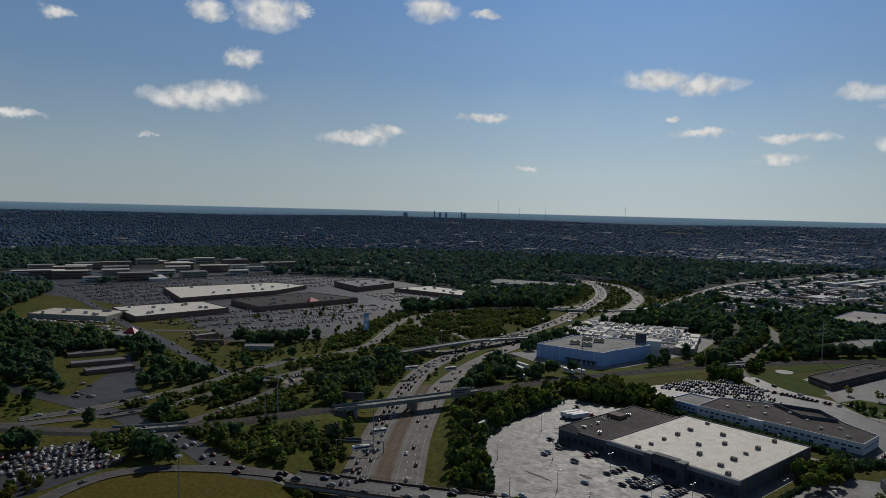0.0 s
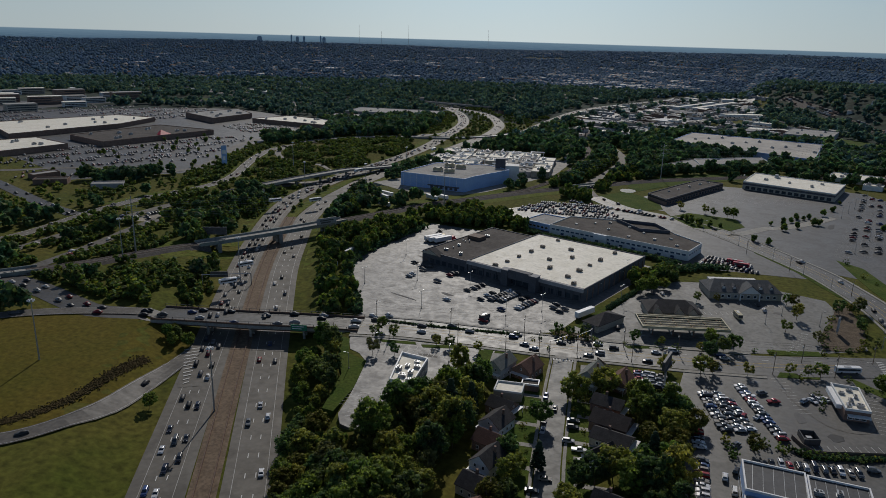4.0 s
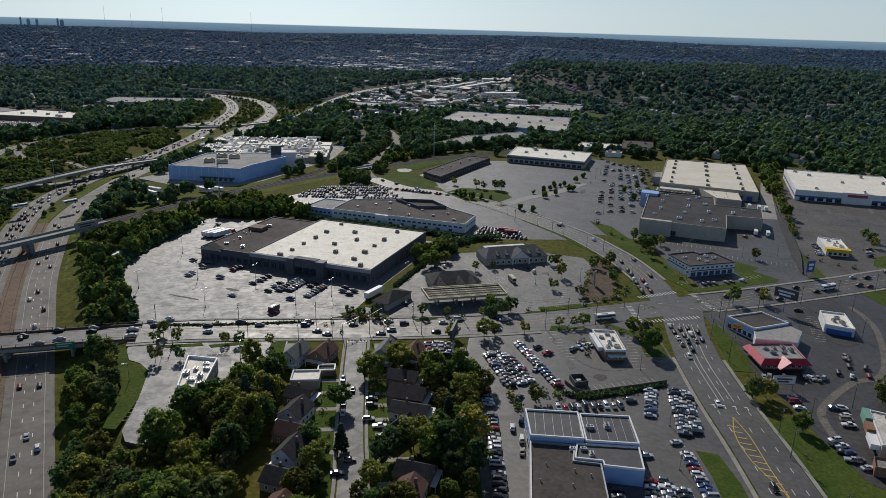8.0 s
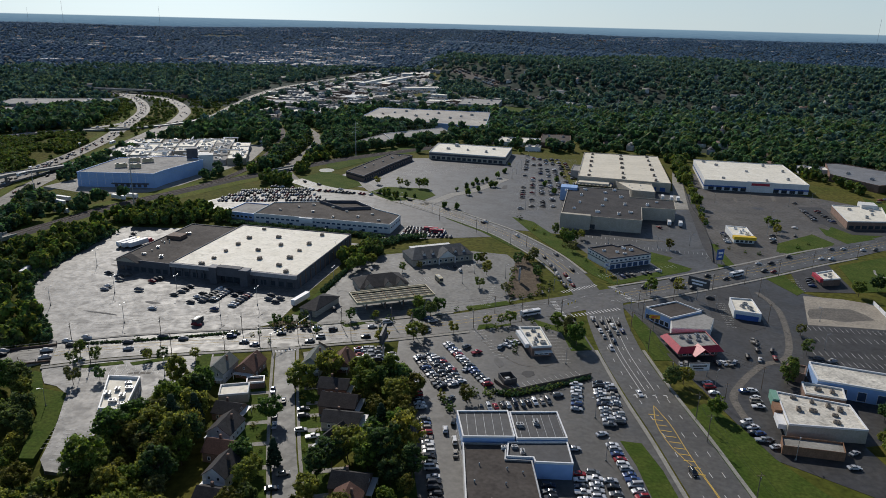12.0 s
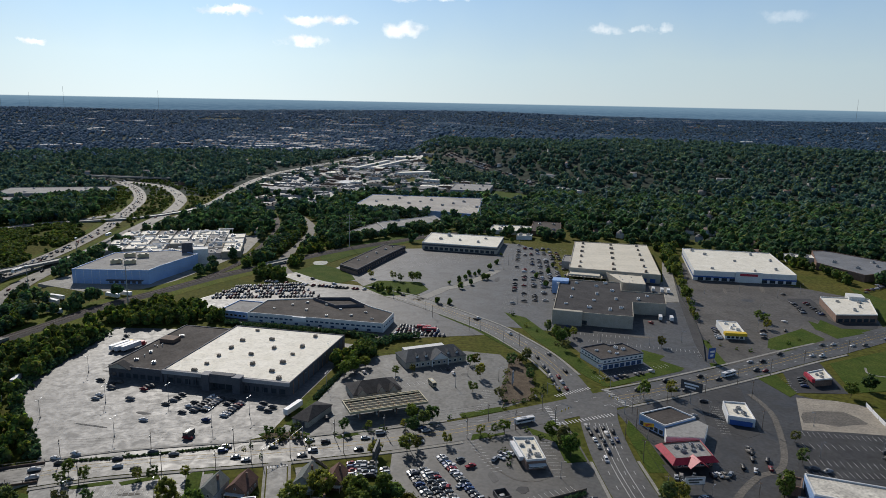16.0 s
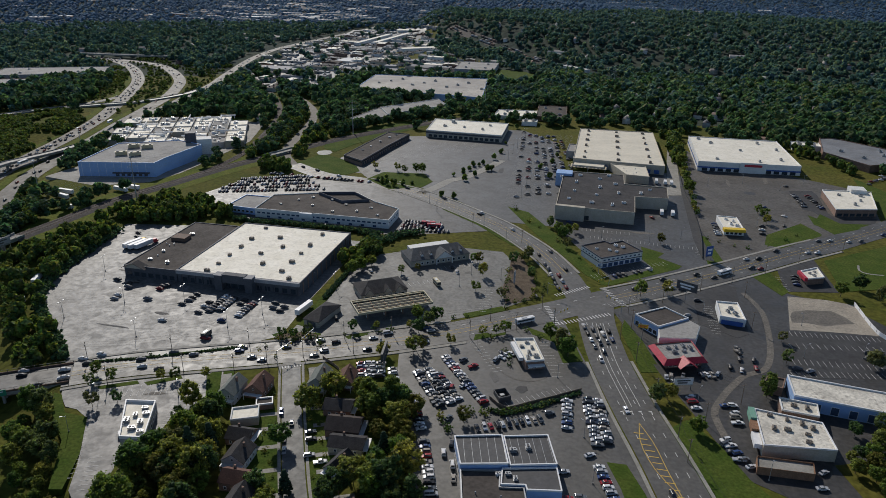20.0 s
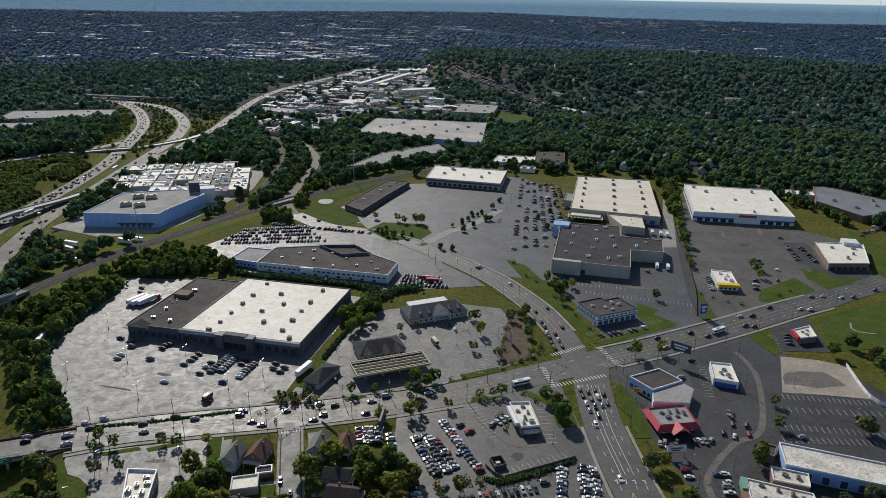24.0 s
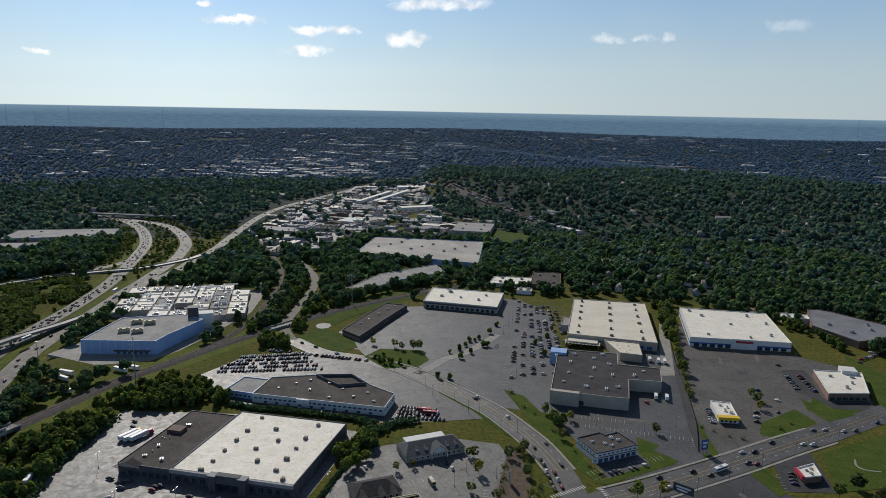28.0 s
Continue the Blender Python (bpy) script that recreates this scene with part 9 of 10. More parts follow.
for k in range(26):
    s = k / 25
    x, y = np.interp(s, (0, 0.26, 0.48, 0.67, 0.83, 1), (264, 247, 233.5, 220, 210, 203)), np.interp(s, (0, 0.26, 0.48, 0.67, 0.83, 1), (782, 707, 645, 592, 548, 520))
    tree(x + TREE_RNG.uniform(-1.2, 1.2), y, TREE_RNG.choice((5, 6, 7, 2)), TREE_RNG.uniform(0.75, 1.25), "leafy tree in a row between two yards")
for x, y in [(90.9, 474.8), (94, 470), (88, 480), (84, 490)]:
    tree(x, y, TREE_RNG.randrange(5), 0.6)


def grove(poly, gap, seed, lo=0.6, hi=1.0, yellow=0.12):
    """Single trees filling a plan, for the woods that the camera passes nearest."""
    rng = random.Random(seed)
    xs, ys = [p[0] for p in poly], [p[1] for p in poly]
    pts = []
    for _ in range(4000):
        p = (rng.uniform(min(xs), max(xs)), rng.uniform(min(ys), max(ys)))
        if not inside(np.array([p[0]]), np.array([p[1]]), poly)[0] or any((p[0] - q[0]) ** 2 + (p[1] - q[1]) ** 2 < gap * gap for q in pts):
            continue
        if any(inside(np.array([p[0]]), np.array([p[1]]), inset(f, -4))[0] for f in FOOT):
            continue
        pts.append(p)
    for x, y in pts:
        if rng.random() < yellow:
            tree(x, y, rng.randrange(5), rng.uniform(lo, hi) * 0.9, "broad tree turning yellow", meshes=AUTUMN)
        else:
            tree(x, y, rng.randrange(5), rng.uniform(lo, hi))


grove([(-172, 258), (-164, 252), (-157, 238), (-151, 230), (-146, 214), (-140, 200), (-128, 190), (-112, 203), (-108, 180), (-98, 130), (-112, 118), (-122, 150), (-150, 200), (-178, 244)], 5.0, 1, 0.4, 1.0)
grove([(-112, 200), (-112, 226), (-108, 248), (-92, 250), (-84, 200), (-80, 150), (-82, 110), (-100, 112), (-106, 150)], 5.8, 2, 0.5, 1.1)
grove([(-30, 262), (-14, 266), (-12, 240), (-9, 205), (-4, 150), (-20, 120), (-34, 150), (-24, 205), (-28, 240)], 7.0, 3, 0.45, 1.0, 0.2)
grove([(-64, 196), (-58, 190), (-52, 140), (-62, 130), (-66, 165)], 6.5, 4, 0.6, 0.9)
grove([(-42, 205), (-34, 205), (-30, 130), (-40, 130)], 7.0, 5, 0.6, 0.9)
grove([(-350, 165), (-341, 138), (-323, 118), (-302, 108), (-296, 98), (-330, 104), (-356, 130), (-364, 165)], 5.5, 6, 0.35, 0.75, 0.25)
grove([(-272, 107), (-255, 107), (-240, 108), (-234, 101), (-240, 91), (-262, 95)], 5.0, 7, 0.3, 0.6, 0.15)
yard("wooded_corner", [(158, 224), (206, 232), (212, 205), (186, 172), (160, 192)], "ground", 0.12, "rough ground under trees behind the restaurant", 0.03, "ground")
grove([(163, 226), (202, 229), (206, 206), (184, 178), (164, 196)], 6.5, 8, 0.5, 0.8, 0.1)
for x, y in [(-300.2, 164.8), (-297, 159.4), (-250, 236), (-246, 238), (-243, 232), (-208, 184), (-252, 242), (-238, 236)]:
    tree(x, y, TREE_RNG.randrange(5), 0.55)
yard("planting_bed", [(52, 441), (57, 432), (61, 400), (60, 378), (55, 367), (40, 362), (39, 378), (46, 408)], "mulch", 0.2, "brown mulch bed with shrubs beside the junction", 0.06, "planting bed")
yard("planting_bed", [(-83, 318), (-79, 315.6), (-62, 318), (-60, 322.5), (-68, 326), (-82, 324)], "mulch", 0.2, "mulched island with shrubs and small trees", 0.06, "planting bed")
for x, y in [(58, 430), (60, 418), (61, 405), (60.5, 392), (60, 380), (56, 369), (51, 365), (46, 363.5), (41, 366), (40, 373), (44, 395), (47, 410), (50, 425), (52, 436), (-82, 319), (-80, 322), (-77, 317.5), (-74, 323), (-71, 319), (-68, 324), (-65, 319.5), (-62, 321), (-76, 325), (-73, 316.6)]:
    tree(x, y, 8, TREE_RNG.uniform(0.9, 1.5), "rounded shrub in a mulch bed", "shrub")
for x, y in [(-79, 320), (-73, 320), (-66, 321.5), (59, 425), (59, 398), (58, 374)]:
    tree(x, y, TREE_RNG.choice((5, 6, 7)), TREE_RNG.uniform(0.8, 1.05), "small rounded ornamental tree on a verge")
for x, y in [(-52.5, 258), (-50.8, 258.5), (-49, 258.8), (-47.4, 259.2), (-45.8, 259.6), (-53, 250), (-48, 246.5), (-46, 236), (-43, 226.5), (-41, 222), (-45.5, 214), (-43, 212), (-66.5, 246), (-70, 241), (-67, 229), (-63.5, 222), (-61, 213), (-97, 268), (-72, 268), (-85, 258), (-33, 270), (-46, 268)]:
    tree(x, y, 8, TREE_RNG.uniform(0.6, 1.1), "small garden shrub on a front lawn", "shrub")
SHRUBS = [(24.1, 257.7), (30.7, 255.7), (37.7, 257.3), (42.2, 259.5), (47.1, 261.1), (51.8, 264.1), (2.4, 252.4), (3.5, 249.6), (4.5, 247), (5.3, 245), (6.1, 243.1), (-54.2, 259.9), (-52.7, 260.6), (-51.2, 261.4), (-49.8, 261.9), (-48.2, 262.2), (12, 252.6), (10.5, 256.7), (20.6, 255.5), (14.7, 257.5), (-78, 300), (-140, 301), (-85, 310), (-47, 324), (-33, 330), (-24, 328), (-58, 314), (10, 344), (17, 346), (40, 356), (52, 365), (58, 371), (63, 376), (65, 383), (55, 322), (60, 326), (30, 322), (-96, 308), (48, 330), (36, 296), (37, 302), (35, 308), (-80, 318), (-72, 319), (-66, 323), (-88, 307), (16, 256), (22, 254), (28, 255), (34, 257), (40, 259), (70, 500), (76, 488), (86, 460), (95, 430), (100, 410), (62, 528), (194, 470), (200, 463), (208, 456), (216, 452), (250, 468), (262, 478), (60, 402), (62, 410), (46, 408), (43, 390), (42, 380)]
for x, y in SHRUBS:
    tree(x, y, 8, TREE_RNG.uniform(0.8, 1.5), "clipped green shrub beside the kerb", "shrub")


def woods(name, pos, size, clumps, seed, label, mat="leaf_far_haze", tall=1.0, leafy_edge=True, plain=False, fine=1.0):
    """Many trees joined: each a few rough clumps standing on the land."""
    rng = np.random.default_rng(seed)
    bv, bf = ico(1)
    if plain:           # far off a rough eight-sided clump is enough
        bv = np.array([(1, 0, 0), (-1, 0, 0), (0, 1, 0), (0, -1, 0), (0, 0, 1), (0, 0, -1)], np.float32)
        bf = np.array([(0, 2, 4), (2, 1, 4), (1, 3, 4), (3, 0, 4), (2, 0, 5), (1, 2, 5), (3, 1, 5), (0, 3, 5)], np.int32)
    elif leafy_edge:      # sprays of leaves stand apart instead of one closed skin
        mid = bv[bf].mean(1, keepdims=True)
        bv = (mid + (bv[bf] - mid) * 1.35).reshape(-1, 3)
        bf = np.arange(60).reshape(20, 3)
    n, k = len(pos), len(bv)
    ground = np.column_stack([pos, terrain(pos[:, 0], pos[:, 1])])
    V, T, at = [], [], 0
    scale = size * rng.uniform(0.7, 1.25, n)
    for c in range(clumps):
        if clumps == 1:
            off = np.zeros((n, 3))
            off[:, 2] = 0.7 * scale
            s = scale
        else:
            d = rng.normal(0, 1, (n, 3))
            d /= np.linalg.norm(d, axis=1)[:, None]
            off = d * (scale * rng.uniform(0.25, 0.72, n))[:, None] * (1, 1, 1.05 * tall)
            off[:, 2] += 1.05 * scale * tall
            s = scale * rng.uniform(0.38, 0.62, n) * fine
        jit = 1 + rng.uniform(-0.38, 0.38, (n, k, 1))
        if leafy_edge and not plain:
            jit = np.repeat(rng.uniform(0.7, 1.25, (n, k // 3)), 3, 1)[..., None] + rng.uniform(-0.22, 0.22, (n, k, 1))
        v = bv[None] * jit * np.stack([s, s * rng.uniform(0.85, 1.15, n), s * rng.uniform(0.75, 1.1, n) * tall], 1)[:, None]
        v += (ground + off)[:, None]
        V.append(v.reshape(-1, 3))
        T.append((bf[None] + (np.arange(n) * k)[:, None, None]).reshape(-1, 3) + at)
        at += n * k
    return put(name, fast_mesh(name, np.concatenate(V), np.concatenate(T), M[mat]), None, label, "trees", kind="stuff")


OPEN_RAMPS = [(-545, 560), (-470, 470), (-425, 440), (-395, 620), (-400, 900), (-520, 870), (-580, 740)]


def clear(p, margin=5.0):
    ok = np.ones(len(p), bool)
    for _, line, w, _, _ in ROADS + [("main_road", MAIN, 22, 0, "")]:
        ok &= far_from(p[:, 0], p[:, 1], smooth_line(line, 25)) > w / 2 + margin + (5 if line is HWY_L or line is HWY_R else 0) + (5 if line is R3 else 0)
    ok &= far_from(p[:, 0], p[:, 1], fly) > 9
    bend = np.minimum(far_from(p[:, 0], p[:, 1], HWY_LINE[0]), far_from(p[:, 0], p[:, 1], HWY_LINE[1]))
    ok &= far_from(p[:, 0], p[:, 1] + 14, SIDINGS) > 19
    ok &= (bend > 38) | (p[:, 1] < 880) | (p[:, 1] > 1420)
    ok &= (far_from(p[:, 0], p[:, 1] , np.array(R3)) > 26) | (p[:, 1] < 860)
    for _, poly, _ in LOTS:
        ok &= ~inside(p[:, 0], p[:, 1], poly)
    for x, y in HOMES:
        ok &= ((p[:, 0] - x * 0.976) / 9)**2 + ((p[:, 1] - y * 0.976) / 30)**2 > 1
    for poly in LAWNS:
        ok &= ~inside(p[:, 0], p[:, 1], poly)
    for poly in FOOT:
        ok &= ~inside(p[:, 0], p[:, 1], inset(poly, -margin))
    for line in (RAIL, RAIL_2):
        ok &= far_from(p[:, 0], p[:, 1], smooth_line(line, 25)) > 8
    behind = p * (1 + 13 / np.maximum(np.hypot(p[:, :1], p[:, 1:]), 1))
    ok &= (far_from(behind[:, 0], behind[:, 1], smooth_line(RAIL, 25)) > 16) | (p[:, 1] > 640)
    for poly in VERGES[:2] + [OPEN_RAMPS]:
        ok &= ~inside(p[:, 0], p[:, 1], poly)
    for poly in VERGES[2:]:
        ok &= ~(inside(p[:, 0], p[:, 1], poly) & (np.sin(p[:, 0] * 1.7 + p[:, 1] * 2.3) < 0.9))
    return ok


NEAR_WOODS = [[(-198, 282), (-205, 300), (-272, 400), (-296, 446), (-262, 470), (-228, 470), (-228, 390), (-222, 361), (-180, 296)], [(-232, 484), (-150, 497), (-165, 512), (-200, 548), (-215, 556), (-246, 506), (-262, 478)],
              [(-248, 264), (-300, 345), (-335, 360), (-372, 275), (-335, 250)], [(-215, 606), (-192, 650), (-197, 740), (-200, 860), (-150, 880), (-160, 720), (-185, 650)],
              [(-352, 560), (-325, 552), (-300, 500), (-285, 470), (-318, 470), (-345, 520)], [(-170, 640), (-150, 620), (-120, 635), (-140, 670)], [(-62, 405), (-40, 430), (-35, 440), (-55, 460), (-62, 430)], [(-150, 494), (-160, 500), (-172, 512), (-162, 516)],
              [(250, 790), (275, 800), (285, 790), (262, 740), (232, 640), (208, 545), (203, 548), (226, 640), (245, 740)], [(-148, 620), (-142, 690), (-146, 790), (-120, 800), (-100, 745), (-125, 730), (-135, 680)], [(330, 640), (395, 640), (420, 700), (370, 745), (362, 700)], [(-20, 640), (-10, 625), (15, 640), (10, 660)],
              [(-370, 280), (-345, 330), (-318, 385), (-340, 410), (-395, 500), (-430, 480), (-430, 340), (-400, 290)]]


def plant():
    rng = np.random.default_rng(5)
    pts = []
    for k, poly in enumerate(NEAR_WOODS):
        xs, ys = [q[0] for q in poly], [q[1] for q in poly]
        n = int((max(xs) - min(xs)) * (max(ys) - min(ys)) / (90 if k in (2, 12) else 34 if k < 10 else 60))
        p = np.column_stack([rng.uniform(min(xs), max(xs), n), rng.uniform(min(ys), max(ys), n)])
        pts.append(p[inside(p[:, 0], p[:, 1], poly)])
    p = np.concatenate(pts)
    p = p[clear(p, 2.0)]
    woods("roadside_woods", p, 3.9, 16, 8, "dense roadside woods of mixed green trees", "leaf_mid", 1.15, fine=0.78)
    n = 13500
    th = rng.uniform(radians(-38), radians(74), n)
    r = np.sqrt(rng.uniform(300**2, 1250**2, n))
    p = np.column_stack([-np.sin(th) * r, np.cos(th) * r])
    ok = clear(p) & ~inside(p[:, 0], p[:, 1], CORE) & ~inside(p[:, 0], p[:, 1], FIELDS)
    ok &= ~(inside(p[:, 0], p[:, 1], INDUSTRY) & (rng.random(n) < 0.88)) & ~(inside(p[:, 0], p[:, 1], SCRUB) & (rng.random(n) < 0.6))
    p = p[ok]
    close = np.hypot(p[:, 0], p[:, 1]) < 880
    woods("valley_edge_woods", p[close], 6.0, 11, 12, "dense leafy trees round the plant and the plaza", "leaf_hill", fine=0.72)
    woods("hillside_woods", p[~close], 6.8, 6, 9, "leafy woods and gardens beyond the shops", "leaf_hill")
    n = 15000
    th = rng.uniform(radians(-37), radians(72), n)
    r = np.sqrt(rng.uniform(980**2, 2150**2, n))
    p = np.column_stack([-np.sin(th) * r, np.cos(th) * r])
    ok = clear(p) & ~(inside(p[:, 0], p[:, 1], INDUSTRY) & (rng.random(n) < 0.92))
    woods("valley_woods", p[ok], 7.0, 3, 11, "wooded slopes and gardens across the valley", "leaf_valley_haze")
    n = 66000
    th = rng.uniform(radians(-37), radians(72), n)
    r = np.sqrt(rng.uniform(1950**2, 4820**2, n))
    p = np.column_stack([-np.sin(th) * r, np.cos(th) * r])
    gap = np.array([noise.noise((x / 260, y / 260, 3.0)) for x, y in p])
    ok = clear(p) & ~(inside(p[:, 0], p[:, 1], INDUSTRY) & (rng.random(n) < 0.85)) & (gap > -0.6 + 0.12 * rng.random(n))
    woods("far_woods", p[ok], 6.6, 1, 10, "endless far woods and wooded suburbs", "leaf_far_haze", 0.75, plain=True)


SCRUB = [(-240, 262), (-300, 350), (-360, 460), (-430, 470), (-440, 320), (-520, 200), (-330, 240)]


# ------------------------------------------------------------------ far town


def far_boxes(name, pos, size, turn, label, roof, wall, pitched=False, seed=1):
    """Many small far buildings: one mesh of roofs, one of walls."""
    rng = np.random.default_rng(seed)
    n = len(pos)
    w, d = size[:, 0], size[:, 1]
    h = size[:, 2]
    z = terrain(pos[:, 0], pos[:, 1])
    c, s = np.cos(turn), np.sin(turn)
    corner = np.array([(-1, -1), (1, -1), (1, 1), (-1, 1)]) / 2
    x = corner[None, :, 0] * w[:, None]
    y = corner[None, :, 1] * d[:, None]
    X, Y = pos[:, :1] + x * c[:, None] - y * s[:, None], pos[:, 1:] + x * s[:, None] + y * c[:, None]
    lo = np.stack([X, Y, np.repeat((z - 3)[:, None], 4, 1)], -1)
    hi = np.stack([X, Y, np.repeat((z + h)[:, None], 4, 1)], -1)
    v = np.concatenate([lo, hi], 1).reshape(-1, 3)
    t = np.array([(0, 1, 5), (0, 5, 4), (1, 2, 6), (1, 6, 5), (2, 3, 7), (2, 7, 6), (3, 0, 4), (3, 4, 7)])
    body = put(name, fast_mesh(name, v, (t[None] + (np.arange(n) * 8)[:, None, None]).reshape(-1, 3), M[wall]), None, label, "buildings", kind="stuff")
    if pitched:
        mx = np.stack([(hi[:, 0] + hi[:, 1]) / 2, (hi[:, 3] + hi[:, 2]) / 2], 1)
        mx[..., 2] += (w * 0.33)[:, None]
        v = np.concatenate([hi + (0, 0, 0.05), mx], 1).reshape(-1, 3)
        t, k = np.array([(0, 4, 5), (0, 5, 3), (1, 2, 5), (1, 5, 4), (0, 1, 4), (3, 5, 2)]), 6
    else:
        v = (hi + (0, 0, 0.05)).reshape(-1, 3)
        t, k = np.array([(0, 1, 2), (0, 2, 3)]), 4
    put("roofs", fast_mesh("roofs", v, (t[None] + (np.arange(n) * k)[:, None, None]).reshape(-1, 3), M[roof]), body)


SHED_WALLS = ("wall_brick", "wall_white", "wall_grey", "wall_tan", "wall_grey")
SHED_LABELS = ("brick works building with a flat roof", "white metal shed up the valley", "grey block workshop with a loading door", "tan block warehouse among trees", "grey warehouse with a loading door")
SHED_ROOFS = ("roof_slate", "roof_dark", "roof_white", "roof_slate", "roof_black", "roof_grey", "roof_slate")


def far_town():
    rng = np.random.default_rng(31)
    made = [(-142, 1651, -70, 1899, 13), (-76, 1540, 28, 1592, 26), (-108, 1940, -62, 1948, 40), (-180, 1640, -118, 1860, 12)]
    for x0, y0, x1, y1, w in made:      # the long pale sheds beside the yard
        u = Vector((x1 - x0, y1 - y0)).normalized()
        n = Vector((-u.y, u.x)) * w
        b = block("long_shed", [(x0, y0), (x1, y1), (x1 + n.x, y1 + n.y), (x0 + n.x, y0 + n.y)], 7, "wall_white", "roof_white", "long pale-roofed industrial shed up the valley", "industrial building", 0.4, float(terrain(x0, y0)))
    p = np.column_stack([rng.uniform(-345, 120, 6000), rng.uniform(1030, 2030, 6000)])
    ok = inside(p[:, 0], p[:, 1], INDUSTRY) & clear(p, 12)
    p = p[ok]
    keep = []
    for i, q in enumerate(p):
        if all(abs(q[0] - p[j][0]) > 33 or abs(q[1] - p[j][1]) > 27 for j in keep):
            keep.append(i)
    p = p[keep]
    for k, (x, y) in enumerate(p):
        w, d, h = rng.uniform(17, 36), rng.uniform(11, 21), rng.uniform(3.6, 6.5)
        z = float(terrain(x, y))
        shed = put("industrial_shed", Solid().box(-w / 2, -d / 2, -3, w / 2, d / 2, h).mesh("walls", M[SHED_WALLS[k % 5]]), None, SHED_LABELS[k % 5], "industrial building", "works up the valley")
        shed.matrix_basis = pose(x, y, z, 0, 0, (-17, -17, 72, -10)[k % 4])
        roof = Solid().box(-w / 2 - 0.2, -d / 2 - 0.2, h, w / 2 + 0.2, d / 2 + 0.2, h + 0.35)
        if k % 5 == 0:
            roof = gable_roof(w, d, h, h + w * 0.06)
        for _ in range(4):      # vents and air units
            a, b = rng.uniform(-0.4, 0.4) * w, rng.uniform(-0.4, 0.4) * d
            roof.box(a - 1, b - 0.8, h, a + 1, b + 0.8, h + rng.uniform(1.2, 2.4))
        part("roof", roof, M[SHED_ROOFS[k % 7]], shed)
        part("loading_door", Solid().box(-w * 0.3, -d / 2 - 0.1, -0.2, -w * 0.3 + 4, -d / 2 + 0.2, 3.2), M["wall_dark"], shed)
    # vehicles and stacked goods standing in the works yards
    q = np.column_stack([rng.uniform(-345, 120, 2600), rng.uniform(1030, 2030, 2600)])
    ok = inside(q[:, 0], q[:, 1], INDUSTRY)
    for f in FOOT:
        ok &= ~inside(q[:, 0], q[:, 1], inset(f, -2))
    q = q[ok & (np.min(np.hypot(q[:, None, 0] - p[None, :, 0], (q[:, None, 1] - p[None, :, 1]) * 1.4), 1) > 18)][:240]
    n = len(q)
    far_boxes("yard_vehicles", q, np.column_stack([rng.uniform(2.2, 3, n), rng.choice((4.6, 5, 9, 13), n), rng.uniform(1.6, 3.6, n)]), np.radians(rng.choice((-17, 73), n) + rng.uniform(-6, 6, n)), "trucks and vans standing in the works yards", "far_roof", "house_wall", False, 6)
    th = rng.uniform(radians(-38), radians(72), 3600)
    r = np.sqrt(rng.uniform(620**2, 3600**2, 3600))
    p = np.column_stack([-np.sin(th) * r, np.cos(th) * r])
    p = p[clear(p, 10) & ~inside(p[:, 0], p[:, 1], CORE) & ~inside(p[:, 0], p[:, 1], INDUSTRY) & ~inside(p[:, 0], p[:, 1], FIELDS)][:1500]
    p = p[(np.hypot(p[:, 0], p[:, 1]) < 1750) | (np.arange(len(p)) % 3 == 0)]
    n = len(p)
    far_boxes("suburban_houses", p, np.column_stack([rng.uniform(7, 10, n), rng.uniform(9, 14, n), rng.uniform(4, 7, n)]), np.radians(rng.choice((-20, 70, 10, 100), n) + rng.uniform(-8, 8, n)), "small gabled houses among the far trees", "house_roof", "house_wall", True, 3)
    n = len(HOMES)
    far_boxes("wooded_houses", HOMES, np.column_stack([rng.uniform(8, 11, n), rng.uniform(10, 15, n), rng.uniform(4.5, 6.5, n)]), np.radians(rng.choice((-20, 70), n) + rng.uniform(-8, 8, n)), "pale gabled houses in clearings of the woods", "house_roof", "house_wall", True, 8)
    # larger flat roofs far off: schools, shops, works
    th = rng.uniform(radians(-34), radians(70), 230)
    r = np.sqrt(rng.uniform(1250**2, 4500**2, 230))
    p = np.column_stack([-np.sin(th) * r, np.cos(th) * r])
    hill = terrain(p[:, 0], p[:, 1]) / 100 * (np.hypot(p[:, 0], p[:, 1]) < 3000)
    p = p[clear(p, 25) & (hill < 0.25)]
    n = len(p)
    far_boxes("distant_blocks", p, np.column_stack([rng.uniform(25, 80, n), rng.uniform(18, 50, n), rng.uniform(4, 8, n)]), np.radians(rng.uniform(-30, 0, n)), "long flat-roofed blocks in the far town", "far_roof", "house_wall", False, 4)
    p = np.concatenate([rng.uniform((-800, 2150), (-200, 2900), (95, 2)), rng.uniform((-560, 2180), (-300, 2500), (14, 2)), rng.uniform((700, 3900), (1500, 4300), (46, 2)), rng.uniform((-700, 3000), (200, 3800), (60, 2)), rng.uniform((-1450, 640), (-1120, 1080), (40, 2)), rng.uniform((-1400, 1250), (-1060, 1600), (22, 2)), rng.uniform((560, 1980), (760, 2080), (5, 2))])
    p = p[clear(p, 14)]
    n = len(p)
    far_boxes("town_blocks", p, np.column_stack([rng.uniform(24, 85, n), rng.uniform(14, 32, n), rng.uniform(4, 8, n)]), np.radians(rng.uniform(-30, 0, n)), "low shops and works in the town up the valley", "far_roof", "house_wall", False, 7)
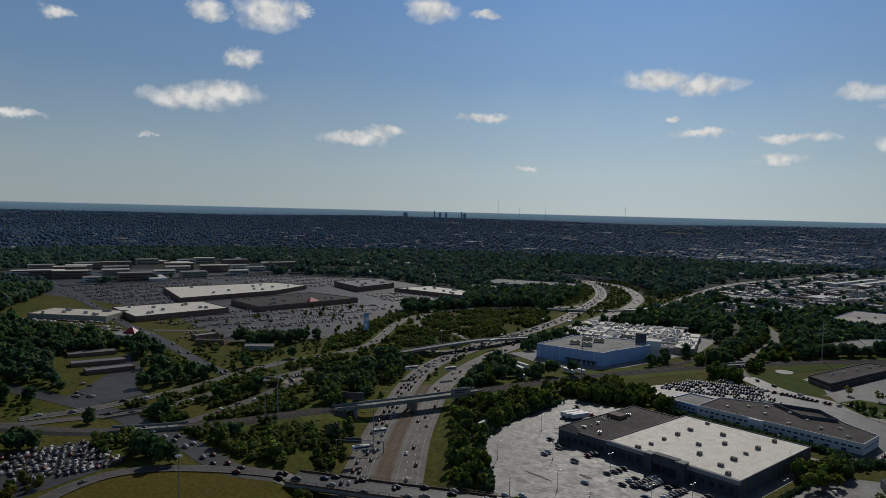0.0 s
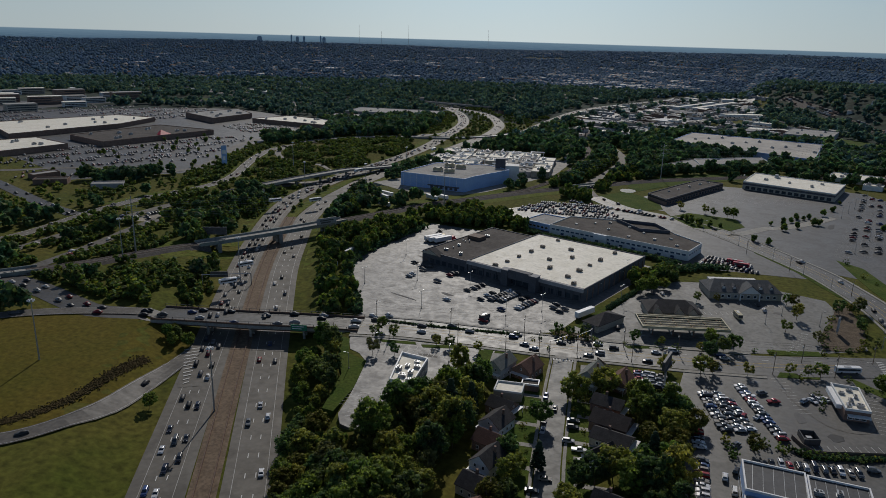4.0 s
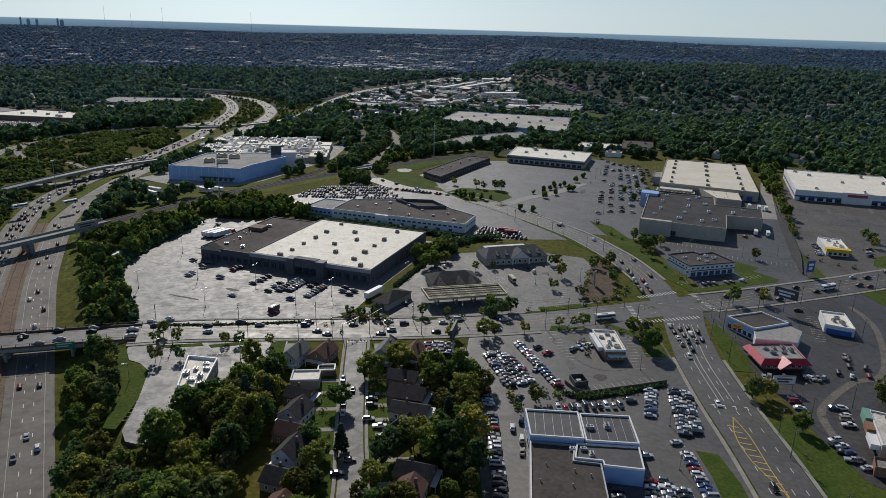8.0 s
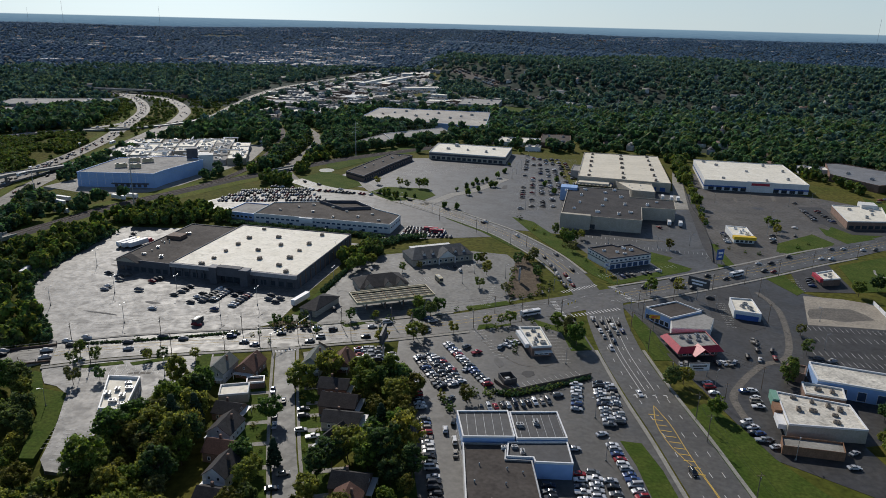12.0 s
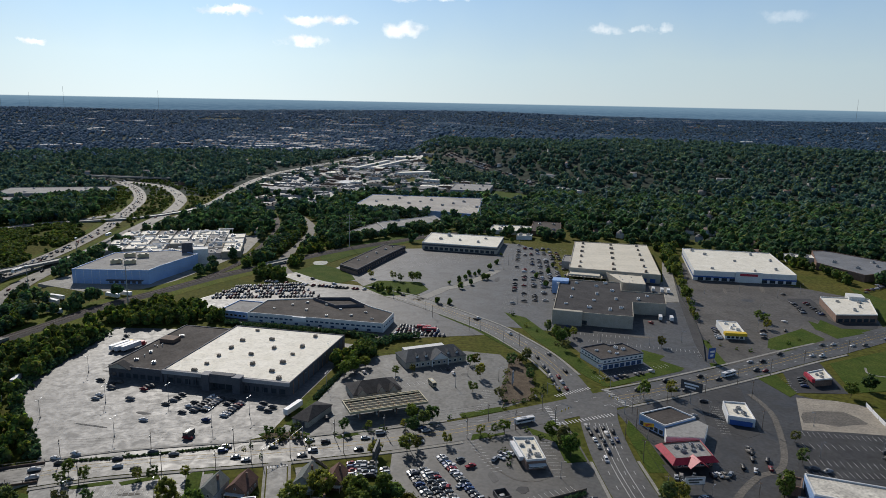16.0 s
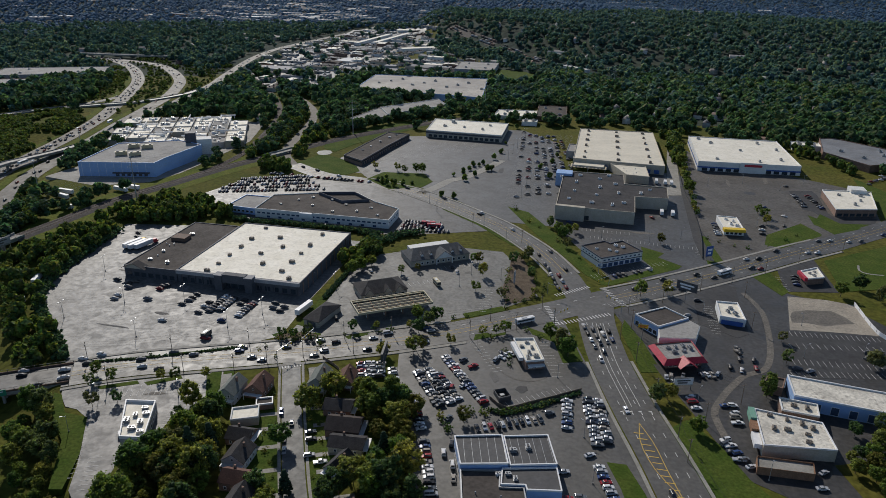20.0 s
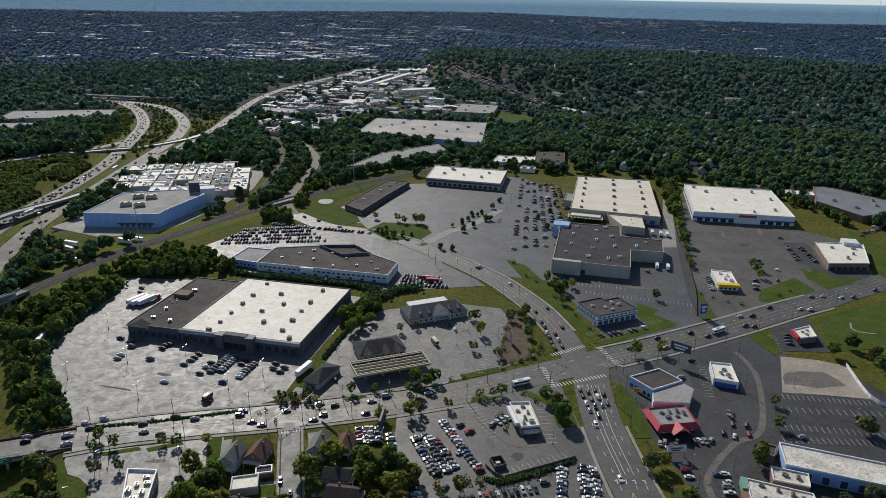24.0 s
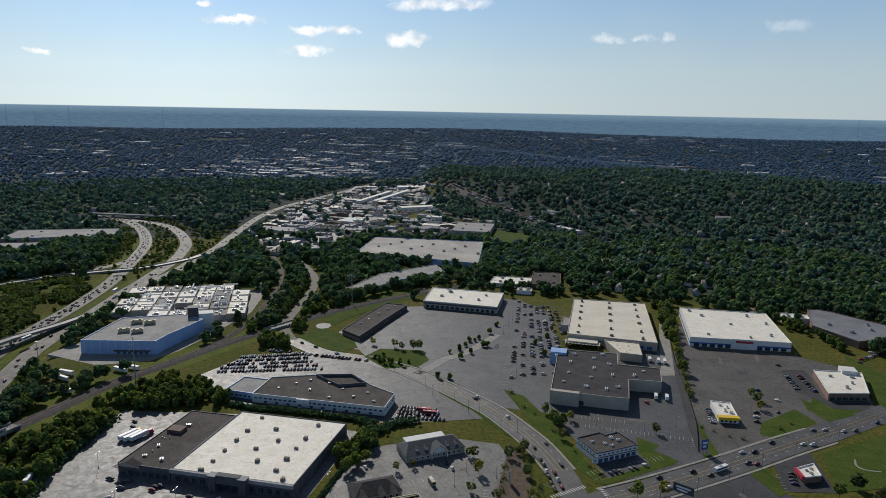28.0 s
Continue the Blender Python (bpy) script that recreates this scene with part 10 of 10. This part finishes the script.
    # apartment rows behind the mall
    for k, (x, y) in enumerate([(-1370, 605), (-1440, 670), (-1303, 616), (-1312, 679), (-1270, 725), (-1170, 704), (-1222, 796), (-1150, 809), (-1216, 905), (-1240, 986), (-1408, 1019), (-1190, 1066), (-1140, 905), (-1330, 760), (-1300, 880), (-1180, 980), (-1395, 720), (-1400, 800), (-1370, 930), (-1450, 900), (-1270, 640), (-1185, 640), (-1260, 850), (-1310, 1030), (-1250, 1080), (-1440, 760), (-1350, 680), (-1420, 980)]):
        w, d, h = 38 + 9 * (k % 3), 18 + 4 * (k % 2), 9 + 2.5 * (k % 3)
        ap = put("apartment_block", Solid().box(-w / 2, -d / 2, -3, w / 2, d / 2, h).mesh("walls", M[("wall_white", "wall_tan", "wall_brick")[k % 3]]), None, ("pale apartment block with a flat white roof", "tan apartment block behind the mall", "brick apartment block behind the mall")[k % 3], "apartment building", "apartments behind the mall")
        ap.matrix_basis = pose(x, y, float(terrain(x, y)), 0, 0, 62 + 6 * (k % 2))
        part("roof", Solid().box(-w / 2 - 0.4, -d / 2 - 0.4, h, w / 2 + 0.4, d / 2 + 0.4, h + 0.5), M[("roof_white", "roof_grey")[k % 2]], ap)
        for f in range(3):
            part("window_band", Solid().box(-w / 2 + 2, -d / 2 - 0.1, 1.2 + f * h / 3.2, w / 2 - 2, -d / 2 + 0.1, 2.8 + f * h / 3.2), M["glass"], ap)


far_town()
plant()
for a, h, w in ((36.15, 125, 9), (35.2, 117, 14), (33.95, 123, 10), (33.7, 115, 20), (35.7, 116, 18), (38.5, 112, 30)):
    x, y = -math.sin(radians(a)) * 4760, math.cos(radians(a)) * 4760
    t = put("distant_tower", Solid().box(-w / 2, -w / 2, 30, w / 2, w / 2, h).mesh("shaft", M["far_tower"]), None, "hazy office tower of the far city skyline", "tower", "far skyline")
    t.matrix_basis = pose(x, y, 0, 0, 0, a)
    part("crown", Solid().box(-w / 3, -w / 3, h, w / 3, w / 3, h + 5), M["far_tower"], t)
for a, h in ((31.0, 205), (27.2, 205), (21.0, 195), (-30.5, 215), (29.3, 170)):
    x, y = -math.sin(radians(a)) * 4700, math.cos(radians(a)) * 4700
    m = put("radio_mast", Solid().tube((x, y, 20), (x, y, h), 0.9, 0.5, 6).mesh("mast", M["wall_grey"]), None, "thin radio mast on the horizon", "mast", "radio masts")


# small trees in the car parks and along the plaza drives
def lot_trees():
    rng = np.random.default_rng(41)
    pts = [(4, 560), (14, 556), (24, 629), (34, 655), (40, 655), (47, 640), (51, 641), (24, 606), (15, 620), (30, 640), (44, 662), (56, 680), (34, 620), (102, 619), (121, 697), (73, 743), (65, 706), (128, 734), (93, 821), (98, 650), (112, 670)]
    pts += [(-52, 602), (-44, 590), (-37, 586), (-48, 596), (-40, 596), (-30, 590), (-22, 592), (-46, 610)]
    for k in range(60):
        pts.append((-740 + 190 * rng.random(), 440 + 330 * rng.random()))
    pts += [(-600 + 9 * k, 470 + 16 * k) for k in range(12)] + [(-560 + 4 * k, 620 + 14 * k) for k in range(10)]
    p = np.array(pts)
    keep = np.ones(len(p), bool)
    for poly in FOOT:
        keep &= ~inside(p[:, 0], p[:, 1], inset(poly, -3))
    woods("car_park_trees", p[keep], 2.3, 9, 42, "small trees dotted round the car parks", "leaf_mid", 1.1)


lot_trees()


def reeds():
    """Tall dry growth along the ditch inside the loop ramp."""
    rng = np.random.default_rng(52)
    line = smooth_line([(-300, 168), (-313, 158), (-309, 142), (-296, 131), (-278, 127), (-258, 129), (-243, 138), (-234, 152), (-231, 170), (-236, 195), (-239, 212)], 1.0)
    ribbon(line, 4.5, 0.2, "reeds", "reed_bed", label="brown reed bed in the ditch inside the loop", category="reeds", kind="structure")
    p = line[rng.integers(0, len(line), 5200)] + rng.normal(0, 1.5, (5200, 2))
    woods("ditch_reeds", p, 0.4, 1, 53, "tall dry reeds along a grassy ditch", "reeds", 0.8, plain=True)


reeds()


def hedge(points, wide, size, label, seed):
    """A low clipped hedge along a line."""
    rng = np.random.default_rng(seed)
    line = smooth_line(points, 0.6)
    p = np.repeat(line, 5, 0) + rng.normal(0, wide / 3, (5 * len(line), 2))
    woods("hedge", p, size, 2, seed, label, "leaf_hill", 1.0)


hedge([(-167, 293.5), (-143, 297.6), (-119, 303.6), (-100, 309)], 1.4, 0.5, "low dark hedge along the store car park", 91)
hedge([(-226, 470), (-231, 400), (-226, 362), (-200, 324), (-180, 297)], 4.0, 1.5, "ragged bushes along the edge of the store car park", 92)
hedge([(24.5, 258), (32, 256), (42, 260), (55, 266), (66, 272)], 1.6, 0.7, "clipped bushes below the restaurant's fence", 93)

hedge([(-150, 496), (-132, 489), (-110, 486), (-87, 481), (-66, 476), (-49, 471)], 3.6, 1.5, "dark scrub between the big store and the workshop", 94)
hedge([(-50, 470), (-43, 462), (-46, 452), (-36, 456), (-28, 466), (-14, 471)], 6.5, 1.6, "olive bushes behind the bank", 95)
hedge([(-49, 444), (-52, 424), (-55, 404), (-60, 384), (-64, 366)], 2.0, 0.9, "thin bushes along the store's service lane", 96)


def verge_scrub():
    rng = np.random.default_rng(61)
    pts = []
    for poly, n in [([(-375, 880), (-430, 880), (-520, 1220), (-600, 1330), (-540, 1400), (-440, 1250), (-380, 1100)], 900), ([(-445, 930), (-540, 900), (-640, 1330), (-600, 1345), (-500, 1180)], 900), ([(-350, 930), (-290, 1010), (-370, 1300), (-500, 1420), (-430, 1230), (-372, 1080)], 800), (VERGES[1], 420), (VERGES[2], 700), (VERGES[3], 260), (VERGES[0], 420), (OPEN_RAMPS, 2400), (VERGES[4], 700), ([(-720, 150), (-480, 205), (-478, 300), (-540, 340), (-660, 380), (-760, 330)], 900), ([(-430, 430), (-330, 400), (-390, 600), (-415, 600)], 420), ([(-430, 250), (-395, 260), (-405, 380), (-425, 380)], 160)]:
        xs, ys = [q[0] for q in poly], [q[1] for q in poly]
        p = np.column_stack([rng.uniform(min(xs), max(xs), n * 3), rng.uniform(min(ys), max(ys), n * 3)])
        p = p[inside(p[:, 0], p[:, 1], poly)]
        lump = np.array([noise.noise((x / 28, y / 28, 7.0)) for x, y in p])
        pts.append(p[lump > -0.2][:n])
    p = np.concatenate(pts)
    ok = np.ones(len(p), bool)
    for _, line, w, _, _ in ROADS:
        ok &= far_from(p[:, 0], p[:, 1], smooth_line(line, 25)) > w / 2 + 3
    for line in (RAIL, RAIL_2):
        ok &= far_from(p[:, 0], p[:, 1], smooth_line(line, 25)) > 7
    for _, poly, _ in LOTS:
        ok &= ~inside(p[:, 0], p[:, 1], poly)
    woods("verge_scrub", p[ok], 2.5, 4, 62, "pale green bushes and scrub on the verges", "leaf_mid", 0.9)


verge_scrub()


def freight_wagons():
    """Goods wagons standing on the sidings."""
    rng = random.Random(71)
    line = smooth_line([(30, 1850), (74, 1740), (134, 1600), (200, 1420), (240, 1310)], 17)
    for o in (-8, -2, 6):
        ln = offset(line, o)
        for k in range(len(ln) - 1):
            if rng.random() < 0.35:
                continue
            (x, y), (x2, y2) = ln[k], ln[k + 1]
            w = put("freight_wagon", WAGONS[rng.randrange(3)], None, "goods wagon standing in the rail yard", "wagon", "wagons in the rail yard")
            w.matrix_basis = pose(x, y, float(terrain(x, y)) + 0.6, 0, 0, math.degrees(math.atan2(y2 - y, x2 - x)))
            part("running_gear", Solid().box(-6, -1, 0, 6, 1, 1.1), M["black"], w)


WAGONS = [Solid().box(-7.5, -1.5, 1.1, 7.5, 1.5, h).mesh("wagon_body", M[m]) for h, m in ((4.4, "wall_brick"), (4.2, "wall_grey"), (3.4, "dark_metal"))]
freight_wagons()
